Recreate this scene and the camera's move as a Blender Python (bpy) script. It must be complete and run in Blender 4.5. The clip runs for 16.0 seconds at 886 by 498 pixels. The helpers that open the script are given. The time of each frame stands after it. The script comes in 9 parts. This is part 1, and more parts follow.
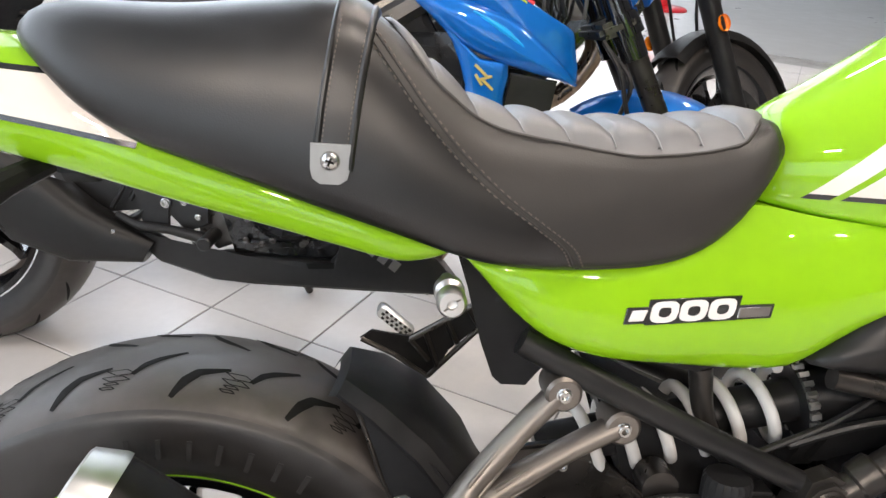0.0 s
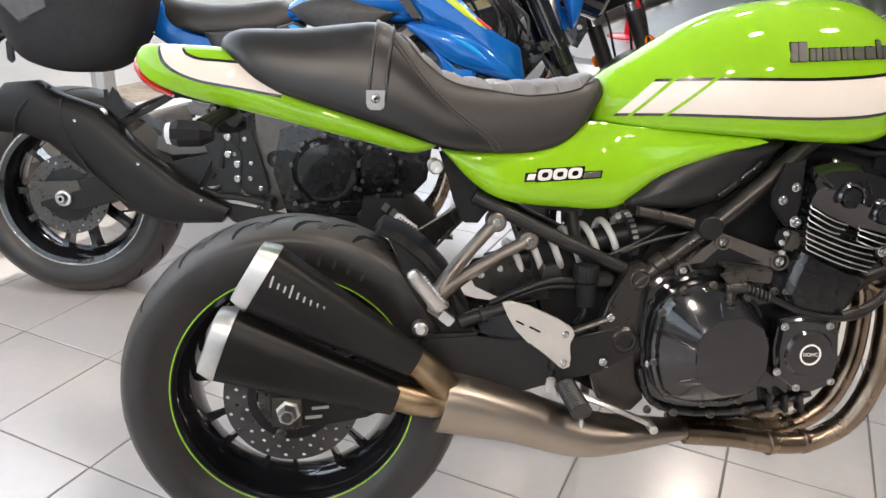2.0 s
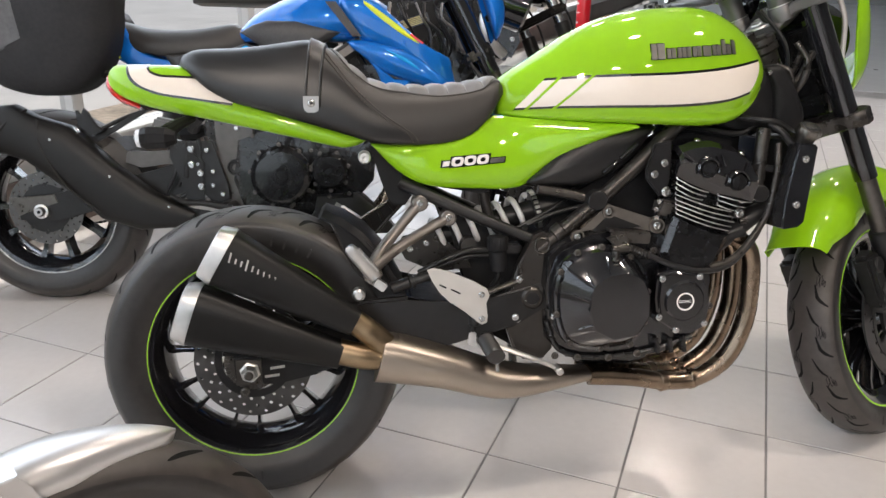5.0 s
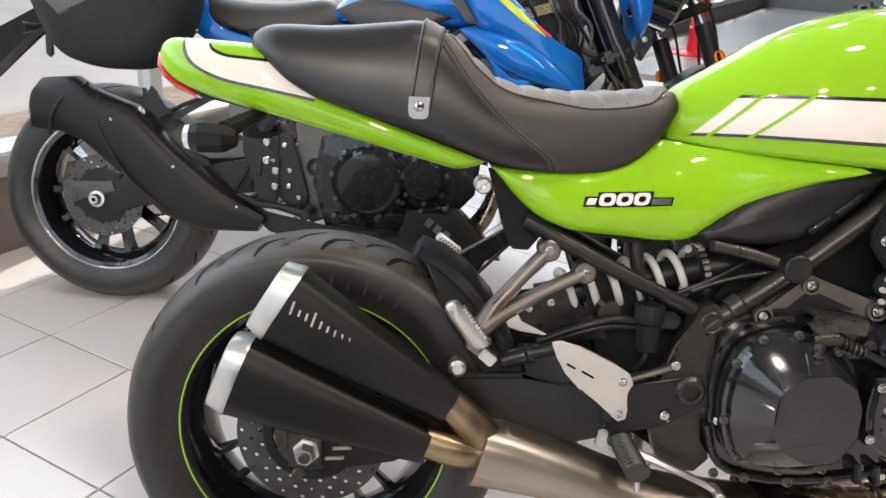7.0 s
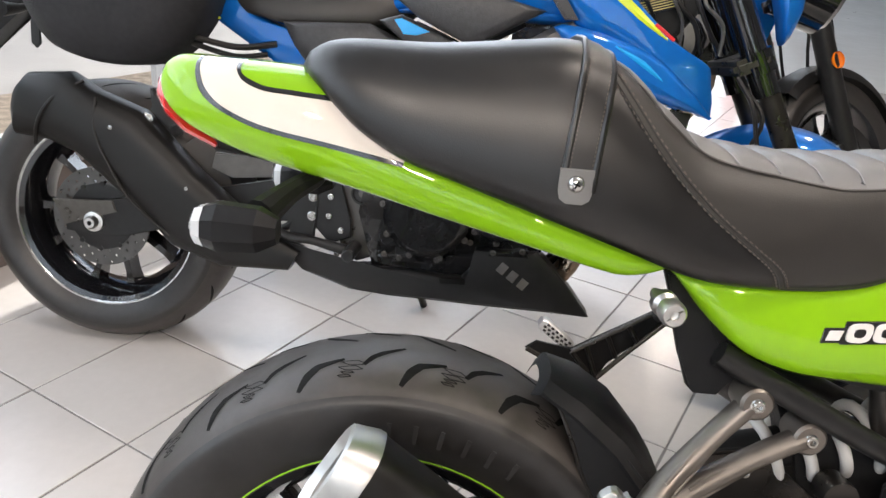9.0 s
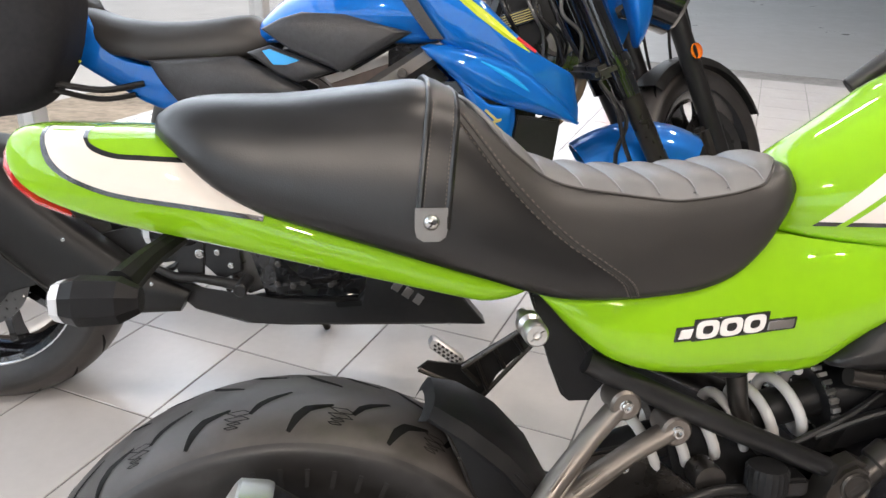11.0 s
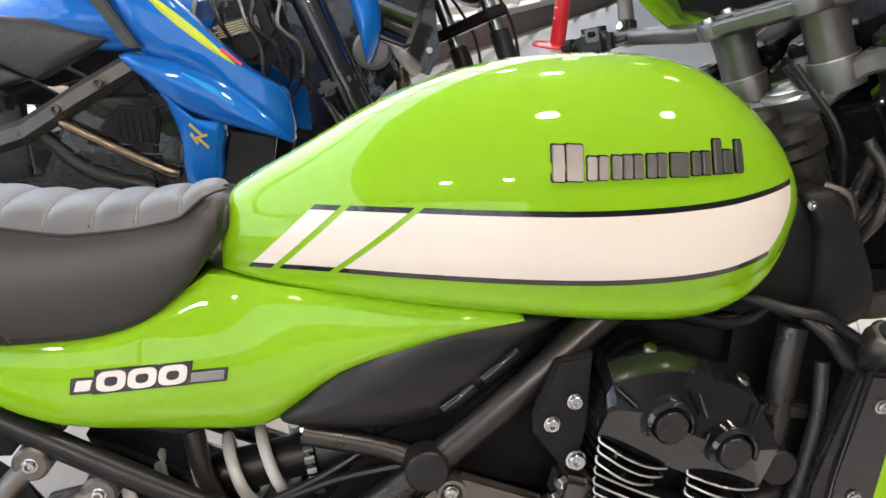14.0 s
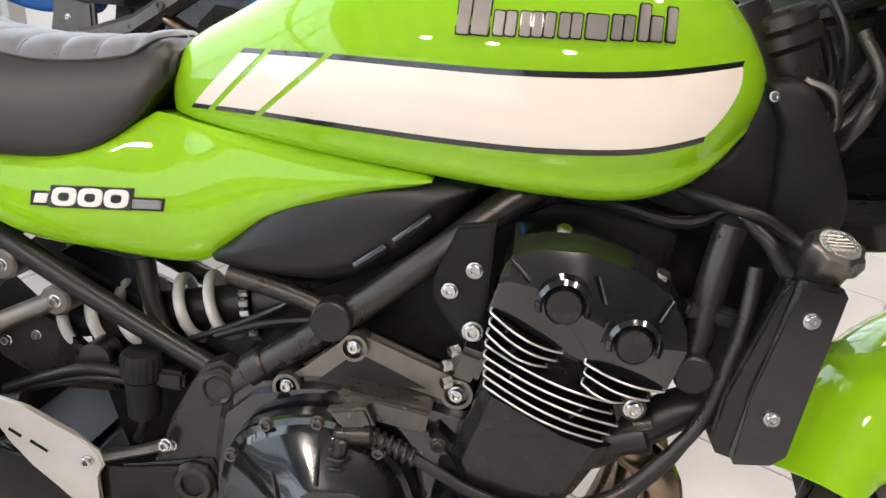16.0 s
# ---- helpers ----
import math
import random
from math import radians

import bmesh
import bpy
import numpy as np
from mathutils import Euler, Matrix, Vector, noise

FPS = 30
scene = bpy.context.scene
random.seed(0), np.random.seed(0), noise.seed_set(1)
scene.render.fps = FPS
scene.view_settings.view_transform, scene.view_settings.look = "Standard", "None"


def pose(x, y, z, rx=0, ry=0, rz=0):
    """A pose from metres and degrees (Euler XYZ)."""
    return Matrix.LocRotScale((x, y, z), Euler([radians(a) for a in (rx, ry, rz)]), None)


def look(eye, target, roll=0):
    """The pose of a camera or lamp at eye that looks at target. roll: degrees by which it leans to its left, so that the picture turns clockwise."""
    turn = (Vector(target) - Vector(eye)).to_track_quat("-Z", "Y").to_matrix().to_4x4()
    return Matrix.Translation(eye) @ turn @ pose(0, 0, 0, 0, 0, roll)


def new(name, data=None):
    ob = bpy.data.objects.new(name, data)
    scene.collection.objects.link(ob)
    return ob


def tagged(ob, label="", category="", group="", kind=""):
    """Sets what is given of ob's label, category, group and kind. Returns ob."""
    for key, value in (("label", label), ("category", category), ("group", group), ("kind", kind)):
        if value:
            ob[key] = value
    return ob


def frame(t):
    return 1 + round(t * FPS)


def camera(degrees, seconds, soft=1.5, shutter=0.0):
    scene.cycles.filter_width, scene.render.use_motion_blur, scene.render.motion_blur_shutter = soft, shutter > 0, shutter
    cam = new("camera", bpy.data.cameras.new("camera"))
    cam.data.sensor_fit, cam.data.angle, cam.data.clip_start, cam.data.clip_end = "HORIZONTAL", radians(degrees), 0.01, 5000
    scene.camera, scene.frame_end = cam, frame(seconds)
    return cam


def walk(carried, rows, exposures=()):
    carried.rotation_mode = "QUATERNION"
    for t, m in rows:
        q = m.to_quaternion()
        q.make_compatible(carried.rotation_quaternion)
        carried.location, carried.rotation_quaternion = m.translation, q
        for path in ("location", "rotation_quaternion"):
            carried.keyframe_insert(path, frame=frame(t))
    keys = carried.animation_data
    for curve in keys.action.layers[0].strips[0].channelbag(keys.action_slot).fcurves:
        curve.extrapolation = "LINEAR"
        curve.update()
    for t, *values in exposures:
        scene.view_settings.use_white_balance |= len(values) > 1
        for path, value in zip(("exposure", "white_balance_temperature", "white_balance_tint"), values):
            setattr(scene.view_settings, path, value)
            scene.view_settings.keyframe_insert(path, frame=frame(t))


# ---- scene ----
cam = camera(60.5, 16.0)
PATH = [
    (0, (0.055, 0.041, 1.082), (-0.01, 1.842, 0.215), 4.8),
    (0.5, (0.073, -0.074, 1.092), (-0.007, 1.73, 0.234), 4.5),
    (1, (0.104, -0.262, 1.115), (0.008, 1.554, 0.282), 3.8),
    (1.5, (0.106, -0.447, 1.132), (0.019, 1.378, 0.32), 3.2),
    (2, (0.11, -0.641, 1.145), (0.041, 1.199, 0.365), 2.6),
    (2.5, (0.137, -0.778, 1.153), (0.088, 1.069, 0.388), 2.0),
    (3, (0.19, -0.912, 1.158), (0.156, 0.939, 0.402), 1.5),
    (3.5, (0.216, -0.964, 1.167), (0.193, 0.888, 0.412), 0.9),
    (5.8, (0.182, -0.811, 1.172), (0.185, 1.049, 0.437), 0.8),
    (6, (0.165, -0.781, 1.15), (0.129, 1.078, 0.413), 1.3),
    (6.5, (0.122, -0.683, 1.119), (0.001, 1.168, 0.372), 2.6),
    (7, (0.105, -0.493, 1.112), (-0.088, 1.347, 0.351), 3.8),
    (7.5, (0.074, -0.354, 1.111), (-0.158, 1.472, 0.329), 5.0),
    (8, (-0.039, -0.216, 1.084), (-0.29, 1.596, 0.274), 5.4),
    (8.2, (-0.076, -0.175, 1.082), (-0.323, 1.633, 0.264), 5.5),
    (10.3, (-0.093, 0.011, 1.137), (-0.235, 1.829, 0.317), 2.7),
    (10.5, (-0.081, -0.007, 1.139), (-0.192, 1.815, 0.322), 2.4),
    (11, (-0.047, -0.061, 1.143), (-0.045, 1.77, 0.338), 2.1),
    (11.5, (-0.004, -0.084, 1.149), (0.065, 1.747, 0.347), 1.8),
    (12, (0.095, -0.095, 1.16), (0.209, 1.737, 0.365), 2.0),
    (12.5, (0.21, -0.113, 1.17), (0.327, 1.718, 0.374), 2.0),
    (13, (0.301, -0.105, 1.177), (0.412, 1.729, 0.388), 2.3),
    (13.5, (0.409, -0.027, 1.176), (0.495, 1.81, 0.39), 2.9),
    (14, (0.516, 0.036, 1.161), (0.568, 1.878, 0.385), 4.1),
    (14.5, (0.658, 0.058, 1.153), (0.58, 1.889, 0.354), 4.5),
    (15, (0.765, 0.054, 1.139), (0.576, 1.867, 0.316), 5.1),
    (15.5, (0.782, 0.038, 1.11), (0.469, 1.822, 0.261), 5.0),
    (16, (0.772, 0.024, 1.084), (0.392, 1.778, 0.202), 5.1),
]
walk(cam, [(t, look(eye, target, roll)) for t, eye, target, roll in PATH],
     [(0.0, 0.30), (1.0, 0.20), (2.0, 0.07), (3.5, -0.12), (6.0, -0.02), (7.5, 0.11), (10.5, 0.13), (13.0, 0.06), (14.5, 0.02), (16.0, 0.12)])


# ---- world and lights ----
FLOOR = 0.010
world = bpy.data.worlds.new("sky")
scene.world = world
world.use_nodes = True
wn = world.node_tree.nodes
sky = wn.new("ShaderNodeTexSky")
sky.sky_type, sky.sun_disc = "NISHITA", False
sky.sun_elevation, sky.sun_rotation = radians(51), radians(11)
world.node_tree.links.new(sky.outputs[0], wn["Background"].inputs[0])
wn["Background"].inputs[1].default_value = 0.11
sun = new("sun", bpy.data.lights.new("sun", "SUN"))
sun.data.energy, sun.data.angle, sun.data.color = 4.0, radians(0.5), (1.0, 0.95, 0.88)
sun.matrix_world = look((-0.5, 8.6, 9.0), (-1.9, 1.6, 0.0))


def area(name, eye, target, sx, sy, power, colour=(1, 1, 1)):
    data = bpy.data.lights.new(name, "AREA")
    data.shape, data.size, data.size_y, data.energy, data.color = "RECTANGLE", sx, sy, power, colour
    ob = new(name, data)
    ob.matrix_world = look(eye, target)
    return ob


# daylight of the sky in the upper part of the long window wall, just outside the panes
area("window_daylight", (0.01, 6.81, 2.45), (3.73, 5.35, 1.7), 27.0, 2.6, 820, (0.84, 0.91, 1.0))
area("end_window_daylight", (-1.42, -7.80, 2.45), (-0.69, -5.94, 2.2), 7.0, 2.6, 110, (0.86, 0.92, 1.0))


# ---- materials ----
def mat(name, colour, rough=0.5, metal=0.0, coat=0.0, vary=0.0, scale=30.0, bump=0.0, bump_scale=200.0, vary_rough=0.0, spec=0.5):
    """A principled material with two scales of colour variation, varied roughness and fine relief in object space."""
    m = bpy.data.materials.new(name)
    m.use_nodes = True
    nt = m.node_tree
    b = nt.nodes["Principled BSDF"]
    b.inputs["Base Color"].default_value = (*colour, 1)
    b.inputs["Roughness"].default_value = rough
    b.inputs["Metallic"].default_value = metal
    b.inputs["Specular IOR Level"].default_value = spec
    b.inputs["Coat Weight"].default_value = coat
    b.inputs["Coat Roughness"].default_value = 0.015
    tc = nt.nodes.new("ShaderNodeTexCoord")
    if vary or vary_rough:
        big, small = nt.nodes.new("ShaderNodeTexNoise"), nt.nodes.new("ShaderNodeTexNoise")
        big.inputs["Scale"].default_value, small.inputs["Scale"].default_value = scale * 0.15, scale
        big.inputs["Detail"].default_value = small.inputs["Detail"].default_value = 5
        nt.links.new(tc.outputs["Object"], big.inputs["Vector"])
        nt.links.new(tc.outputs["Object"], small.inputs["Vector"])
        add = nt.nodes.new("ShaderNodeMath")
        add.operation = "ADD"
        nt.links.new(big.outputs[0], add.inputs[0])
        nt.links.new(small.outputs[0], add.inputs[1])
        if vary:
            ramp = nt.nodes.new("ShaderNodeMapRange")
            ramp.inputs[1].default_value, ramp.inputs[2].default_value = 0.7, 1.3
            ramp.inputs[3].default_value, ramp.inputs[4].default_value = 1 - vary, 1 + vary
            mul = nt.nodes.new("ShaderNodeVectorMath")
            mul.operation = "SCALE"
            mul.inputs[0].default_value = colour
            nt.links.new(add.outputs[0], ramp.inputs[0])
            nt.links.new(ramp.outputs[0], mul.inputs["Scale"])
            nt.links.new(mul.outputs[0], b.inputs["Base Color"])
        if vary_rough:
            rr = nt.nodes.new("ShaderNodeMapRange")
            rr.inputs[1].default_value, rr.inputs[2].default_value = 0.7, 1.3
            rr.inputs[3].default_value, rr.inputs[4].default_value = max(0.02, rough - vary_rough), min(1, rough + vary_rough)
            nt.links.new(add.outputs[0], rr.inputs[0])
            nt.links.new(rr.outputs[0], b.inputs["Roughness"])
    if bump:
        tex = nt.nodes.new("ShaderNodeTexNoise")
        tex.inputs["Scale"].default_value, tex.inputs["Detail"].default_value = bump_scale, 3
        nt.links.new(tc.outputs["Object"], tex.inputs["Vector"])
        bp = nt.nodes.new("ShaderNodeBump")
        bp.inputs["Strength"].default_value, bp.inputs["Distance"].default_value = bump, 0.001
        nt.links.new(tex.outputs[0], bp.inputs["Height"])
        nt.links.new(bp.outputs[0], b.inputs["Normal"])
    return m


def leather(name, colour, rough=0.42, spec=0.6):
    m = mat(name, colour, rough, vary=0.12, scale=40, vary_rough=0.05, spec=spec)
    nt = m.node_tree
    tc = nt.nodes["Texture Coordinate"]
    vo = nt.nodes.new("ShaderNodeTexVoronoi")
    vo.inputs["Scale"].default_value = 700
    nt.links.new(tc.outputs["Object"], vo.inputs["Vector"])
    bp = nt.nodes.new("ShaderNodeBump")
    bp.inputs["Strength"].default_value, bp.inputs["Distance"].default_value = 0.12, 0.0005
    nt.links.new(vo.outputs["Distance"], bp.inputs["Height"])
    nt.links.new(bp.outputs[0], nt.nodes["Principled BSDF"].inputs["Normal"])
    return m


GREEN = mat("lime paint", (0.225, 0.455, 0.008), 0.5, spec=0.05, coat=1.0, vary=0.03, scale=60)
GREEN_B = mat("lime paint cover", (0.250, 0.505, 0.008), 0.5, spec=0.05, coat=1.0, vary=0.03, scale=60)
CREAM = mat("cream stripe", (0.75, 0.672, 0.585), 0.5, spec=0.05, coat=1.0, vary=0.02, scale=50)
DECAL = mat("black decal", (0.004, 0.004, 0.0045), 0.25, coat=1.0)
LEATHER = leather("black leather", (0.006, 0.0056, 0.0054), 0.34, 0.62)
LEATHER2 = leather("charcoal leather", (0.021, 0.0185, 0.0160), 0.46)
RIBGREY = leather("grey ribbed leather", (0.125, 0.124, 0.126), 0.42)
STITCH = mat("seam thread", (0.03, 0.028, 0.026), 0.7)
THREAD = mat("light thread", (0.26, 0.26, 0.26), 0.7)
TREAD = mat("dusty tread rubber", (0.046, 0.040, 0.036), 0.46, vary=0.28, scale=45, bump=0.12, bump_scale=500, vary_rough=0.08, spec=0.5)
RUBBER = mat("tyre rubber", (0.019, 0.0175, 0.0165), 0.42, vary=0.30, scale=70, bump=0.10, bump_scale=600, vary_rough=0.08, spec=0.6)
SIDEMARK = mat("moulded sidewall rib", (0.014, 0.0135, 0.013), 0.6, vary=0.2, scale=60)
# near-black for the shade inside tread grooves, painted on slivers above the crown
GROOVE_SHADE = mat("tyre groove shade", (0.005, 0.005, 0.005), 0.75, spec=0.15)
MATTE = mat("matte black coat", (0.011, 0.0108, 0.011), 0.36, vary=0.25, scale=80, bump=0.06, bump_scale=900, vary_rough=0.08, spec=0.36)
SATIN = mat("satin black frame", (0.050, 0.046, 0.042), 0.30, metal=0.75, vary=0.12, scale=60, bump=0.06, bump_scale=1200, vary_rough=0.05)
GLOSS = mat("gloss black engine", (0.007, 0.007, 0.008), 0.13, coat=0.8, vary=0.1, scale=30, vary_rough=0.06)
PLASTIC = mat("black plastic", (0.012, 0.012, 0.0125), 0.45, vary=0.2, scale=60, bump=0.2, bump_scale=900, spec=0.15)
CANBLACK = mat("ceramic black can", (0.009, 0.0087, 0.0083), 0.40, vary=0.15, scale=60, bump=0.15, bump_scale=1500, vary_rough=0.05, spec=0.3)
ALU = mat("bare aluminium", (0.62, 0.61, 0.59), 0.38, metal=1.0, vary=0.12, scale=40, vary_rough=0.1, bump=0.06, bump_scale=500)
SILVER = mat("silver paint", (0.58, 0.55, 0.51), 0.38, metal=0.6, vary=0.06, scale=40)
CHROME = mat("bolt steel", (0.55, 0.55, 0.54), 0.22, metal=1.0, vary=0.1, scale=90)
BRONZE = mat("heat tinted titanium", (0.36, 0.27, 0.17), 0.38, metal=1.0, vary=0.3, scale=25, vary_rough=0.1)
STEEL = mat("brushed stainless", (0.38, 0.33, 0.28), 0.35, metal=1.0, vary=0.06, scale=14, vary_rough=0.04)
HEADER = mat("heat stained steel", (0.27, 0.205, 0.15), 0.26, metal=1.0, vary=0.35, scale=18, vary_rough=0.1)
SPRING = mat("grey spring", (0.56, 0.55, 0.53), 0.4, vary=0.06, scale=50)
FRAMEALU = mat("dark anodised bracket", (0.115, 0.107, 0.098), 0.34, metal=0.85, vary=0.15, scale=60, vary_rough=0.08)
THREAD_D = mat("dark thread", (0.105, 0.088, 0.075), 0.7)
ALU_E = mat("satin emblem metal", (0.36, 0.34, 0.32), 0.30, metal=1.0, vary=0.08, scale=60)
WHITE_E = mat("white badge enamel", (0.80, 0.76, 0.72), 0.35, coat=0.6)
FORGED = mat("forged grey alloy", (0.20, 0.18, 0.16), 0.42, metal=0.9, vary=0.12, scale=60, vary_rough=0.08)
SMOKE = bpy.data.materials.new("smoked screen")
SMOKE.use_nodes = True
sb = SMOKE.node_tree.nodes["Principled BSDF"]
sb.inputs["Base Color"].default_value = (0.30, 0.30, 0.31, 1)
sb.inputs["Transmission Weight"].default_value, sb.inputs["Roughness"].default_value, sb.inputs["IOR"].default_value = 1.0, 0.02, 1.1
SILVERDK = mat("grey cast metal", (0.13, 0.125, 0.12), 0.36, metal=0.75, vary=0.08, scale=60, bump=0.1, bump_scale=900)
GLOSS2 = mat("semi gloss black casing", (0.008, 0.008, 0.0085), 0.26, coat=0.7, vary=0.15, scale=40, vary_rough=0.08, spec=0.2)
SILVERM = mat("satin silver metal", (0.62, 0.61, 0.60), 0.34, metal=0.75, vary=0.04, scale=30)
YELLOW2 = mat("gold lettering", (0.45, 0.36, 0.10), 0.4)
BAG2 = mat("black piping", (0.012, 0.012, 0.012), 0.5)
DARK = mat("dark hollow", (0.006, 0.006, 0.006), 0.7, spec=0.1)
REDLENS = mat("red lens", (0.45, 0.01, 0.012), 0.12, coat=1.0)
ORANGE = mat("orange lens", (0.85, 0.22, 0.01), 0.15, coat=1.0)
CLEARL = mat("clear lens", (0.55, 0.56, 0.57), 0.08, coat=1.0)
BLUE = mat("blue paint", (0.002, 0.120, 0.46), 0.38, metal=0.35, coat=1.0, vary=0.06, scale=60, spec=0.1)
BLUEL = mat("light blue paint", (0.02, 0.36, 0.80), 0.25, coat=1.0, vary=0.05, scale=60, spec=0.1)
YELLOW = mat("yellow decal", (0.62, 0.70, 0.02), 0.3, coat=1.0)
TAPE = mat("green rim tape", (0.36, 0.78, 0.02), 0.35)
REDPAINT = mat("red enamel", (0.62, 0.01, 0.02), 0.3, coat=0.6, vary=0.05)
WALLG = mat("grey wall paint", (0.20, 0.20, 0.20), 0.7, vary=0.05, scale=6, bump=0.15, bump_scale=120)
CEIL = mat("ceiling paint", (0.22, 0.22, 0.22), 0.8, vary=0.04, scale=5)
BAG = mat("black nylon bag", (0.025, 0.025, 0.027), 0.6, vary=0.2, scale=80, bump=0.5, bump_scale=1400, spec=0.2)
BAGGREY = mat("grey nylon panel", (0.09, 0.09, 0.095), 0.6, vary=0.2, scale=80, bump=0.5, bump_scale=1400)

# ---- mesh helpers ----
V = Vector


def interp(table, x):
    xs, ys = [p[0] for p in table], [p[1] for p in table]
    return float(np.interp(x, xs, ys))


def smooth_table(table, passes=1):
    """A finer, rounded copy of a table of (x, value)."""
    pts = [V((x, y, 0)) for x, y in table]
    pts = curve(pts, 6)
    return [(p.x, p.y) for p in pts]


def curve(pts, k=6, closed=False):
    """Catmull-Rom points through pts."""
    pts = [V(p) for p in pts]
    n, out = len(pts), []
    if n < 3 and not closed:
        return pts
    for i in range(n if closed else n - 1):
        p0 = pts[(i - 1) % n] if closed or i > 0 else pts[0] * 2 - pts[1]
        p1, p2 = pts[i], pts[(i + 1) % n]
        p3 = pts[(i + 2) % n] if closed or i + 2 < n else p2 * 2 - p1
        for j in range(k):
            t = j / k
            out.append(0.5 * ((2 * p1) + (p2 - p0) * t + (2 * p0 - 5 * p1 + 4 * p2 - p3) * t * t + (3 * p1 - p0 - 3 * p2 + p3) * t ** 3))
    if not closed:
        out.append(pts[-1])
    return out


def finish(bm, angle=38):
    bmesh.ops.recalc_face_normals(bm, faces=bm.faces)
    lim = radians(angle)
    for f in bm.faces:
        f.smooth = True
    for e in bm.edges:
        if len(e.link_faces) == 2 and e.calc_face_angle(0) > lim:
            e.smooth = False


def mesh_of(name, bm, material, angle=38):
    finish(bm, angle)
    me = bpy.data.meshes.new(name)
    bm.to_mesh(me)
    bm.free()
    me.materials.append(material)
    return me


def part(name, bm, material, parent=None, label="", angle=38):
    ob = new(name, mesh_of(name, bm, material, angle))
    if parent is not None:
        ob.parent = parent
    return tagged(ob, label)


def shared(name, me, parent, m, label=""):
    ob = new(name, me)
    ob.parent = parent
    ob.matrix_basis = m
    return tagged(ob, label)


def thing(name, m, label, category, group="", kind=""):
    ob = new(name)
    ob.matrix_world = m
    ob.empty_display_size = 0.05
    return tagged(ob, label, category, group, kind)


def loft(bm, rings, caps=True, cyclic=True):
    vs = [[bm.verts.new(p) for p in r] for r in rings]
    n = len(vs[0])
    for a, b in zip(vs, vs[1:]):
        for i in range(n if cyclic else n - 1):
            j = (i + 1) % n
            bm.faces.new((a[i], a[j], b[j], b[i]))
    if caps and cyclic:
        bm.faces.new(vs[0])
        bm.faces.new(vs[-1])
    return vs


def tube(bm, pts, r, n=12, k=6, caps=True, flat=1.0, closed=False):
    """A round tube of radius r (a number or one for each point) through pts."""
    rs = r if isinstance(r, (list, tuple)) else [r] * len(pts)
    path = curve(pts, k, closed) if len(pts) > 2 else [V(p) for p in pts]
    m = len(path)
    rr = [float(np.interp(i / (m - 1) * (len(pts) - 1), range(len(pts)), rs)) for i in range(m)]
    tang = [(path[(i + 1) % m if closed else min(i + 1, m - 1)] - path[(i - 1) % m if closed else max(i - 1, 0)]).normalized() for i in range(m)]
    up = V((0, 0, 1)) if abs(tang[0].z) < 0.9 else V((1, 0, 0))
    rings = []
    for p, t, q in zip(path, tang, rr):
        side = t.cross(up).normalized()
        up = side.cross(t).normalized()
        rings.append([p + (side * math.cos(a) + up * math.sin(a) * flat) * q for a in (2 * math.pi * i / n for i in range(n))])
    if closed:
        rings.append(rings[0])
        vs = [[bm.verts.new(p) for p in r_] for r_ in rings[:-1]]
        vs.append(vs[0])
        for a, b in zip(vs, vs[1:]):
            for i in range(n):
                bm.faces.new((a[i], a[(i + 1) % n], b[(i + 1) % n], b[i]))
    else:
        loft(bm, rings, caps)
    return bm


def lathe(bm, profile, centre, axis, n=48, closed=False, start=0.0, sweep=2 * math.pi):
    """Turns (radius, along) pairs about the axis through centre."""
    axis, centre = V(axis).normalized(), V(centre)
    a = axis.orthogonal().normalized()
    b = axis.cross(a)
    full = sweep > 6.28
    rings = []
    for i in range(n if full else n + 1):
        t = start + sweep * i / n
        d = a * math.cos(t) + b * math.sin(t)
        rings.append([bm.verts.new(centre + d * r + axis * h) for r, h in profile])
    m = len(profile)
    for i in range(n):
        p, q = rings[i], rings[(i + 1) % len(rings)]
        for j in range(m if closed else m - 1):
            k = (j + 1) % m
            try:
                bm.faces.new((p[j], p[k], q[k], q[j]))
            except ValueError:
                pass
    bmesh.ops.remove_doubles(bm, verts=bm.verts, dist=1e-6)
    return bm


def cyl(bm, p0, p1, r, n=20, r1=None, ch=0.0):
    """A cylinder from p0 to p1 with chamfered ends."""
    p0, p1 = V(p0), V(p1)
    ax = p1 - p0
    L, r1 = ax.length, r if r1 is None else r1
    prof = [(0, 0), (r - ch, 0), (r, ch), (r1, L - ch), (r1 - ch, L), (0, L)] if ch else [(0, 0), (r, 0), (r1, L), (0, L)]
    return lathe(bm, prof, p0, ax, n)


def plate(bm, outline, y0, y1, bevel=0.0, seg=2, k=0):
    """A slab between y0 and y1 with an outline in x and z."""
    pts = [V((x, 0, z)) for x, z in outline]
    if k:
        pts = curve(pts, k, True)
    a = [bm.verts.new((p.x, y0, p.z)) for p in pts]
    b = [bm.verts.new((p.x, y1, p.z)) for p in pts]
    fs = [bm.faces.new(a), bm.faces.new(b)]
    n = len(pts)
    for i in range(n):
        fs.append(bm.faces.new((a[i], a[(i + 1) % n], b[(i + 1) % n], b[i])))
    if bevel:
        es = [e for f in fs[:2] for e in f.edges]
        bmesh.ops.bevel(bm, geom=es, offset=bevel, segments=seg, affect="EDGES", clamp_overlap=True)
    return bm


def box(bm, size, m, bevel=0.0, seg=2):
    new_v = bmesh.ops.create_cube(bm, size=1, matrix=m @ Matrix.Diagonal((*size, 1)))["verts"]
    if bevel:
        es = {e for v in new_v for e in v.link_edges}
        bmesh.ops.bevel(bm, geom=list(es), offset=bevel, segments=seg, affect="EDGES", clamp_overlap=True)
    return bm


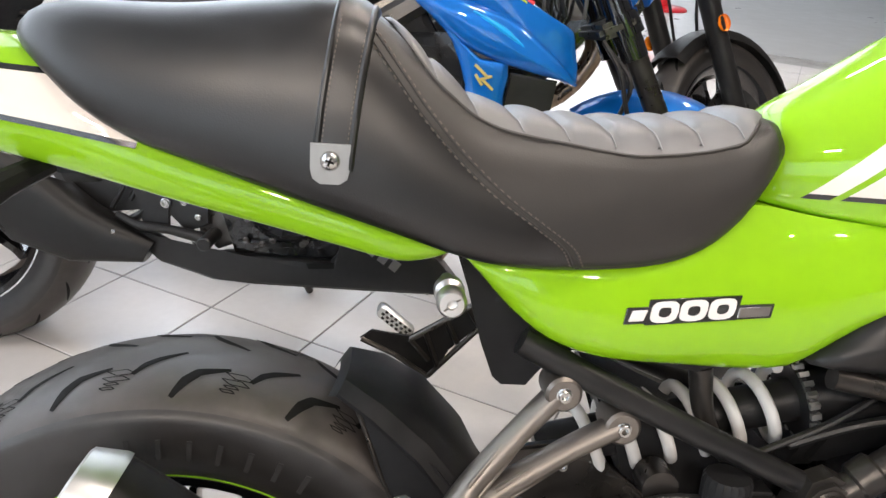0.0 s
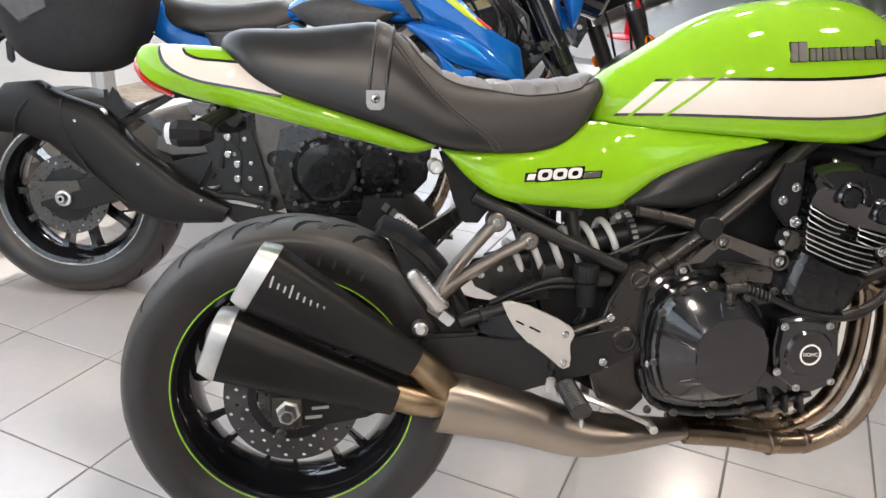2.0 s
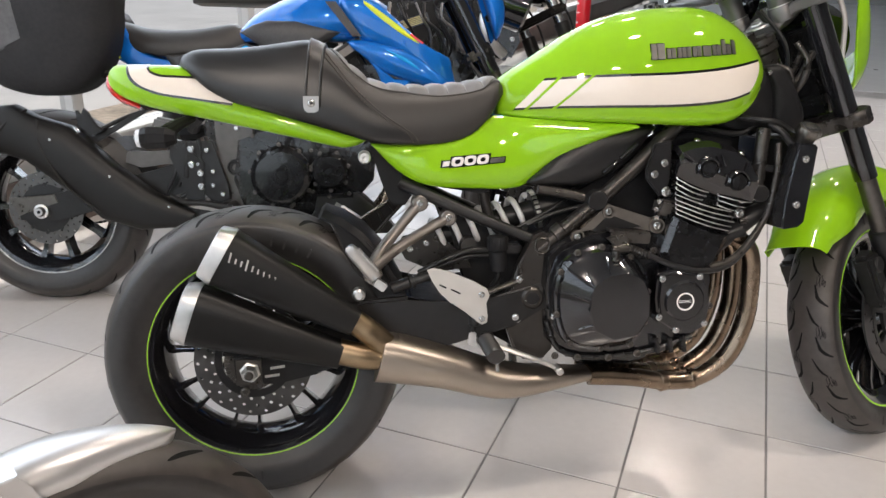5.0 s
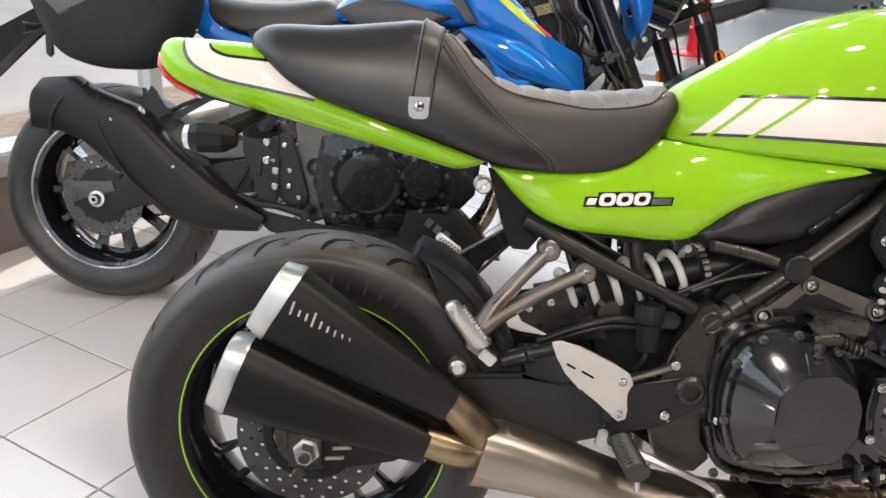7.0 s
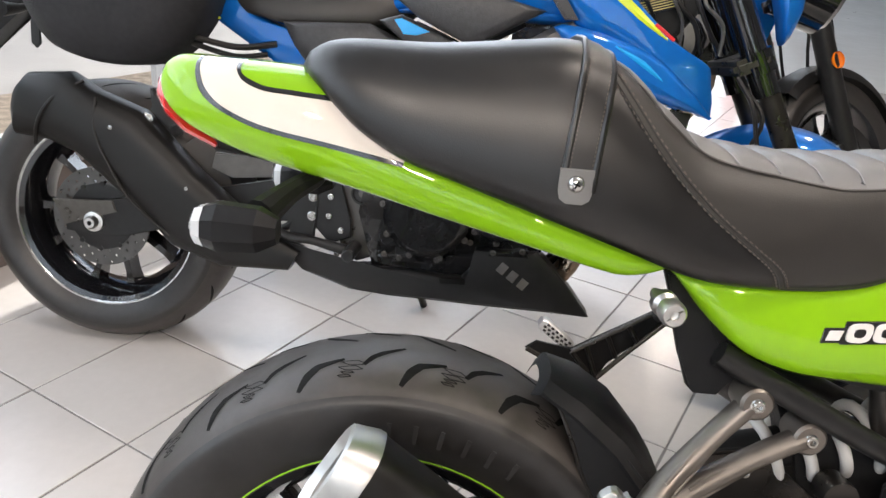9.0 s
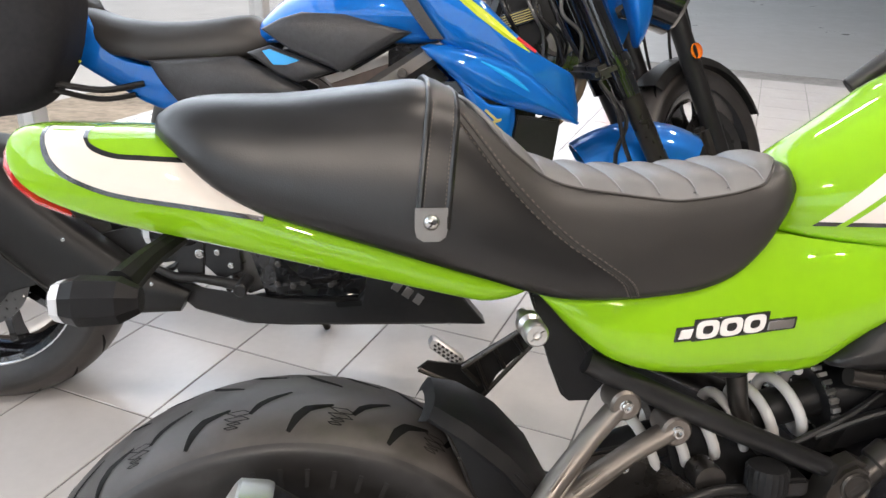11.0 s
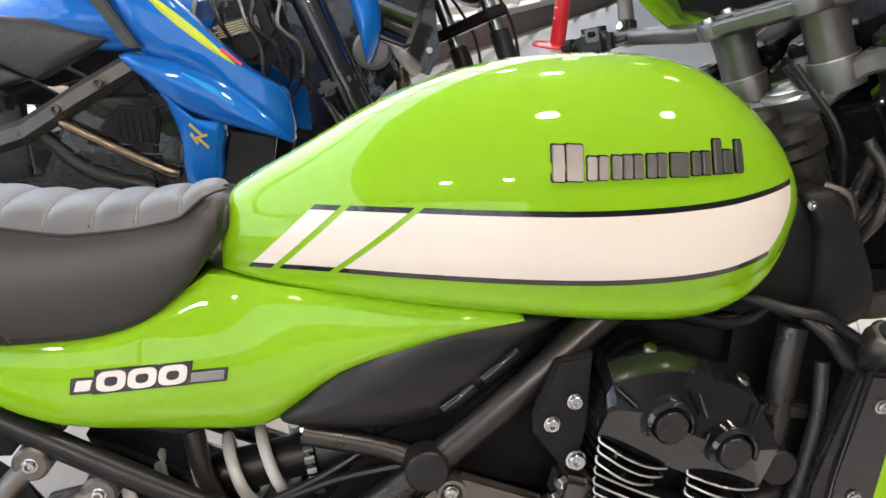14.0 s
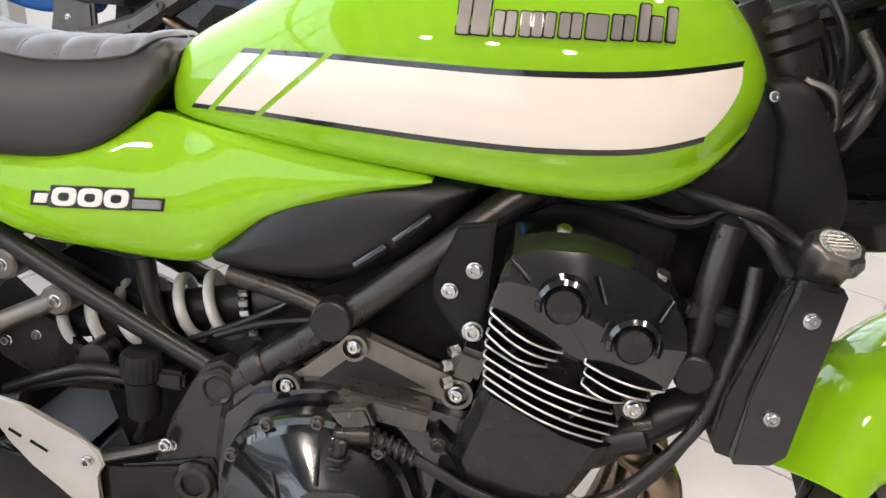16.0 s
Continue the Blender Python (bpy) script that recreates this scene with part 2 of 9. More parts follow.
def coil(bm, p0, p1, R, r, turns, n=8):
    p0, p1 = V(p0), V(p1)
    ax = (p1 - p0).normalized()
    a = ax.orthogonal().normalized()
    b = ax.cross(a)
    steps = int(turns * 20)
    path = [p0 + (p1 - p0) * (i / steps) + (a * math.cos(i / 20 * 2 * math.pi) + b * math.sin(i / 20 * 2 * math.pi)) * R for i in range(steps + 1)]
    rings = []
    for i, p in enumerate(path):
        t = (path[min(i + 1, steps)] - path[max(i - 1, 0)]).normalized()
        s = t.cross(ax).normalized()
        u = s.cross(t)
        rings.append([p + (s * math.cos(q) + u * math.sin(q)) * r for q in (2 * math.pi * j / n for j in range(n))])
    loft(bm, rings)
    return bm


def moved(bm, m):
    bmesh.ops.transform(bm, matrix=m, verts=bm.verts)
    return bm


def bm_new():
    return bmesh.new()


def bolt_mesh():
    """A flanged socket-head bolt of 1 m head radius, head towards -y."""
    bm = bm_new()
    lathe(bm, [(0, 0.3), (1.25, 0.3), (1.25, 0.05), (1.0, -0.02), (1.0, -0.55), (0.88, -0.68), (0.55, -0.68)], (0, 0, 0), (0, 1, 0), 18)
    a = [V((0.55 * math.cos(i * math.pi / 3), -0.68, 0.55 * math.sin(i * math.pi / 3))) for i in range(6)]
    loft(bm, [a, [p + V((0, 0.5, 0)) for p in a]], caps=False)
    f = [bm.verts.new(p + V((0, 0.5, 0))) for p in a]
    bm.faces.new(f)
    return bm


BOLT = mesh_of("bolt", bolt_mesh(), CHROME)
BOLT_D = BOLT.copy()
BOLT_D.materials[0] = FRAMEALU


def bolts(parent, places, r=0.008, me=None):
    for x, y, z in places:
        q = r * 0.66
        shared("bolt", me or BOLT, parent, Matrix.LocRotScale((x, y, z), None, (q, q, q)))


def bulge_panel(name, outline, y, depth, material, parent, label="", k=3, bulge=0.012, centre=None, back=0.03, angle=40):
    """A panel with an outline in x and z that swells outwards to y - depth; mirrored by y's sign."""
    s = -1 if y < 0 else 1
    pts = curve([V((a, 0, b)) for a, b in outline], k, True) if k else [V((a, 0, b)) for a, b in outline]
    c = V((sum(p.x for p in pts) / len(pts), 0, sum(p.z for p in pts) / len(pts))) if centre is None else V((centre[0], 0, centre[1]))
    bm = bm_new()
    rings = []
    for sc, d in ((1.0, -back), (1.0, 0.0), (0.985, bulge * 0.25), (0.93, bulge * 0.55), (0.75, bulge * 0.85), (0.4, bulge), (0.05, bulge * 1.03)):
        rings.append([V((c.x + (p.x - c.x) * sc, y + s * d, c.z + (p.z - c.z) * sc)) for p in pts])
    loft(bm, rings)
    return part(name, bm, material, parent, label, angle)


# ---- wheels ----
def crown_r(R, half, crown, u):
    """Radius of the tread at the distance u across from the middle."""
    return R - crown + crown * math.cos(math.asin(max(-0.999, min(0.999, u / half)))) ** 0.72


def tyre_profile(R, half, crown):
    """Points (radius, along) of a tyre from bead to bead: round crown, shoulder edge, flat sidewall."""
    e = 0.955
    re = crown_r(R, half, crown, e * half)
    side = [(0.212, half * 0.70), (0.229, half * 0.78), (0.240, half * 0.89), (0.240 + (re - 0.240) * 0.45, half * 0.962), (re - 0.007, half * 0.972), (re - 0.002, half * 0.964)]
    n = 24
    top = [half * math.sin(math.asin(e) * (2 * i / n - 1)) for i in range(n + 1)]
    return [(r, -y) for r, y in side] + [(crown_r(R, half, crown, y), y) for y in top] + list(reversed(side))


def tread_band(tyre, R, half, crown, n):
    """The dusty running surface laid over the crown."""
    bm = bm_new()
    ys = [half * 0.945 * math.sin(math.pi / 2 * (2 * i / 20 - 1) * 0.86) / math.sin(math.pi / 2 * 0.86) for i in range(21)]
    lathe(bm, [(crown_r(R, half, crown, y) - (0.0020 if i in (0, 20) else -0.0004), y) for i, y in enumerate(ys)], (0, 0, 0), (0, 1, 0), n)
    part("tread_band", bm, TREAD, tyre, "dusty grey-brown running surface", 60)


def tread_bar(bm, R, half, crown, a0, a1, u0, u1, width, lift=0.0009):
    """A slanted tread groove on the crown, from (angle, across) to (angle, across), as a thin sliver with tapered ends
    that looks sunk by its painted shade.
    """
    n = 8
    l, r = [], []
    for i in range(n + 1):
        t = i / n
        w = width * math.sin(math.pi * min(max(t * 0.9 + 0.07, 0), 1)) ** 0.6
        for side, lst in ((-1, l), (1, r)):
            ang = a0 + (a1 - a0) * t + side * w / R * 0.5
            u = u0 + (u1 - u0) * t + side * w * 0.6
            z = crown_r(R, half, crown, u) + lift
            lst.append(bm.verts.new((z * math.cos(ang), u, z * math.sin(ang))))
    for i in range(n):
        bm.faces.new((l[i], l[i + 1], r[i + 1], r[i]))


def tread_path(bm, R, half, crown, pts, width, lift=0.0009):
    """A bent, tapered tread groove through points (angle, across), as a sliver in the colour of shade."""
    path = curve([V((a, u, 0)) for a, u in pts], 4) if len(pts) > 2 else [V((a, u, 0)) for a, u in pts]
    n = len(path) - 1
    l, r = [], []
    for i, c in enumerate(path):
        d = (path[min(i + 1, n)] - path[max(i - 1, 0)])
        d = V((d.x * R, d.y, 0)).normalized()
        w = width * (0.25 + 0.75 * math.sin(math.pi * min(1.0, 0.12 + 0.80 * i / n))) * 0.5 if n > 1 else width * 0.5
        for side, lst in ((-1, l), (1, r)):
            ang, u = c.x - side * d.y * w / R, c.y + side * d.x * w
            z = crown_r(R, half, crown, u) + lift
            lst.append(bm.verts.new((z * math.cos(ang), u, z * math.sin(ang))))
    for i in range(n):
        bm.faces.new((l[i], l[i + 1], r[i + 1], r[i]))


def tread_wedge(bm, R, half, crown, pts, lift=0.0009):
    """A kinked, pointed tread groove through points (angle, across, width), with a bevelled lip on one side; its depth
    is only painted shade.
    """
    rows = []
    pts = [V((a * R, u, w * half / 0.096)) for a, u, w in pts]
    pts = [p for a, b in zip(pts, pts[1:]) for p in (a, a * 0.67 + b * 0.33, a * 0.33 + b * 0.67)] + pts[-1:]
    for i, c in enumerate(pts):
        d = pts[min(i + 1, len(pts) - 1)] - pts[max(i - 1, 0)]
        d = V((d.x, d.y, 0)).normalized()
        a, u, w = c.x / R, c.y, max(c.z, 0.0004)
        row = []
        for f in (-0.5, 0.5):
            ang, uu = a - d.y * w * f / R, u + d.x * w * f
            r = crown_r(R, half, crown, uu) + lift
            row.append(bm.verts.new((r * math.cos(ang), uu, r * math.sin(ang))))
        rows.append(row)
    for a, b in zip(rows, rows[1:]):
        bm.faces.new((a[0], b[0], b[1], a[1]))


# ---- the showroom ----
TU, TV, TA = 0.320, 0.348, radians(-21.5)
TX, TY = -0.87, 1.12
UX, UY = math.cos(TA), math.sin(TA)


def tile_xy(i, j):
    """The corner of tile (i, j) of the floor's grid."""
    return TX + UX * TU * i - UY * TV * j, TY + UY * TU * i + UX * TV * j


def tile_material():
    m = mat("pale tile", (0.67, 0.645, 0.615), 0.20, bump=0.05, bump_scale=30)
    nt = m.node_tree
    b = nt.nodes["Principled BSDF"]
    info = nt.nodes.new("ShaderNodeObjectInfo")
    geo = nt.nodes.new("ShaderNodeNewGeometry")
    n1, n2 = nt.nodes.new("ShaderNodeTexNoise"), nt.nodes.new("ShaderNodeTexNoise")
    n1.inputs["Scale"].default_value, n2.inputs["Scale"].default_value = 2.2, 45
    n1.inputs["Detail"].default_value = n2.inputs["Detail"].default_value = 6
    nt.links.new(geo.outputs["Position"], n1.inputs["Vector"])
    nt.links.new(geo.outputs["Position"], n2.inputs["Vector"])
    a = nt.nodes.new("ShaderNodeMath")
    a.operation = "ADD"
    nt.links.new(n1.outputs[0], a.inputs[0])
    nt.links.new(n2.outputs[0], a.inputs[1])
    c = nt.nodes.new("ShaderNodeMath")
    c.operation = "MULTIPLY_ADD"
    nt.links.new(info.outputs["Random"], c.inputs[0])
    c.inputs[1].default_value = 0.35
    nt.links.new(a.outputs[0], c.inputs[2])
    r = nt.nodes.new("ShaderNodeMapRange")
    r.inputs[1].default_value, r.inputs[2].default_value, r.inputs[3].default_value, r.inputs[4].default_value = 0.8, 1.6, 0.95, 1.03
    nt.links.new(c.outputs[0], r.inputs[0])
    s = nt.nodes.new("ShaderNodeVectorMath")
    s.operation = "SCALE"
    s.inputs[0].default_value = (0.59, 0.565, 0.545)
    nt.links.new(r.outputs[0], s.inputs["Scale"])
    nt.links.new(s.outputs[0], b.inputs["Base Color"])
    r2 = nt.nodes.new("ShaderNodeMapRange")
    r2.inputs[1].default_value, r2.inputs[2].default_value, r2.inputs[3].default_value, r2.inputs[4].default_value = 0.7, 1.3, 0.16, 0.24
    nt.links.new(a.outputs[0], r2.inputs[0])
    nt.links.new(r2.outputs[0], b.inputs["Roughness"])
    b.inputs["Specular IOR Level"].default_value = 0.85
    return m


TILE_M = tile_material()
GROUT = mat("grey grout", (0.20, 0.195, 0.19), 0.8, vary=0.2, scale=60)
GREYFLOOR = mat("grey resin floor", (0.30, 0.30, 0.295), 0.35, vary=0.1, scale=6, vary_rough=0.08)
FRAMEW = mat("window frame", (0.55, 0.55, 0.54), 0.45, vary=0.05, scale=20)
SILLW = mat("brown base wall", (0.16, 0.13, 0.115), 0.6, vary=0.15, scale=12)
GRAVEL = mat("outdoor gravel", (0.34, 0.29, 0.23), 0.9, vary=0.45, scale=22, bump=0.8, bump_scale=60)
CONCRETE = mat("outdoor paving", (0.55, 0.54, 0.52), 0.85, vary=0.12, scale=4)
GLASS = bpy.data.materials.new("window glass")
GLASS.use_nodes = True
gb = GLASS.node_tree.nodes["Principled BSDF"]
gb.inputs["Transmission Weight"].default_value, gb.inputs["Roughness"].default_value, gb.inputs["IOR"].default_value = 1.0, 0.0, 1.05

# the window wall runs along the tiles; its frame is x along the wall, y outwards
WALL = pose(-1.66, 1.61, 0, 0, 0, 68.5)


def slab(name, size, at, material, label, category):
    bm = bm_new()
    box(bm, size, WALL @ pose(*at))
    return tagged(part(name, bm, material), label, category, kind="structure")


floor = slab("floor", (28, 14.2, 0.1), (5.5, -6.92, FLOOR - 0.0525), GROUT, "pale grey square-tiled showroom floor", "floor")
slab("floor_resin", (13.2, 13.7, 0.01), (12.7, -6.95, FLOOR - 0.004), GREYFLOOR, "smooth grey resin floor further back", "floor")
slab("ceiling", (28, 14.2, 0.1), (5.5, -6.92, 4.32), CEIL, "grey painted showroom ceiling", "ceiling")
slab("wall_north", (0.2, 14, 4.25), (19.4, -6.9, 2.135), WALLG, "plain grey showroom wall", "wall")
slab("wall_south", (0.2, 6.4, 4.25), (-8.4, -10.7, 2.135), WALLG, "plain grey showroom wall", "wall")
slab("wall_east", (27.6, 0.2, 4.25), (5.5, -13.95, 2.135), WALLG, "plain grey showroom wall", "wall")


def wall_part(name, size, at, material, bevel=0.004):
    bm = bm_new()
    box(bm, size, WALL @ pose(*at), bevel, 1)
    return part(name, bm, material)


tagged(wall_part("wall_west", (28, 0.16, 0.26), (5.5, 0.10, 0.13 + FLOOR), SILLW), "low brown wall under the shop windows", "wall", kind="structure")
tagged(wall_part("wall_west_top", (28, 0.16, 0.40), (5.5, 0.10, 4.07), CEIL), "grey wall above the shop windows", "wall", kind="structure")
win = tagged(wall_part("window_1", (28, 0.10, 0.07), (5.5, 0.08, 0.30), FRAMEW), "row of tall shop windows in pale frames", "window", kind="structure")
bm = bm_new()
box(bm, (28, 0.18, 0.03), WALL @ pose(5.5, 0.07, 0.350), 0.006)
part("window_sill", bm, FRAMEW, win)
bm = bm_new()
box(bm, (28, 0.08, 0.07), WALL @ pose(5.5, 0.08, 3.84), 0.004)
part("window_head", bm, FRAMEW, win)
bm = bm_new()
box(bm, (28, 0.07, 0.09), WALL @ pose(5.5, 0.088, 2.62), 0.004)
part("transom", bm, FRAMEW, win)
for k in range(21):
    x = -8.4 + 1.32 * k
    bm = bm_new()
    box(bm, (0.06, 0.08, 3.47), WALL @ pose(x, 0.085, 2.085), 0.004)
    part("mullion", bm, FRAMEW, win)
    bm = bm_new()
    box(bm, (1.25, 0.008, 3.43), WALL @ pose(x + 0.66, 0.09, 2.085))
    pane = part("pane", bm, GLASS, win)
    pane.visible_shadow = False

# windows of the end wall behind the walk
slab("wall_south_low", (0.16, 7.4, 0.26), (-8.5, -3.7, 0.13 + FLOOR), SILLW, "low brown wall under the end windows", "wall")
slab("wall_south_top", (0.16, 7.4, 0.40), (-8.5, -3.7, 4.07), CEIL, "grey wall above the end windows", "wall")
win2 = tagged(wall_part("window_2", (0.10, 7.4, 0.07), (-8.46, -3.7, 0.30), FRAMEW), "tall shop windows in the end wall", "window", kind="structure")
bm = bm_new()
box(bm, (0.08, 7.4, 0.07), WALL @ pose(-8.46, -3.7, 3.84), 0.004)
part("window_head", bm, FRAMEW, win2)
for k in range(6):
    y = -7.3 + 1.42 * k
    bm = bm_new()
    box(bm, (0.08, 0.06, 3.47), WALL @ pose(-8.46, y, 2.085), 0.004)
    part("mullion", bm, FRAMEW, win2)
    if k < 5:
        bm = bm_new()
        box(bm, (0.008, 1.35, 3.43), WALL @ pose(-8.46, y + 0.71, 2.085))
        pane = part("pane", bm, GLASS, win2)
        pane.visible_shadow = False

# outdoors
bm = bm_new()
box(bm, (800, 800, 0.2), WALL @ pose(0, 0, -0.25))
tagged(part("ground", bm, CONCRETE), "pale outdoor paving beyond the windows", "ground", kind="structure")
bm = bm_new()
box(bm, (30, 1.5, 0.06), WALL @ pose(4, 1.1, -0.02), 0.01)
tagged(part("gravel_bed", bm, GRAVEL), "brown gravel bed outside the windows", "gravel", kind="structure")

# lamps
LAMP = bpy.data.materials.new("lamp glow")
LAMP.use_nodes = True
le = LAMP.node_tree.nodes["Principled BSDF"]
le.inputs["Emission Color"].default_value, le.inputs["Emission Strength"].default_value = (1.0, 0.93, 0.84, 1), 6.0


def spot_lamp(x, y, power):
    data = bpy.data.lights.new("downlight", "AREA")
    data.shape, data.size, data.energy, data.color = "DISK", 0.34, power, (1.0, 0.865, 0.76)
    ob = new("downlight_glow", data)
    ob.matrix_world = look((x, y, 4.15), (x, y, 0))
    bm = bm_new()
    lathe(bm, [(0.175, 0.0), (0.205, 0.0), (0.210, 0.02), (0.210, 0.10), (0, 0.10), (0, 0.03), (0.175, 0.03)], (0, 0, 0), (0, 0, 1), 28)
    lamp = part("downlight", bm, FRAMEW)
    lamp.matrix_world = pose(x, y, 4.152)
    tagged(lamp, "round white ceiling downlight", "lamp", "ceiling lamps")


for lx, ly, pw in ((0.9, 0.2, 40), (2.6, 0.4, 50), (-1.2, -4.2, 120), (0.6, -4.5, 120), (2.4, -4.6, 90), (0.9, 3.4, 40), (2.7, 3.2, 40), (0.3, 5.4, 28), (2.4, 5.6, 26), (1.9, 9.4, 26)):
    spot_lamp(lx, ly, pw)


def perforated(bm, r0, r1, y0, y1, rows, n, hole):
    """A flat ring about the y axis with drilled holes: rows of cells, holes in every cell of the rows named by rows."""
    m = len(rows)
    for face_y in (y0, y1):
        for j in range(m):
            ra, rb = r0 + (r1 - r0) * j / m, r0 + (r1 - r0) * (j + 1) / m
            for i in range(n):
                a0, a1 = 2 * math.pi * i / n, 2 * math.pi * (i + 1) / n
                out = []
                for t in range(8):
                    e, f = [(0, 0), (0.5, 0), (1, 0), (1, 0.5), (1, 1), (0.5, 1), (0, 1), (0, 0.5)][t]
                    a, r = a0 + (a1 - a0) * e, ra + (rb - ra) * f
                    out.append(V((r * math.cos(a), face_y, r * math.sin(a))))
                ov = [bm.verts.new(p) for p in out]
                if rows[j] and (i + rows[j]) % 2 == 0:
                    am, rm = (a0 + a1) / 2, (ra + rb) / 2
                    c = V((rm * math.cos(am), face_y, rm * math.sin(am)))
                    iv = [bm.verts.new(c + (p - c).normalized() * hole) for p in out]
                    for t in range(8):
                        bm.faces.new((ov[t], ov[(t + 1) % 8], iv[(t + 1) % 8], iv[t]))
                else:
                    bm.faces.new(ov)
    lathe(bm, [(r1, y0), (r1, y1)], (0, 0, 0), (0, 1, 0), n * 2)
    lathe(bm, [(r0, y0), (r0, y1)], (0, 0, 0), (0, 1, 0), n * 2)
    return bm


def wheel(parent, name, m, R, half, crown, tread, tape_mat, spoke_pairs=8, discs=((-0.088, 0.125),), rim_half=0.072):
    bm = bm_new()
    rh = rim_half
    prof = [(0.226, -rh), (0.228, -rh + 0.006), (0.216, -rh + 0.012), (0.205, -rh * 0.6), (0.198, 0), (0.205, rh * 0.6), (0.216, rh - 0.012), (0.228, rh - 0.006), (0.226, rh),
            (0.212, rh - 0.002), (0.200, rh * 0.75), (0.186, 0.02), (0.186, -0.02), (0.200, -rh * 0.75), (0.212, -rh + 0.002)]
    lathe(bm, prof, (0, 0, 0), (0, 1, 0), 72, closed=True)
    rim = part(name, bm, GLOSS, parent, "gloss black cast wheel with thin paired spokes")
    rim.matrix_basis = m
    bm = bm_new()
    lathe(bm, tyre_profile(R, half, crown), (0, 0, 0), (0, 1, 0), 120)
    tyre = part("tyre", bm, RUBBER, rim, "black radial road tyre with slanted tread grooves", 60)
    tread_band(tyre, R, half, crown, 120)
    # grooves laid over the tread, their inner shade put into the colour
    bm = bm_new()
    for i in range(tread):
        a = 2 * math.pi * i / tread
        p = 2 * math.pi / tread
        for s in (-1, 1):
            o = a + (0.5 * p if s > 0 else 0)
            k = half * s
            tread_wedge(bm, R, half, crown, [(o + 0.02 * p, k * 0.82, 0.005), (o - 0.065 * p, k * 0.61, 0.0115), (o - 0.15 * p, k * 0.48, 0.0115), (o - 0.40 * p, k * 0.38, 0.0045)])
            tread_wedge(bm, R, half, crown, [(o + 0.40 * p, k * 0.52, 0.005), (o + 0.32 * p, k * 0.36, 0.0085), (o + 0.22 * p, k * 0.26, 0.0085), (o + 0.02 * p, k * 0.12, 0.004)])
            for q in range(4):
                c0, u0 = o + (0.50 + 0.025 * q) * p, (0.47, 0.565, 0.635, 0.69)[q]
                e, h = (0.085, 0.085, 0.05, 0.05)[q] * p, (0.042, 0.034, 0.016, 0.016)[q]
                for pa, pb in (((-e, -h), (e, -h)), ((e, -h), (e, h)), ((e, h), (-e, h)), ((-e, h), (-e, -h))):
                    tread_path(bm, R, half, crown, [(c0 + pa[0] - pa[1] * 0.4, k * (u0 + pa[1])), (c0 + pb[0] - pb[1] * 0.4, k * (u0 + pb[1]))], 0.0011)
    g = part("tread_groove_shade", bm, GROOVE_SHADE, tyre)
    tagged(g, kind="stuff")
    bm = bm_new()
    for i in range(60):
        a = 2 * math.pi * i / 60
        if 1.2 < a < 1.95 or 4.3 < a < 5.0:
            for s in (-1, 1):
                box(bm, (0.020, 0.0012, 0.0048), pose(0, 0, 0, 0, -math.degrees(a), 0) @ pose(0.262, s * half * 0.967, 0, 0, 0, 0))
    if len(bm.verts):
        tagged(part("sidewall_rib", bm, SIDEMARK, tyre), kind="stuff")
    else:
        bm.free()
    if tape_mat:
        for s in (-1, 1):
            bm = bm_new()
            lathe(bm, [(0.2288, s * (rh - 0.001)), (0.2284, s * (rh + 0.0010)), (0.2232, s * (rh + 0.0010)), (0.2226, s * (rh - 0.001))], (0, 0, 0), (0, 1, 0), 96)
            part("rim_tape", bm, tape_mat, rim, "thin lime green rim tape")
    bm = bm_new()
    rings = []
    for r, w, t in ((0.046, 0.006, 0.026), (0.10, 0.0034, 0.018), (0.16, 0.0030, 0.014), (0.192, 0.005, 0.018)):
        rings.append([V((r, -t, -w)), V((r, -t * 0.6, -w * 1.3)), V((r, t, -w)), V((r, t, w)), V((r, -t * 0.6, w * 1.3)), V((r, -t, w))])
    loft(bm, rings)
    spoke = mesh_of("spoke", bm, GLOSS)
    for i in range(spoke_pairs):
        for s in (-1, 1):
            a = 360 / spoke_pairs * i + s * 7.5
            shared("spoke", spoke, rim, pose(0, 0, 0, 0, a, 0) @ pose(0, 0, 0, 0, s * 1.5, 0))
    bm = bm_new()
    lathe(bm, [(0.014, -0.075), (0.030, -0.075), (0.034, -0.06), (0.040, -0.045), (0.052, -0.035), (0.052, 0.035), (0.04, 0.05), (0.03, 0.08), (0.014, 0.08)], (0, 0, 0), (0, 1, 0), 40)
    part("hub", bm, GLOSS, rim)
    for y, r in discs:
        bm = bm_new()
        perforated(bm, r - 0.045, r, y - 0.0025, y + 0.0025, (1, 2, 1), 44, 0.0040)
        d = part("brake_disc", bm, STEEL_D, rim, "drilled steel brake disc", 30)
        bm = bm_new()
        for ra, rb in ((0.036, 0.052), (r - 0.058, r - 0.043)):
            lathe(bm, [(ra, y - 0.004), (rb, y - 0.004), (rb, y + 0.004), (ra, y + 0.004)], (0, 0, 0), (0, 1, 0), 48, closed=True)
        for i in range(3):
            lathe(bm, [(0.050, y - 0.0038), (r - 0.056, y - 0.0038), (r - 0.056, y + 0.0038), (0.050, y + 0.0038)], (0, 0, 0), (0, 1, 0), 10, closed=True, start=2 * math.pi * i / 3, sweep=1.15)
        part("disc_carrier", bm, MATTE, d)
        for i in range(6):
            a = 2 * math.pi * (i + 0.5) / 6
            shared("bolt", BOLT, d, Matrix.LocRotScale((0.045 * math.cos(a), y - 0.005, 0.045 * math.sin(a)), None, (0.005,) * 3))
    return rim


STEEL_D = mat("disc steel", (0.11, 0.107, 0.104), 0.35, metal=0.9, vary=0.15, scale=40, vary_rough=0.1)

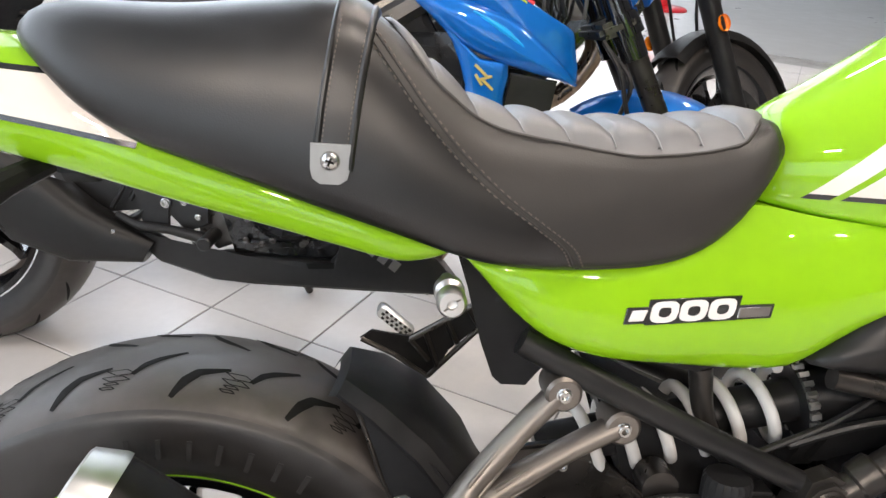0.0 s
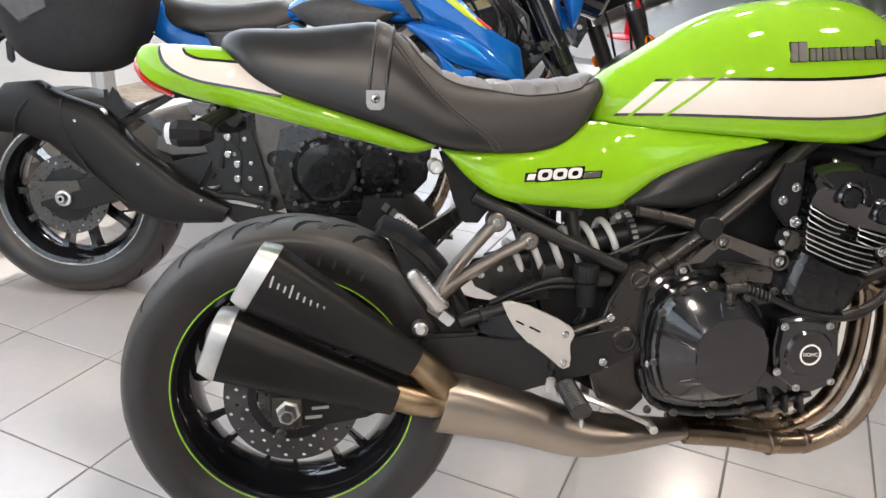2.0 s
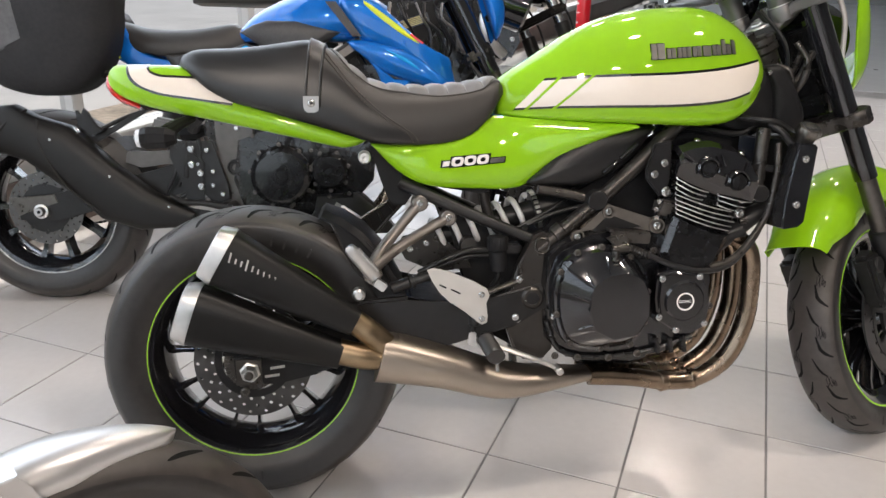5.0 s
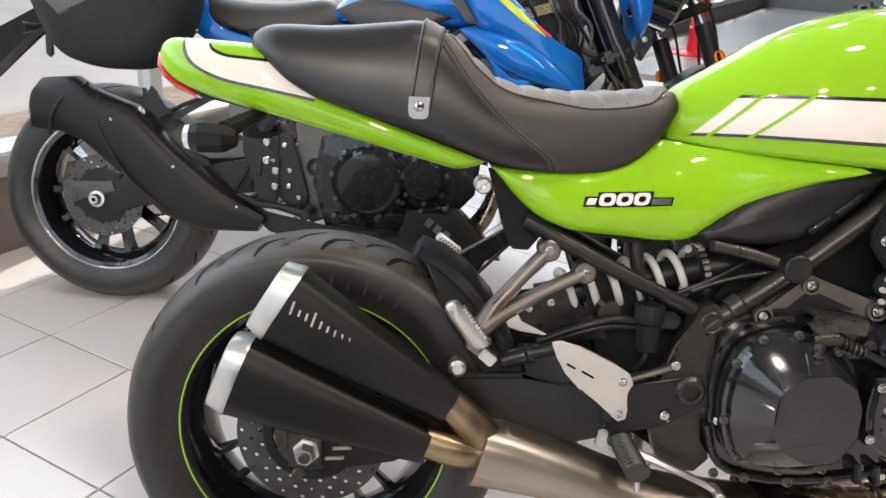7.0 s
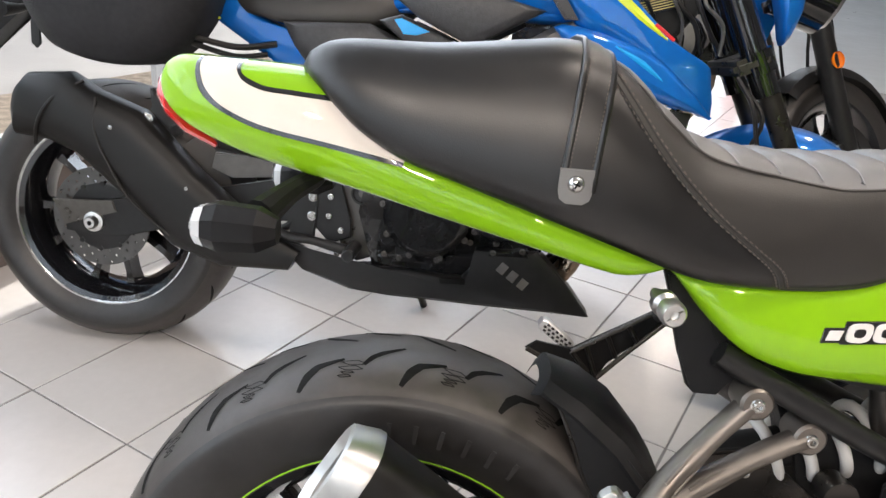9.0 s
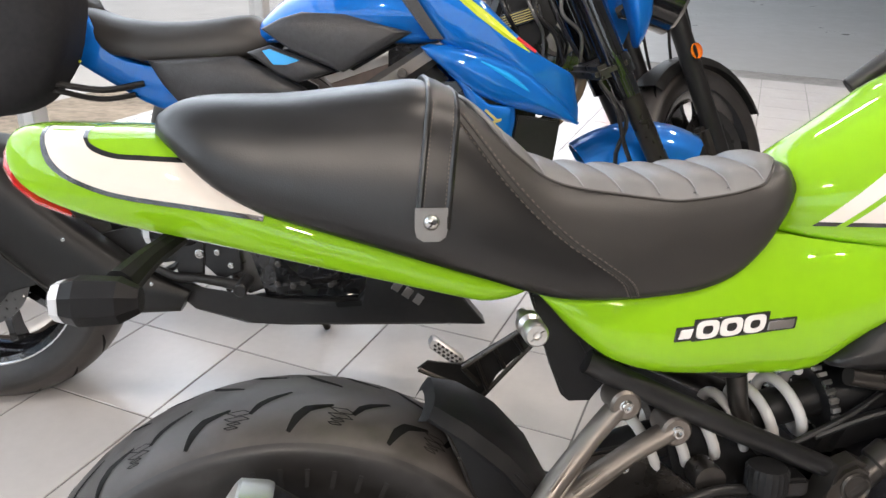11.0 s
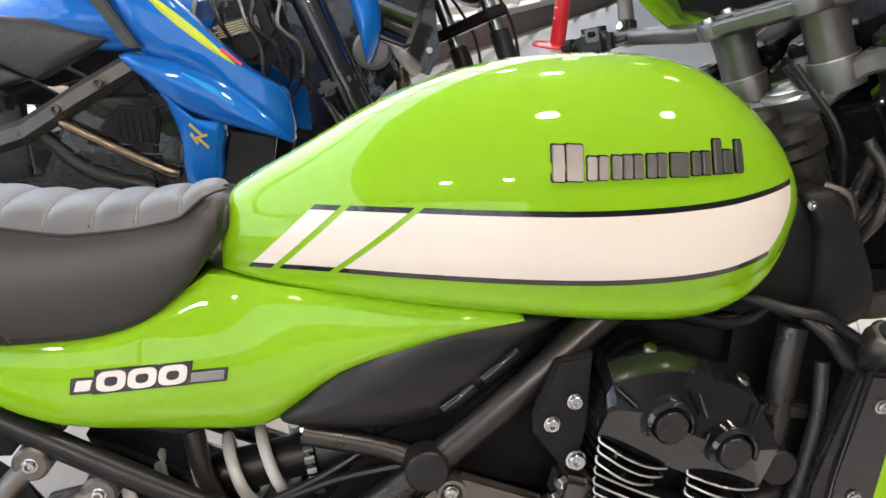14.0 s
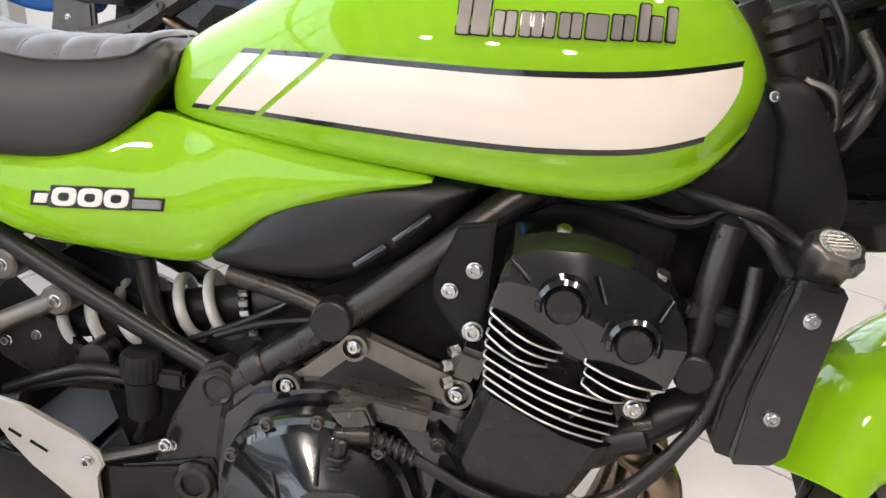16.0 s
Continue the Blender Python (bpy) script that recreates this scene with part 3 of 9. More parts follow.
# ---- the lime green motorcycle ----
BIKE = pose(-0.20306, 0.54546, 0.00678, -10.31, 0, 7.03)
green = thing("motorcycle", BIKE, "lime green retro motorcycle with cream stripe on its side stand", "motorcycle", "motorcycles on show")

# tank as a family of cross sections
TANK_TOP = smooth_table([(0.540, 0.900), (0.548, 0.914), (0.570, 0.930), (0.600, 0.948), (0.644, 0.976), (0.687, 1.003), (0.740, 1.028), (0.793, 1.046), (0.847, 1.057), (0.901, 1.062), (0.960, 1.064), (1.000, 1.058), (1.030, 1.047), (1.062, 1.027), (1.094, 1.000), (1.116, 0.972), (1.132, 0.945), (1.140, 0.915)])
TANK_BOT = smooth_table([(0.540, 0.837), (0.600, 0.829), (0.700, 0.823), (0.806, 0.818), (0.914, 0.812), (0.990, 0.812), (1.040, 0.822), (1.080, 0.845), (1.105, 0.872), (1.125, 0.893), (1.140, 0.905)])
TANK_W = smooth_table([(0.540, 0.046), (0.548, 0.056), (0.571, 0.069), (0.620, 0.090), (0.700, 0.121), (0.780, 0.141), (0.860, 0.150), (0.940, 0.149), (1.000, 0.142), (1.035, 0.134), (1.070, 0.120), (1.100, 0.098), (1.125, 0.066), (1.140, 0.028)])
TANK_F = [(0, 0.84), (0.03, 0.90), (0.07, 0.925), (0.10, 0.915), (0.13, 0.945), (0.22, 0.985), (0.32, 1.0), (0.45, 0.995), (0.58, 0.955), (0.70, 0.875), (0.80, 0.765), (0.88, 0.635), (0.94, 0.48), (0.98, 0.29), (1.0, 0.0)]


def tank_y(x, z, off=0.0):
    zb, zt = interp(TANK_BOT, x), interp(TANK_TOP, x)
    return -(interp(TANK_W, x) * interp(TANK_F, (z - zb) / (zt - zb)) + off)


def section(x, zb, zt, w, prof):
    pts = [V((x, -w * f, zb + (zt - zb) * u)) for u, f in prof]
    return pts + [V((p.x, -p.y, p.z)) for p in reversed(pts[:-1])]


def xs(a, b, n):
    return [a + (b - a) * (0.5 - 0.5 * math.cos(math.pi * i / n)) for i in range(n + 1)]


bm = bm_new()
loft(bm, [section(x, interp(TANK_BOT, x), interp(TANK_TOP, x), interp(TANK_W, x), TANK_F) for x in xs(0.540, 1.140, 44)])
tank = part("tank", bm, GREEN, green, "glossy lime green teardrop fuel tank", 50)

S_LO = smooth_table([(0.560, 0.850), (0.650, 0.854), (0.750, 0.855), (0.850, 0.855), (0.930, 0.857), (1.010, 0.865), (1.071, 0.882), (1.11, 0.897)])
S_HI = smooth_table([(0.600, 0.905), (0.715, 0.911), (0.800, 0.913), (0.900, 0.916), (1.000, 0.925), (1.083, 0.941), (1.12, 0.950)])


def tank_strip(name, material, left, right, v0, v1, nx, nv, off):
    """A decal on the right and left tank sides; left and right give x as a function of v."""
    for side in (1, -1):
        bm = bm_new()
        rows = []
        for j in range(nv + 1):
            v = v0 + (v1 - v0) * j / nv
            row = []
            for i in range(nx + 1):
                x = left(v) + (right(v) - left(v)) * i / nx
                z = interp(S_LO, x) * (1 - v) + interp(S_HI, x) * v
                row.append(bm.verts.new((x, side * tank_y(x, z, off), z)))
            rows.append(row)
        for a, b in zip(rows, rows[1:]):
            for i in range(nx):
                bm.faces.new((a[i], a[i + 1], b[i + 1], b[i]))
        part(name, bm, material, tank, angle=80)


def slant(a, b):
    return lambda v: a + (b - a) * v


def nose(v):
    return 1.066 + 0.027 * math.sin(max(0.0, min(1.0, v)) * math.pi * 0.62) ** 0.8 + (0.0 if v < 1 else (v - 1) * 0.02)


for lft, rgt, nx in ((slant(0.572, 0.626), slant(0.594, 0.650), 6), (slant(0.602, 0.658), slant(0.650, 0.714), 10), (slant(0.658, 0.722), nose, 44)):
    tank_strip("stripe", CREAM, lft, rgt, 0.0, 1.0, nx, 10, 0.0008)
    tank_strip("stripe_edge", DECAL, lft, rgt, -0.09, 0.0, nx, 2, 0.0009)
    tank_strip("stripe_edge", DECAL, lft, rgt, 1.0, 1.09, nx, 2, 0.0009)

# raised tank emblem as plain metal blocks
x = 0.838
for w, h, gap in ((0.011, 0.031, 0.0016), (0.015, 0.031, 0.004), (0.0085, 0.020, 0.0016), (0.0085, 0.020, 0.004), (0.0085, 0.020, 0.0016), (0.0085, 0.020, 0.0016), (0.0085, 0.020, 0.004), (0.0085, 0.020, 0.0016), (0.0085, 0.020, 0.004), (0.0175, 0.020, 0.004), (0.0085, 0.020, 0.0016), (0.0085, 0.020, 0.004), (0.0085, 0.030, 0.0016), (0.010, 0.020, 0.004), (0.0080, 0.028, 0.002)):
    for side in (1, -1):
        for nm, mt, g, o in (("emblem_base", DECAL, 0.0012, 0.0022), ("emblem_block", ALU_E, 0.0, 0.0052)):
            bm = bm_new()
            zc0 = 0.9455 + (x - 0.838) * 0.065
            lo, hi = [], []
            for xx, zz in ((x - g, zc0 - g), (x + w + g, zc0 - g), (x + w + g, zc0 + h + g), (x - g, zc0 + h + g)):
                y = tank_y(xx, zz, 0)
                hi.append(V((xx, side * (y - o), zz)))
                lo.append(V((xx, side * (y + 0.002), zz)))
            loft(bm, [lo, hi])
            bmesh.ops.bevel(bm, geom=list(bm.edges), offset=0.0010, segments=2, affect="EDGES")
            part(nm, bm, mt, tank)
    x += w + gap

# seat
SEAT_TOP = smooth_table([(-0.118, 0.948), (-0.106, 0.962), (-0.075, 0.975), (0.014, 0.979), (0.103, 0.990), (0.138, 0.994), (0.165, 0.989), (0.194, 0.971), (0.242, 0.930), (0.268, 0.911), (0.303, 0.901), (0.381, 0.896), (0.472, 0.902), (0.515, 0.910), (0.537, 0.913), (0.546, 0.907), (0.552, 0.890)])
SEAT_LOW = smooth_table([(-0.118, 0.944), (-0.105, 0.938), (-0.090, 0.926), (-0.072, 0.910), (-0.048, 0.891), (-0.008, 0.870), (0.035, 0.857), (0.117, 0.833), (0.202, 0.807), (0.262, 0.788), (0.310, 0.780), (0.374, 0.779), (0.435, 0.784), (0.475, 0.797), (0.505, 0.820), (0.525, 0.845), (0.540, 0.868), (0.552, 0.884)])
SEAT_W = smooth_table([(-0.118, 0.020), (-0.110, 0.055), (-0.095, 0.077), (-0.060, 0.095), (0.000, 0.107), (0.080, 0.116), (0.150, 0.121), (0.250, 0.118), (0.340, 0.109), (0.430, 0.097), (0.500, 0.084), (0.535, 0.072), (0.548, 0.058), (0.552, 0.044)])
SEAT_F = [(0, 0.93), (0.04, 0.975), (0.12, 1.0), (0.30, 1.0), (0.50, 0.965), (0.68, 0.90), (0.80, 0.83), (0.88, 0.755), (0.94, 0.65), (0.975, 0.50), (0.992, 0.28), (1.0, 0.0)]


def seat_y(x, z, off=0.0):
    zb, zt = interp(SEAT_LOW, x), interp(SEAT_TOP, x)
    return -(interp(SEAT_W, x) * interp(SEAT_F, (z - zb) / (zt - zb)) + off)


def seat_z(x, y):
    """Height of the seat at (x, y), by the upper half of its cross section."""
    zb, zt, w = interp(SEAT_LOW, x), interp(SEAT_TOP, x), interp(SEAT_W, x)
    tab = [(f, u) for u, f in reversed(SEAT_F) if u >= 0.3]
    return zb + (zt - zb) * interp(tab, min(abs(y) / w, 1.0))


bm = bm_new()
loft(bm, [section(x, interp(SEAT_LOW, x), interp(SEAT_TOP, x), interp(SEAT_W, x), SEAT_F) for x in [-0.118 + 0.67 * i / 70 for i in range(71)]])
seat = part("seat", bm, LEATHER, green, "black leather solo-style stepped seat", 60)

def panel_hw(x):
    """Half the width of the pleated panel at x."""
    return min(0.081, 0.80 * interp(SEAT_W, x)) * min(1, max(0.05, (0.5365 - x) / 0.03) ** 0.5) * min(1, max(0.05, (x - 0.1855) / 0.03) ** 0.5)


# ribbed panel over the rider's part
bm = bm_new()
cuts = [0.186, 0.226, 0.262, 0.302, 0.342, 0.383, 0.424, 0.462, 0.500, 0.536]
rows = []
for a, b in zip(cuts, cuts[1:]):
    for i in range(8):
        t = i / 8
        rows.append((a + (b - a) * t, math.sin(math.pi * t) ** 0.45))
rows.append((cuts[-1], 0))
grid = []
for x, puff in rows:
    hw = panel_hw(x)
    row = []
    for j in range(17):
        q = j / 8 - 1
        y = hw * q
        xx = x + 0.006 * q * q
        edge = (1 - abs(q) ** 6)
        row.append(bm.verts.new((xx, y, seat_z(xx, y) + 0.0012 + 0.0065 * puff * edge)))
    grid.append(row)
for a, b in zip(grid, grid[1:]):
    for i in range(16):
        bm.faces.new((a[i], a[i + 1], b[i + 1], b[i]))
panel = part("ribbed_panel", bm, RIBGREY, seat, "grey pleated leather panel", 70)
bm = bm_new()
for c in cuts[1:-1]:
    pts = []
    for j in range(13):
        q = (j / 6 - 1) * 0.97
        y = panel_hw(c) * q
        xx = c + 0.006 * q * q
        pts.append((xx, y, seat_z(xx, y) + 0.0022))
    tube(bm, pts, 0.0006, 6, 2)
part("pleat_thread", bm, THREAD, panel)
for side in (-1, 1):
    bm = bm_new()
    pts = []
    for i in range(22):
        x = 0.190 + 0.344 * i / 21
        hw = panel_hw(x) * 1.012
        pts.append((x + 0.006, side * hw, seat_z(x + 0.006, hw) + 0.0012))
    tube(bm, pts, 0.0017, 6, 2)
    part("panel_piping", bm, LEATHER2, seat)

# front side of the seat in a duller leather, with its seam
SEAM = [(0.150, 0.985), (0.170, 0.968), (0.194, 0.938), (0.220, 0.905), (0.250, 0.873), (0.284, 0.843), (0.320, 0.818), (0.345, 0.800), (0.356, 0.782)]
for side in (1, -1):
    bm = bm_new()
    rows = []
    for i in range(31):
        x = 0.1705 + (0.548 - 0.1705) * i / 30
        zl = max(interp(SEAT_LOW, x) + 0.001, interp(SEAM, x) if x < 0.356 else 0)
        zh = seat_z(x, panel_hw(x - 0.004) * 0.99)
        zl = min(zl, zh - 0.001)
        rows.append([bm.verts.new((x, side * seat_y(x, zl + (zh - zl) * j / 10, 0.0009), zl + (zh - zl) * j / 10)) for j in range(11)])
    for a, b in zip(rows, rows[1:]):
        for j in range(10):
            bm.faces.new((a[j], a[j + 1], b[j + 1], b[j]))
    part("side_panel", bm, LEATHER2, seat, angle=80)
    for k, o in enumerate((0.0, 0.007)):
        bm = bm_new()
        pts = [(x + o, side * seat_y(x + o, min(z, interp(SEAT_TOP, x + o) - 0.004), 0.0012), min(z, interp(SEAT_TOP, x + o) - 0.004)) for x, z in [(p.x, p.y) for p in curve([V((a, b, 0)) for a, b in SEAM], 5)]]
        tube(bm, pts, 0.0010, 6, 2)
        part("seam", bm, STITCH, seat)
    bm = bm_new()
    pts = curve([V((a, b, 0)) for a, b in SEAM], 12)
    for i in range(6, len(pts) - 2, 2):
        a, b = pts[i], pts[i + 1]
        for o in (-0.0022, 0.0092):
            p, q = [V((c.x + o, side * seat_y(c.x + o, c.y, 0.0013), c.y)) for c in (a, b)]
            cyl(bm, p, q, 0.0008, 5)
    tagged(part("stitches", bm, THREAD_D, seat), kind="stuff")

# strap over the seat with its steel ends
bm = bm_new()
path = [(-1, u) for u in np.linspace(0.24, 0.97, 14)] + [(0, q) for q in np.linspace(-0.45, 0.45, 9)] + [(1, u) for u in np.linspace(0.97, 0.24, 14)]
rings = []
for s, u in path:
    ring = []
    for e, lift in ((0, -0.002), (0, 0.0040), (0.05, 0.0058), (0.11, 0.0060), (0.17, 0.0042), (0.5, 0.0046), (0.83, 0.0042), (0.89, 0.0060), (0.95, 0.0058), (1, 0.0040), (1, -0.002)):
        if s == 0:
            x = 0.150 + e * 0.0325
            zt, w = interp(SEAT_TOP, x), interp(SEAT_W, x)
            y = u * w
            ring.append(V((x, y, seat_z(x, y) + lift)))
        else:
            x = 0.1335 + 0.0165 * u ** 1.5 + e * 0.0325
            zb, zt = interp(SEAT_LOW, x), interp(SEAT_TOP, x)
            z = zb + (zt - zb) * u
            w = interp(SEAT_W, x)
            f = interp(SEAT_F, u)
            nz = max(0, (u - 0.6) / 0.4) ** 1.5 * 0.8
            ring.append(V((x, s * (w * f + lift * (1 - nz * 0.5)), z + lift * nz)))
    rings.append(ring)
loft(bm, rings)
strap = part("strap", bm, LEATHER, seat, "black leather strap with stitched edges")
bm = bm_new()
for e in (0.2, 0.8):
    for i in range(26):
        pts = []
        for d in (0, 0.55):
            u = 0.30 + 0.62 * (i + d) / 26
            x = 0.1335 + 0.0165 * u ** 1.5 + e * 0.0325
            zb, zt = interp(SEAT_LOW, x), interp(SEAT_TOP, x)
            pts.append(V((x, -(interp(SEAT_W, x) * interp(SEAT_F, u) + 0.0042), zb + (zt - zb) * u)))
        cyl(bm, pts[0], pts[1], 0.0005, 5)
tagged(part("strap_stitches", bm, THREAD_D, strap), kind="stuff")
for s in (1, -1):
    bm = bm_new()
    out = [(0.1345, 0.8795), (0.1655, 0.8795), (0.1655, 0.859), (0.1635, 0.8515), (0.1575, 0.8475), (0.1425, 0.8475), (0.1365, 0.8515), (0.1345, 0.859)]
    plate(bm, out, s * -0.1245, s * -0.1275, 0.001)
    clip = part("strap_end", bm, ALU_E, strap, "brushed metal strap end")
    bm = bm_new()
    lathe(bm, [(0, -0.0045), (0.003, -0.0043), (0.006, -0.0028), (0.0078, 0.0), (0.0078, 0.003)], (0.150, s * -0.1275, 0.866), (0, s, 0), 24)
    part("screw", bm, CHROME, clip)
    for rz in (0, 90):
        bm = bm_new()
        box(bm, (0.007, 0.0012, 0.0014), pose(0.150, s * -0.1318, 0.866, 0, rz + 20, 0))
        part("screw_slot", bm, DARK, clip)

# tail cowl
TAIL_LOW = smooth_table([(-0.262, 0.915), (-0.250, 0.897), (-0.225, 0.880), (-0.183, 0.864), (-0.142, 0.853), (-0.056, 0.835), (0.030, 0.815), (0.117, 0.795), (0.187, 0.778), (0.214, 0.774), (0.240, 0.779), (0.258, 0.788)])
TAIL_TOP = smooth_table([(-0.262, 0.925), (-0.252, 0.939), (-0.238, 0.946), (-0.210, 0.946), (-0.107, 0.943), (-0.060, 0.925), (0.000, 0.892), (0.100, 0.860), (0.200, 0.828), (0.258, 0.806)])
TAIL_W = smooth_table([(-0.262, 0.018), (-0.256, 0.034), (-0.243, 0.049), (-0.215, 0.066), (-0.160, 0.080), (-0.080, 0.090), (0.020, 0.097), (0.120, 0.099), (0.200, 0.098), (0.258, 0.094)])
TAIL_F = [(0, 0.80), (0.05, 0.90), (0.14, 0.965), (0.30, 1.0), (0.50, 0.99), (0.66, 0.95), (0.80, 0.88), (0.90, 0.78), (0.97, 0.60), (0.995, 0.35), (1.0, 0.0)]


def tail_y(x, z, off=0.0):
    zb, zt = interp(TAIL_LOW, x), interp(TAIL_TOP, x)
    return -(interp(TAIL_W, x) * interp(TAIL_F, (z - zb) / (zt - zb)) + off)


bm = bm_new()
loft(bm, [section(x, interp(TAIL_LOW, x), interp(TAIL_TOP, x), interp(TAIL_W, x), TAIL_F) for x in xs(-0.262, 0.258, 44)])
tail = part("tail_cowl", bm, GREEN, green, "lime green pointed tail cowl with cream band", 60)


def tail_band(name, material, lo, hi, off):
    lo, hi = curve([V((a, b, 0)) for a, b in lo], 8), curve([V((a, b, 0)) for a, b in hi], 8)
    n = 34
    for side in (1, -1):
        bm = bm_new()
        rows = []
        for i in range(n + 1):
            p = lo[round(i / n * (len(lo) - 1))]
            q = hi[round(i / n * (len(hi) - 1))]
            row = []
            for j in range(7):
                c = p + (q - p) * (j / 6)
                z = min(c.y, interp(TAIL_TOP, c.x) - 0.0006)
                row.append(bm.verts.new((c.x, side * tail_y(c.x, z, off), z + off * 0.5)))
            rows.append(row)
        for a, b in zip(rows, rows[1:]):
            for j in range(6):
                bm.faces.new((a[j], a[j + 1], b[j + 1], b[j]))
        part(name, bm, material, tail, angle=80)


B_LO = [(-0.212, 0.9462), (-0.208, 0.930), (-0.199, 0.914), (-0.180, 0.900), (-0.141, 0.887), (-0.075, 0.877), (-0.006, 0.866)]
B_HI = [(-0.176, 0.9458), (-0.173, 0.936), (-0.164, 0.926), (-0.143, 0.919), (-0.110, 0.917), (-0.06, 0.912), (0.0, 0.889)]
tail_band("band", CREAM, B_LO, B_HI, 0.0008)
tail_band("band_edge", DECAL, [(x - 0.004 * (1 if z > 0.91 else 0.3), z - 0.0045 * (0.3 if z > 0.93 else 1)) for x, z in B_LO], B_LO, 0.0010)
tail_band("band_edge", DECAL, B_HI, [(x + 0.004 * (1 if z > 0.93 else 0.2), z + 0.0045 * (0.1 if z > 0.93 else 1)) for x, z in B_HI], 0.0010)
bm = bm_new()
rings = []
for x, z, w, h in ((-0.266, 0.921, 0.012, 0.007), (-0.262, 0.908, 0.026, 0.009), (-0.250, 0.892, 0.038, 0.009), (-0.228, 0.875, 0.046, 0.009), (-0.196, 0.861, 0.048, 0.007)):
    rings.append([V((x + h * 0.7 * math.cos(a) , w * math.sin(a), z + h * 1.1 * math.cos(a))) for a in (2 * math.pi * i / 16 for i in range(16))])
loft(bm, rings)
part("tail_light", bm, REDLENS, green, "red wraparound tail light lens")
bm = bm_new()
loft(bm, [[V((x, y, z)) for x, y, z in ((-0.20, -0.055, 0.872), (-0.20, 0.055, 0.872), (-0.19, 0.05, 0.858), (-0.19, -0.05, 0.858))], [V((x, y, z)) for x, y, z in ((0.26, -0.075, 0.795), (0.26, 0.075, 0.795), (0.26, 0.07, 0.78), (0.26, -0.07, 0.78))]])
part("undertray", bm, PLASTIC, green)

# side covers
COV_TOP = smooth_table([(0.266, 0.7825), (0.300, 0.781), (0.369, 0.780), (0.430, 0.783), (0.470, 0.795), (0.500, 0.815), (0.527, 0.836), (0.560, 0.833), (0.613, 0.828), (0.752, 0.820), (0.812, 0.817), (0.828, 0.812)])
COV_BOT = smooth_table([(0.266, 0.779), (0.283, 0.761), (0.306, 0.737), (0.342, 0.709), (0.379, 0.694), (0.418, 0.687), (0.483, 0.683), (0.535, 0.680), (0.575, 0.682), (0.600, 0.692), (0.638, 0.723), (0.686, 0.752), (0.755, 0.783), (0.812, 0.800), (0.828, 0.808)])
COV_Y = smooth_table([(0.266, 0.080), (0.300, 0.090), (0.350, 0.096), (0.410, 0.097), (0.480, 0.092), (0.550, 0.086), (0.620, 0.090), (0.700, 0.104), (0.770, 0.116), (0.828, 0.122)])


def cover_y(x, v):
    g = interp([(0, 0.80), (0.05, 0.88), (0.14, 0.95), (0.30, 1.0), (0.6, 1.0), (0.85, 0.97), (0.95, 0.94), (1.0, 0.89)], v)
    dip = 0.018 * math.exp(-((x - 0.535) / 0.045) ** 2) * max(0, (v - 0.55) / 0.45)
    return -(interp(COV_Y, x) * g - dip)


def cover_at(x, z, off):
    b, t = interp(COV_BOT, x), interp(COV_TOP, x)
    return cover_y(x, (z - b) / (t - b)) - off


for side in (1, -1):
    bm = bm_new()
    rings = []
    for x in xs(0.266, 0.828, 48):
        b, t = interp(COV_BOT, x), interp(COV_TOP, x)
        ring = [V((x, side * cover_y(x, v), b + (t - b) * v)) for v in [0, 0.03, 0.07, 0.14, 0.22, 0.32, 0.45, 0.6, 0.75, 0.86, 0.93, 0.97, 1.0]]
        back = [V((p.x, side * (abs(p.y) - 0.022), p.z)) for p in (ring[-1], ring[6], ring[0])]
        rings.append(ring + back)
    loft(bm, rings)
    if side == 1:
        lathe(bm, [(0.0, -0.006), (0.008, -0.005), (0.014, 0.0), (0.014, 0.016), (0, 0.016)], (0.535, -0.058, 0.684), (0, 0, 1), 20)
    cover = part("side_cover", bm, GREEN_B, green, "lime green side cover", 50)
    if side == 1:
        # badge: plain white blocks on a black plate, small grey block behind
        def badge(name, mt, quad, o, ctr):
            bm = bm_new()
            lo = [V((x, cover_at(x, z, -0.002), z)) for x, z in quad]
            hi = [V((x, cover_at(x, z, o), z)) for x, z in quad]
            loft(bm, [lo, hi])
            bmesh.ops.bevel(bm, geom=list(bm.edges), offset=0.0007, segments=1, affect="EDGES")
            part(name, bm, mt, ctr)

        def quad(x0, x1, z0, z1, lean=0.12):
            r = []
            for x, z in ((x0, z0), (x1, z0), (x1, z1), (x0, z1)):
                r.append((x + lean * (z - z0), z + (x - 0.41) * 0.065))
            return r

        badge("badge_plate", DECAL, quad(0.4085, 0.431, 0.7295, 0.7455), 0.0015, cover)
        badge("badge_plate", DECAL, quad(0.428, 0.515, 0.7280, 0.7520), 0.0015, cover)
        badge("badge_plate", DECAL, quad(0.512, 0.5485, 0.7285, 0.7425), 0.0015, cover)
        badge("badge_block", WHITE_E, quad(0.4125, 0.4265, 0.7325, 0.7430, 0.3), 0.0022, cover)
        for i in range(3):
            x0 = 0.4315 + i * 0.0272
            for nm, mt_, cx, hw, zc, hh, o in (("badge_block", WHITE_E, x0 + 0.01275, 0.0128, 0.7403, 0.0098, 0.0024), ("badge_hole", DECAL, x0 + 0.01275, 0.0058, 0.7403, 0.0045, 0.0028)):
                loop = []
                for j in range(20):
                    q = 2 * math.pi * j / 20
                    k = (abs(math.cos(q)) ** 4 + abs(math.sin(q)) ** 4) ** -0.25
                    x, z = cx + hw * k * math.cos(q), zc + hh * k * math.sin(q)
                    loop.append((x + 0.12 * (z - 0.7305), z + (x - 0.41) * 0.065))
                badge(nm, mt_, loop, o, cover)
        badge("badge_block", ALU_E, quad(0.5150, 0.5460, 0.7305, 0.7405), 0.0022, cover)

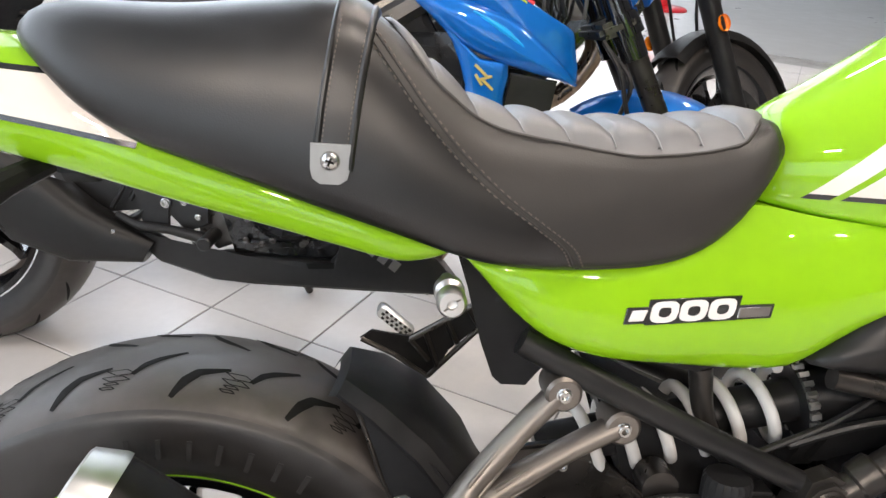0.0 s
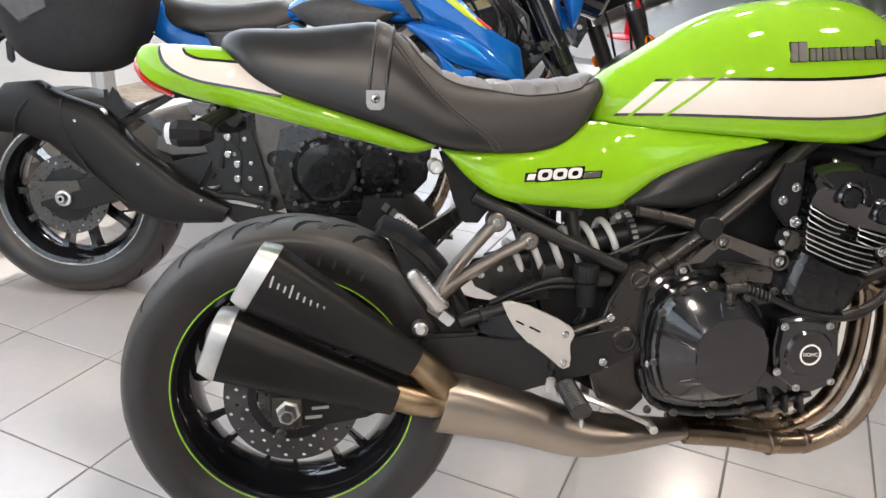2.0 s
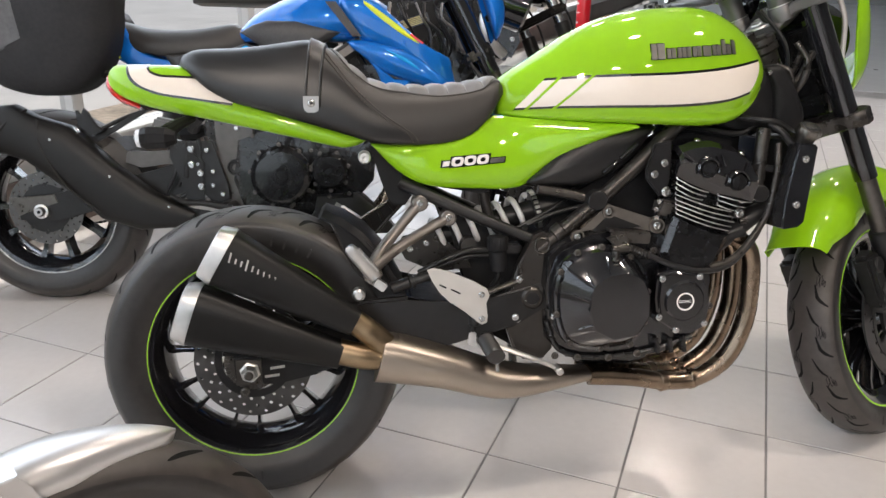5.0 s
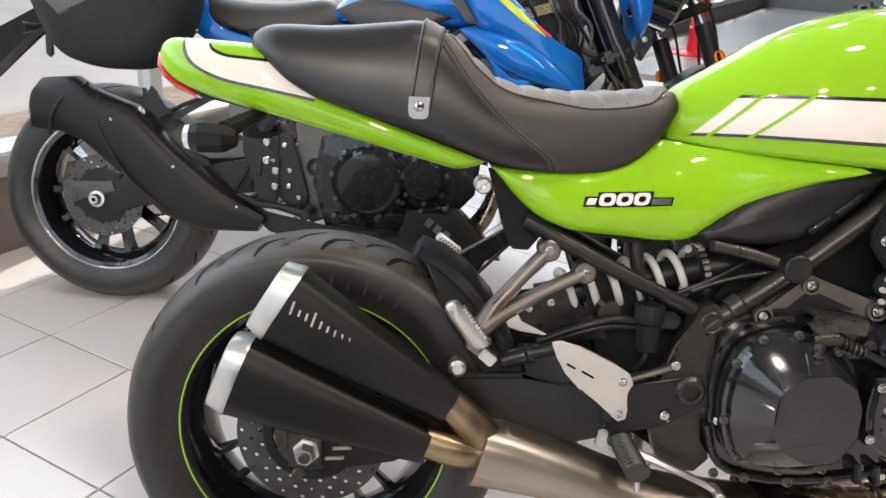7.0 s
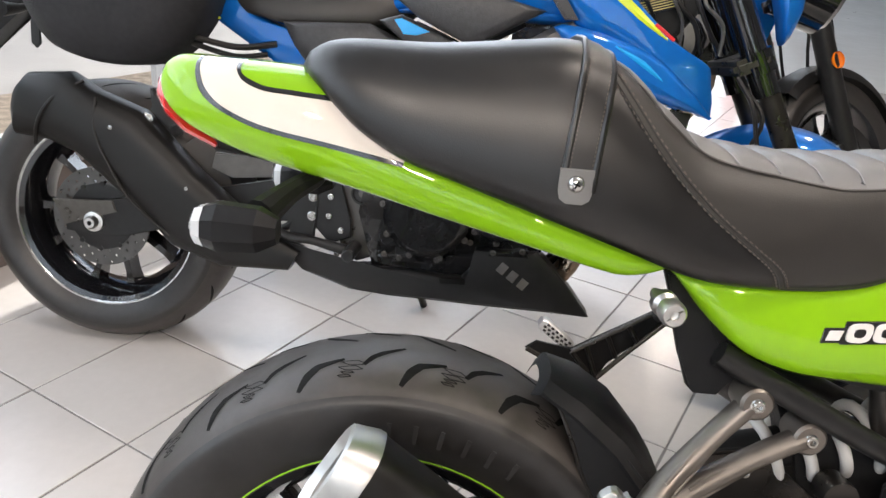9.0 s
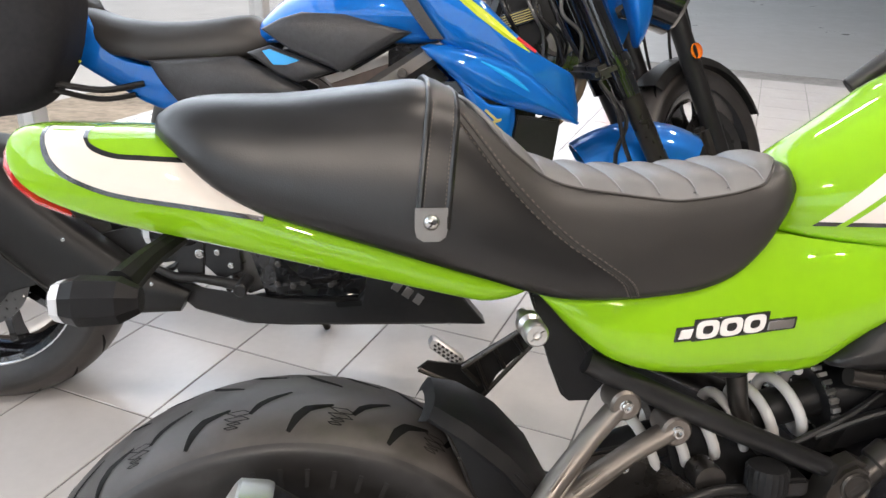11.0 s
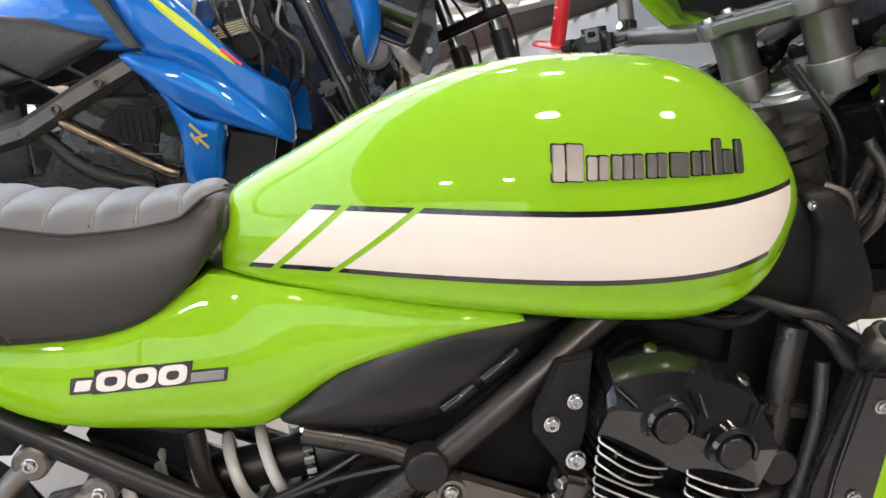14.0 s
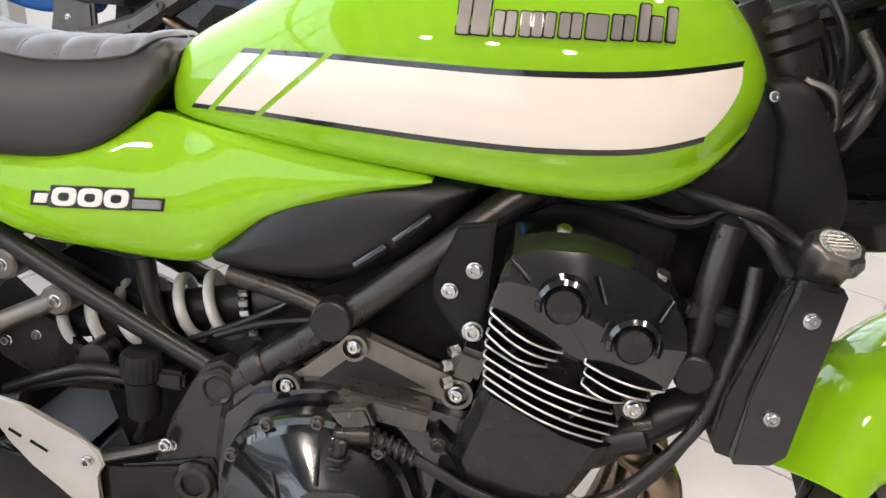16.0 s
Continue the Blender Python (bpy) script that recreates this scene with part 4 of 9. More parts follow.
# ---- black air duct panel under the tank ----
DUCT = [(0.600, 0.690), (0.622, 0.717), (0.664, 0.756), (0.724, 0.792), (0.784, 0.811), (0.875, 0.810), (0.866, 0.792), (0.836, 0.752), (0.790, 0.713), (0.745, 0.692), (0.690, 0.684)]
for side in (1, -1):
    bm = bm_new()
    dc = V((0.75, 0, 0.748))
    outl = curve([V((x, 0, z)) for x, z in DUCT], 4, True)
    rings = []
    for sc, y in ((1.0, -0.055), (1.0, -0.078), (0.95, -0.090), (0.82, -0.097), (0.55, -0.102), (0.2, -0.104)):
        rings.append([V((dc.x + (p.x - dc.x) * sc, side * y, dc.z + (p.z - dc.z) * sc)) for p in outl])
    loft(bm, rings)
    duct = part("air_duct_panel", bm, MATTE, green, "matte black air duct panel")
    for a, b in (((0.757, 0.712), (0.787, 0.736)), ((0.795, 0.743), (0.829, 0.773))):
        bm = bm_new()
        tube(bm, [(a[0], side * -0.1030, a[1]), ((a[0] + b[0]) / 2, side * -0.1040, (a[1] + b[1]) / 2), (b[0], side * -0.1025, b[1])], 0.0052, 10)
        sl = part("slot_lip", bm, GLOSS, duct)
        bm = bm_new()
        tube(bm, [(a[0] + 0.002, side * -0.1060, a[1] - 0.002), ((a[0] + b[0]) / 2 + 0.002, side * -0.1070, (a[1] + b[1]) / 2 - 0.002), (b[0] + 0.002, side * -0.1055, b[1] - 0.002)], 0.0034, 8)
        part("slot", bm, DARK, sl)

# ---- rear wheel and swing arm ----
wheel(green, "rear_wheel", pose(0.003, 0.002, 0.3235, -1.0, 11, 0), 0.3225, 0.096, 0.048, 18, TAPE, 8, ((-0.085, 0.125),))
bm = bm_new()
ARM = [(-0.030, 0.290), (-0.034, 0.345), (0.010, 0.352), (0.080, 0.368), (0.180, 0.440), (0.240, 0.456), (0.335, 0.462), (0.400, 0.442), (0.520, 0.455), (0.620, 0.480), (0.640, 0.430), (0.560, 0.385), (0.420, 0.352), (0.300, 0.345), (0.190, 0.324), (0.140, 0.300), (0.050, 0.282)]
for y0, y1 in ((-0.126, -0.104), (0.104, 0.126)):
    plate(bm, ARM, y0, y1, 0.006, 2)
box(bm, (0.12, 0.21, 0.07), pose(0.40, 0, 0.405), 0.01)
arm = part("swing_arm", bm, MATTE, green, "matte black swing arm")
bm = bm_new()
plate(bm, [(-0.028, 0.287), (0.024, 0.287), (0.024, 0.342), (-0.028, 0.342)], -0.133, -0.124, 0.002)
part("axle_block", bm, FRAMEALU, arm)
bm = bm_new()
lathe(bm, [(0.009, -0.156), (0.014, -0.156), (0.017, -0.149), (0.017, -0.138), (0.022, -0.136), (0.022, -0.130), (0, -0.130)], (0.001, 0, 0.316), (0, 1, 0), 6)
part("axle_nut", bm, ALU, arm)
bm = bm_new()
cyl(bm, (0.001, -0.160, 0.316), (0.001, -0.130, 0.316), 0.0095, 16, ch=0.002)
part("axle_end", bm, FRAMEALU, arm)
for x0, w in ((0.030, 0.004), (0.042, 0.004)):
    bm = bm_new()
    plate(bm, [(x0, 0.300), (x0 + 0.030, 0.303), (x0 + 0.030, 0.308), (x0, 0.305)], -0.130, -0.125, 0.001)
    moved(bm, Matrix.Translation((0, 0, 0.018 if x0 > 0.035 else 0.0)))
    part("adjuster_mark", bm, ALU, arm)
bm = bm_new()
plate(bm, [(-0.060, 0.345), (-0.040, 0.375), (0.000, 0.385), (0.070, 0.392), (0.110, 0.375), (0.095, 0.340), (0.030, 0.350), (-0.030, 0.345)], -0.112, -0.096, 0.004)
box(bm, (0.085, 0.05, 0.05), pose(0.075, -0.102, 0.372, 0, 14, 0), 0.010)
part("brake_caliper", bm, MATTE, green)
for bx, bz in ((-0.043, 0.371), (-0.016, 0.262)):
    shared("bolt", BOLT_D, arm, Matrix.LocRotScale((bx, -0.108, bz), None, (0.008,) * 3))
bm = bm_new()
lathe(bm, [(0.038, -0.094), (0.060, -0.094), (0.060, -0.090), (0.038, -0.090)], (0.002, 0, 0.3235), (0, 1, 0), 40, closed=True)
for i in range(40):
    a = 2 * math.pi * i / 40
    box(bm, (0.010, 0.005, 0.003), pose(0.002, -0.0955, 0.3235, 0, -math.degrees(a), 0) @ pose(0.054, 0, 0))
part("sensor_ring", bm, FRAMEALU, green)

# hugger in front of the tyre: a folded top sheet and a flank towards the wheel's side
HUG = [(0.158, 0.640, 0.030), (0.167, 0.648, 0.046), (0.205, 0.632, 0.072), (0.250, 0.600, 0.090), (0.292, 0.552, 0.100), (0.330, 0.480, 0.104), (0.345, 0.400, 0.104), (0.338, 0.330, 0.100)]
bm = bm_new()
rings = []
for x, z, hw in HUG:
    ring = []
    for f, d in ((0.0, 0.0), (0.6, -0.002), (0.86, -0.008), (1.0, -0.022)):
        ring.append((f, d))
    prof = [(-f, d) for f, d in reversed(ring)] + ring[1:]
    c = V((x - 0.003, 0, z - 0.3235)).normalized()
    rings.append([V((x, q * hw, z)) + c * d for q, d in prof] + [V((x, q * hw * 0.97, z)) + c * (d - 0.004) for q, d in reversed(prof)])
loft(bm, rings)
hug = part("hugger", bm, PLASTIC, green, "black plastic hugger mudguard", 30)
FLANK = [(0.170, 0.628), (0.205, 0.612), (0.250, 0.578), (0.285, 0.540), (0.330, 0.470), (0.345, 0.400), (0.318, 0.385), (0.285, 0.440), (0.240, 0.500), (0.208, 0.545), (0.190, 0.588)]
for s in (-1, 1):
    bm = bm_new()
    y_at = [(0.165, 0.040), (0.20, 0.066), (0.25, 0.088), (0.30, 0.100), (0.35, 0.104)]
    out = [V((x, s * interp(y_at, x), z)) for x, z in FLANK]
    low = [V((x, s * (interp(y_at, x) + 0.010), z)) for x, z in FLANK]
    half_n = 6
    ring = out[:half_n] + low[half_n:]
    loft(bm, [ring, [p - V((0, s * 0.004, 0)) for p in ring]])
    flank = part("hugger_flank", bm, PLASTIC, hug, "folded black flank of the hugger")
    bm = bm_new()
    edge = [ring[0], ring[10], ring[9], ring[8]]
    tube(bm, edge, 0.0022, 8, 4)
    part("flank_rim", bm, SATIN, flank)

# ---- exhaust ----
def can(name, a, b, h0, h1, w0, w1, y):
    """A flattened conical silencer from its open end a to its thin end b."""
    a, b = V((a[0], y, a[1])), V((b[0], y + 0.01, b[1]))
    ax = (b - a).normalized()
    n = V((-ax.z, 0, ax.x))
    bm = bm_new()

    def ring(p, h, w, m=28):
        out = []
        for i in range(m):
            t = 2 * math.pi * i / m
            cx, cz = math.cos(t), math.sin(t)
            k = (abs(cx) ** 3.2 + abs(cz) ** 3.2) ** (-1 / 3.2)
            out.append(p + V((0, 1, 0)) * (w * cx * k) + n * (h * cz * k))
        return out

    steps = 10
    loft(bm, [ring(a + (b - a) * (i / steps), h0 + (h1 - h0) * (i / steps) ** 1.05, w0 + (w1 - w0) * (i / steps) ** 1.3) for i in range(steps + 1)])
    body = part(name, bm, CANBLACK, green, "matte black conical silencer with a bare metal end cap", 40)
    bm = bm_new()
    loft(bm, [ring(a + ax * 0.003, h0 + 0.0012, w0 + 0.0012), ring(a - ax * 0.002, h0 + 0.0012, w0 + 0.0012), ring(a - ax * 0.026 - n * 0.001, h0 * 0.90, w0 * 0.90), ring(a - ax * 0.028, h0 * 0.82, w0 * 0.82), ring(a - ax * 0.020, h0 * 0.62, w0 * 0.62), ring(a + ax * 0.01, h0 * 0.60, w0 * 0.60)])
    part("end_cap", bm, ALU, body, "bare aluminium end cap", 30)
    bm = bm_new()
    loft(bm, [ring(a - ax * 0.012, h0 * 0.55, w0 * 0.55), ring(a + ax * 0.02, h0 * 0.5, w0 * 0.5)])
    part("outlet", bm, DARK, body)
    for i in range(4):
        t = 2 * math.pi * (i + 0.5) / 4
        bm = bm_new()
        p = a + ax * 0.012 + V((0, 1, 0)) * (w0 * 0.93 * math.cos(t)) + n * (h0 * 0.98 * math.sin(t))
        cyl(bm, p, p + V((0, -0.004, 0)), 0.004, 10)
        part("rivet", bm, CHROME, body)
    return body


upper = can("silencer", (-0.031, 0.574), (0.222, 0.425), 0.0595, 0.0270, 0.044, 0.026, -0.178)
can("silencer", (-0.094, 0.461), (0.190, 0.358), 0.0620, 0.0275, 0.046, 0.027, -0.180)
# maker's script on the can as plain slanted bars
for i in range(9):
    bm = bm_new()
    t = i / 8
    x, z = -0.010 + 0.080 * t, 0.5755 - 0.046 * t
    h = (0.020, 0.010, 0.011, 0.022, 0.012, 0.010, 0.010, 0.010, 0.010)[i]
    box(bm, (0.0032, 0.0006, h), pose(x, -0.2225 + 0.010 * t, z + h * 0.2, 0, 18, 0))
    part("lettering_bar", bm, SILVER, upper)
bm = bm_new()
tube(bm, [(0.213, -0.168, 0.434), (0.250, -0.165, 0.402), (0.285, -0.158, 0.366), (0.310, -0.150, 0.348)], [0.025, 0.027, 0.028, 0.028], 16, 4)
part("link_pipe", bm, BRONZE, green, "heat-tinted bronze link pipe")
bm = bm_new()
tube(bm, [(0.186, -0.170, 0.366), (0.225, -0.168, 0.354), (0.265, -0.160, 0.346), (0.310, -0.150, 0.342)], [0.0265, 0.027, 0.028, 0.028], 16, 4)
part("link_pipe", bm, BRONZE, green)
COL_T = smooth_table([(0.285, 0.392), (0.300, 0.390), (0.341, 0.378), (0.415, 0.352), (0.477, 0.325), (0.540, 0.302), (0.604, 0.290), (0.700, 0.281), (0.750, 0.276)])
COL_B = smooth_table([(0.275, 0.294), (0.300, 0.290), (0.390, 0.268), (0.478, 0.240), (0.541, 0.230), (0.620, 0.234), (0.721, 0.250), (0.750, 0.256)])
bm = bm_new()
rings = []
for i in range(25):
    x = 0.285 + 0.465 * i / 24
    zt, zb = interp(COL_T, x), interp(COL_B, x)
    c, h = (zt + zb) / 2, (zt - zb) / 2
    w = interp([(0.285, 0.050), (0.40, 0.058), (0.55, 0.060), (0.75, 0.030)], x)
    yc = interp([(0.285, -0.150), (0.45, -0.125), (0.75, -0.100)], x)
    slant_x = 0.014 if i == 0 else (0.014 * max(0, 1 - i / 6))
    ring = []
    for j in range(28):
        t = 2 * math.pi * j / 28
        cx, cz = math.cos(t), math.sin(t)
        k = (abs(cx) ** 2.6 + abs(cz) ** 2.6) ** (-1 / 2.6)
        ring.append(V((x - slant_x * (1 - cz * k) + slant_x * 0.6 * 0, yc + w * cx * k, c + h * cz * k)))
    rings.append(ring)
loft(bm, rings)
coll = part("collector_box", bm, STEEL, green, "brushed stainless collector box", 50)
bm = bm_new()
lathe(bm, [(0.043, 0), (0.047, 0.002), (0.047, 0.010), (0.043, 0.012)], (0.296, -0.150, 0.345), (1, 0.1, -0.28), 30, closed=True)
part("collar", bm, STEEL, coll)
for i, y in enumerate((-0.125, -0.045, 0.045, 0.125)):
    bm = bm_new()
    tube(bm, [(1.045, y, 0.575), (1.088, y, 0.535), (1.095, y, 0.45), (1.086, y, 0.370), (1.050, y * 0.98, 0.290), (0.985, y * 0.9, 0.243), (0.910, y * 0.75 - 0.02, 0.240), (0.830, y * 0.45 - 0.055, 0.252), (0.735, y * 0.25 - 0.085, 0.262)], 0.0205, 14, 5)
    head = part("header_pipe", bm, HEADER, green, "heat-stained steel header pipe")
    for cx, cz in ((0.975, 0.241), (0.905, 0.240)):
        bm = bm_new()
        yy = y * (0.88 if cx > 0.95 else 0.74) - (0 if cx > 0.95 else 0.02)
        lathe(bm, [(0.021, -0.008), (0.024, -0.006), (0.024, 0.006), (0.021, 0.008)], (cx, yy, cz), (1, 0.2, 0.05), 20)
        part("clamp", bm, HEADER, head)
bm = bm_new()
plate(bm, [(0.68, 0.33), (0.90, 0.33), (0.88, 0.285), (0.84, 0.272), (0.72, 0.275)], -0.085, 0.085, 0.008)
part("oil_pan", bm, GLOSS, green)

# ---- frame ----
bm = bm_new()
for s in (-1, 1):
    tube(bm, [(1.12, s * 0.03, 0.93), (1.02, s * 0.065, 0.872), (0.925, s * 0.092, 0.812), (0.835, s * 0.104, 0.732), (0.740, s * 0.104, 0.647), (0.640, s * 0.104, 0.568), (0.612, s * 0.104, 0.545)], 0.0162, 16, 5)
    tube(bm, [(0.34, s * 0.05, 0.70), (0.55, s * 0.05, 0.735), (0.80, s * 0.05, 0.80)], 0.012, 12, 4)
    tube(bm, [(0.62, s * 0.085, 0.68), (0.70, s * 0.09, 0.665), (0.745, s * 0.098, 0.650)], 0.011, 12, 4)
cyl(bm, (1.10, 0, 1.00), (1.175, 0, 0.84), 0.030, 24)
frame_ob = part("frame", bm, SATIN, green, "satin black tubular frame")
for s in (-1, 1):
    bm = bm_new()
    tube(bm, [(0.325, s * 0.070, 0.700), (0.40, s * 0.078, 0.664), (0.50, s * 0.086, 0.618), (0.612, s * 0.094, 0.570)], [0.0135, 0.0135, 0.0128, 0.0120], 16, 4)
    part("subframe_tube", bm, MATTE, frame_ob)
for s in (-1, 1):
    bm = bm_new()
    cyl(bm, (0.741, s * 0.100, 0.657), (0.741, s * 0.1285, 0.657), 0.0215, 28, ch=0.002)
    part("joint_cap", bm, MATTE, frame_ob)
    bm = bm_new()
    cyl(bm, (0.652, s * 0.104, 0.579), (0.672, s * 0.104, 0.596), 0.0195, 18, ch=0.003)
    part("tube_collar", bm, SATIN, frame_ob)
PIV = [(0.594, 0.562), (0.606, 0.584), (0.625, 0.592), (0.643, 0.583), (0.647, 0.562), (0.640, 0.517), (0.634, 0.488), (0.632, 0.450), (0.640, 0.400), (0.650, 0.330), (0.630, 0.308), (0.585, 0.308), (0.562, 0.335), (0.548, 0.380), (0.540, 0.410), (0.552, 0.440), (0.560, 0.480), (0.572, 0.520)]
for s in (-1, 1):
    bm = bm_new()
    plate(bm, PIV, s * 0.085, s * 0.118, 0.006, 2)
    pv = part("pivot_plate", bm, SATIN, green, "satin black pivot plate")
    bm = bm_new()
    lathe(bm, [(0.0, -0.005), (0.015, -0.005), (0.017, -0.014), (0.022, -0.014), (0.026, -0.008), (0.026, 0.004)], (0.602, s * 0.118, 0.449), (0, -s * -1, 0), 28) if s > 0 else lathe(bm, [(0.014, 0.0), (0.014, -0.012), (0.020, -0.012), (0.025, -0.007), (0.025, 0.004)], (0.602, -0.118, 0.449), (0, 1, 0), 28)
    part("pivot_boss", bm, SATIN, pv)
    bm = bm_new()
    cyl(bm, (0.602, s * 0.110, 0.449), (0.602, s * 0.121, 0.449), 0.0125, 6)
    part("pivot_nut", bm, FRAMEALU, pv)
    bm = bm_new()
    lathe(bm, [(0, -0.1185 * 1), (0.013, -0.1190), (0.0155, -0.1212), (0.018, -0.1190), (0.0185, -0.112)], (0.624, 0, 0.562), (0, 1 if s < 0 else -1, 0), 28)
    part("frame_cap", bm, SATIN, pv)
bolts(green, [(0.571, -0.121, 0.401), (0.573, -0.121, 0.488)], 0.0085)
# inner dark mass that fills the frame
for nm, pts, w in (("rear_inner_panel", [(0.40, 0.66), (0.62, 0.56), (0.66, 0.35), (0.60, 0.30), (0.50, 0.36), (0.47, 0.50)], 0.045), ("throttle_body", [(0.62, 0.56), (0.68, 0.66), (0.95, 0.80), (1.08, 0.80), (1.06, 0.62), (0.90, 0.58)], 0.05), ("air_box", [(0.28, 0.79), (0.33, 0.70), (0.50, 0.67), (0.80, 0.78), (0.70, 0.82), (0.40, 0.80)], 0.07)):
    bm = bm_new()
    plate(bm, pts, -w, w, 0.01)
    part(nm, bm, PLASTIC, green)

# ---- rear shock lying under the cover ----
bm = bm_new()
coil(bm, (0.402, -0.018, 0.571), (0.616, -0.018, 0.623), 0.0360, 0.0066, 6.1, 12)
shock = part("shock_spring", bm, SPRING, green, "light grey shock absorber spring")
bm = bm_new()
cyl(bm, (0.36, -0.018, 0.561), (0.70, -0.018, 0.643), 0.023, 18)
cyl(bm, (0.624, -0.018, 0.625), (0.632, -0.018, 0.627), 0.042, 28, ch=0.002)
cyl(bm, (0.632, -0.018, 0.627), (0.700, -0.018, 0.643), 0.033, 24, ch=0.003)
part("shock_body", bm, MATTE, shock)
bm = bm_new()
for i in range(24):
    a = 2 * math.pi * i / 24
    d = V((-0.235, 0, 0.97)) * math.cos(a) * 0.042 + V((0, 1, 0)) * math.sin(a) * 0.042
    p = V((0.629, -0.018, 0.6265)) + d
    box(bm, (0.010, 0.006, 0.005), Matrix.Translation(p) @ pose(0, 0, 0, math.degrees(a), -12, 0))
tagged(part("preload_ring", bm, ALU, shock), kind="stuff")
bm = bm_new()
cyl(bm, (0.47, -0.09, 0.56), (0.47, -0.06, 0.56), 0.018, 20)
plate(bm, [(0.318, 0.560), (0.330, 0.580), (0.396, 0.590), (0.420, 0.570), (0.470, 0.530), (0.480, 0.505), (0.400, 0.498), (0.335, 0.528)], -0.056, -0.044, 0.003)
part("shock_linkage", bm, SATIN, green)
bolts(green, [(0.345, -0.060, 0.552)], 0.0085)
bolts(green, [(0.381, -0.058, 0.563)], 0.0075)
bm = bm_new()
tube(bm, [(0.508, -0.050, 0.672), (0.516, -0.050, 0.630), (0.528, -0.054, 0.600), (0.545, -0.060, 0.580)], [0.012, 0.011, 0.010, 0.009], 12, 4)
part("rear_strut", bm, SATIN, green)
bm = bm_new()
for z0 in (0,):
    tube(bm, [(0.36, -0.085, 0.505), (0.42, -0.095, 0.535), (0.47, -0.098, 0.553), (0.51, -0.095, 0.552)], 0.006, 10, 4)
    tube(bm, [(0.355, -0.08, 0.495), (0.42, -0.09, 0.524), (0.47, -0.093, 0.540), (0.52, -0.09, 0.540)], 0.005, 10, 4)
    tube(bm, [(0.60, -0.07, 0.60), (0.66, -0.075, 0.625), (0.72, -0.08, 0.640)], 0.005, 8, 4)
    tube(bm, [(0.56, -0.07, 0.585), (0.64, -0.07, 0.625), (0.70, -0.06, 0.66)], 0.004, 8, 4)
part("cable_run", bm, MATTE, green)
# preload adjuster hose ends
bm = bm_new()
cyl(bm, (0.300, -0.112, 0.478), (0.340, -0.112, 0.492), 0.013, 16, ch=0.002)
cyl(bm, (0.345, -0.112, 0.493), (0.400, -0.112, 0.510), 0.010, 16, ch=0.002)
lathe(bm, [(0.016, -0.004), (0.016, 0.004), (0.009, 0.004)], (0.345, -0.112, 0.4935), (0.94, 0, 0.34), 16)
part("preload_adjuster", bm, MATTE, green)

# ---- brake fluid reservoir ----
bm = bm_new()
cyl(bm, (0.533, -0.098, 0.505), (0.531, -0.098, 0.552), 0.0175, 20, r1=0.0195, ch=0.003)
res = part("brake_reservoir", bm, PLASTIC, green, "black brake fluid reservoir with ribbed cap")
bm = bm_new()
lob = [1.0 + (0.05 if i % 2 else 0.0) for i in range(44)]
loft(bm, [[V((0.5305 + r * k * math.cos(2 * math.pi * i / 44), -0.098 + r * k * math.sin(2 * math.pi * i / 44), z)) for i, k in enumerate(lob)] for r, z in ((0.0215, 0.553), (0.0225, 0.556), (0.0225, 0.578), (0.0200, 0.582), (0.004, 0.582))])
part("reservoir_cap", bm, PLASTIC, res)
bm = bm_new()
box(bm, (0.055, 0.03, 0.022), pose(0.552, -0.09, 0.555), 0.004)
part("reservoir_bracket", bm, MATTE, res)
bm = bm_new()
tube(bm, [(0.533, -0.098, 0.505), (0.530, -0.098, 0.488), (0.520, -0.09, 0.470)], 0.006, 10, 4)
part("reservoir_hose", bm, MATTE, res)

# ---- rider's foot controls ----
bolts(green, [(0.572, -0.132, 0.494), (0.564, -0.132, 0.410), (0.648, -0.136, 0.409)], 0.0092)
RS = [(0.374, 0.522), (0.388, 0.5255), (0.420, 0.5175), (0.475, 0.493), (0.500, 0.478), (0.507, 0.462), (0.497, 0.446), (0.503, 0.420), (0.501, 0.403), (0.490, 0.3985), (0.478, 0.406), (0.455, 0.430), (0.425, 0.447), (0.400, 0.472), (0.384, 0.498)]
bm = bm_new()
plate(bm, RS, -0.139, -0.132, 0.002, 2)
guard = part("heel_guard", bm, SILVER, green, "silver slotted heel guard")
for x, z, l in ((0.407, 0.486, 0.016), (0.434, 0.474, 0.022)):
    bm = bm_new()
    box(bm, (l, 0.0008, 0.0035), pose(x, -0.1392, z, 0, 27, 0))
    part("slot", bm, DARK, guard)
bolts(green, [(0.489, -0.141, 0.465), (0.489, -0.141, 0.412)], 0.0085)
bm = bm_new()
tube(bm, [(0.503, -0.126, 0.466), (0.535, -0.124, 0.476), (0.573, -0.118, 0.488)], [0.011, 0.009, 0.011], 10, 4, flat=0.6)
part("guard_arm", bm, FRAMEALU, green)
bm = bm_new()
tube(bm, [(0.515, -0.135, 0.352), (0.560, -0.150, 0.338), (0.620, -0.155, 0.314), (0.652, -0.157, 0.299)], [0.009, 0.008, 0.007, 0.007], 12, 4, flat=0.7)
cyl(bm, (0.652, -0.140, 0.298), (0.652, -0.180, 0.298), 0.008, 12, ch=0.002)
part("brake_pedal", bm, ALU, green, "bare aluminium rear brake pedal")
bm = bm_new()
cyl(bm, (0.478, -0.120, 0.440), (0.474, -0.122, 0.392), 0.0125, 16, ch=0.003)
cyl(bm, (0.474, -0.122, 0.392), (0.470, -0.122, 0.375), 0.007, 12)
part("master_cylinder", bm, MATTE, green)
bm = bm_new()
box(bm, (0.016, 0.014, 0.03), pose(0.470, -0.125, 0.365, 0, 8, 0), 0.003)
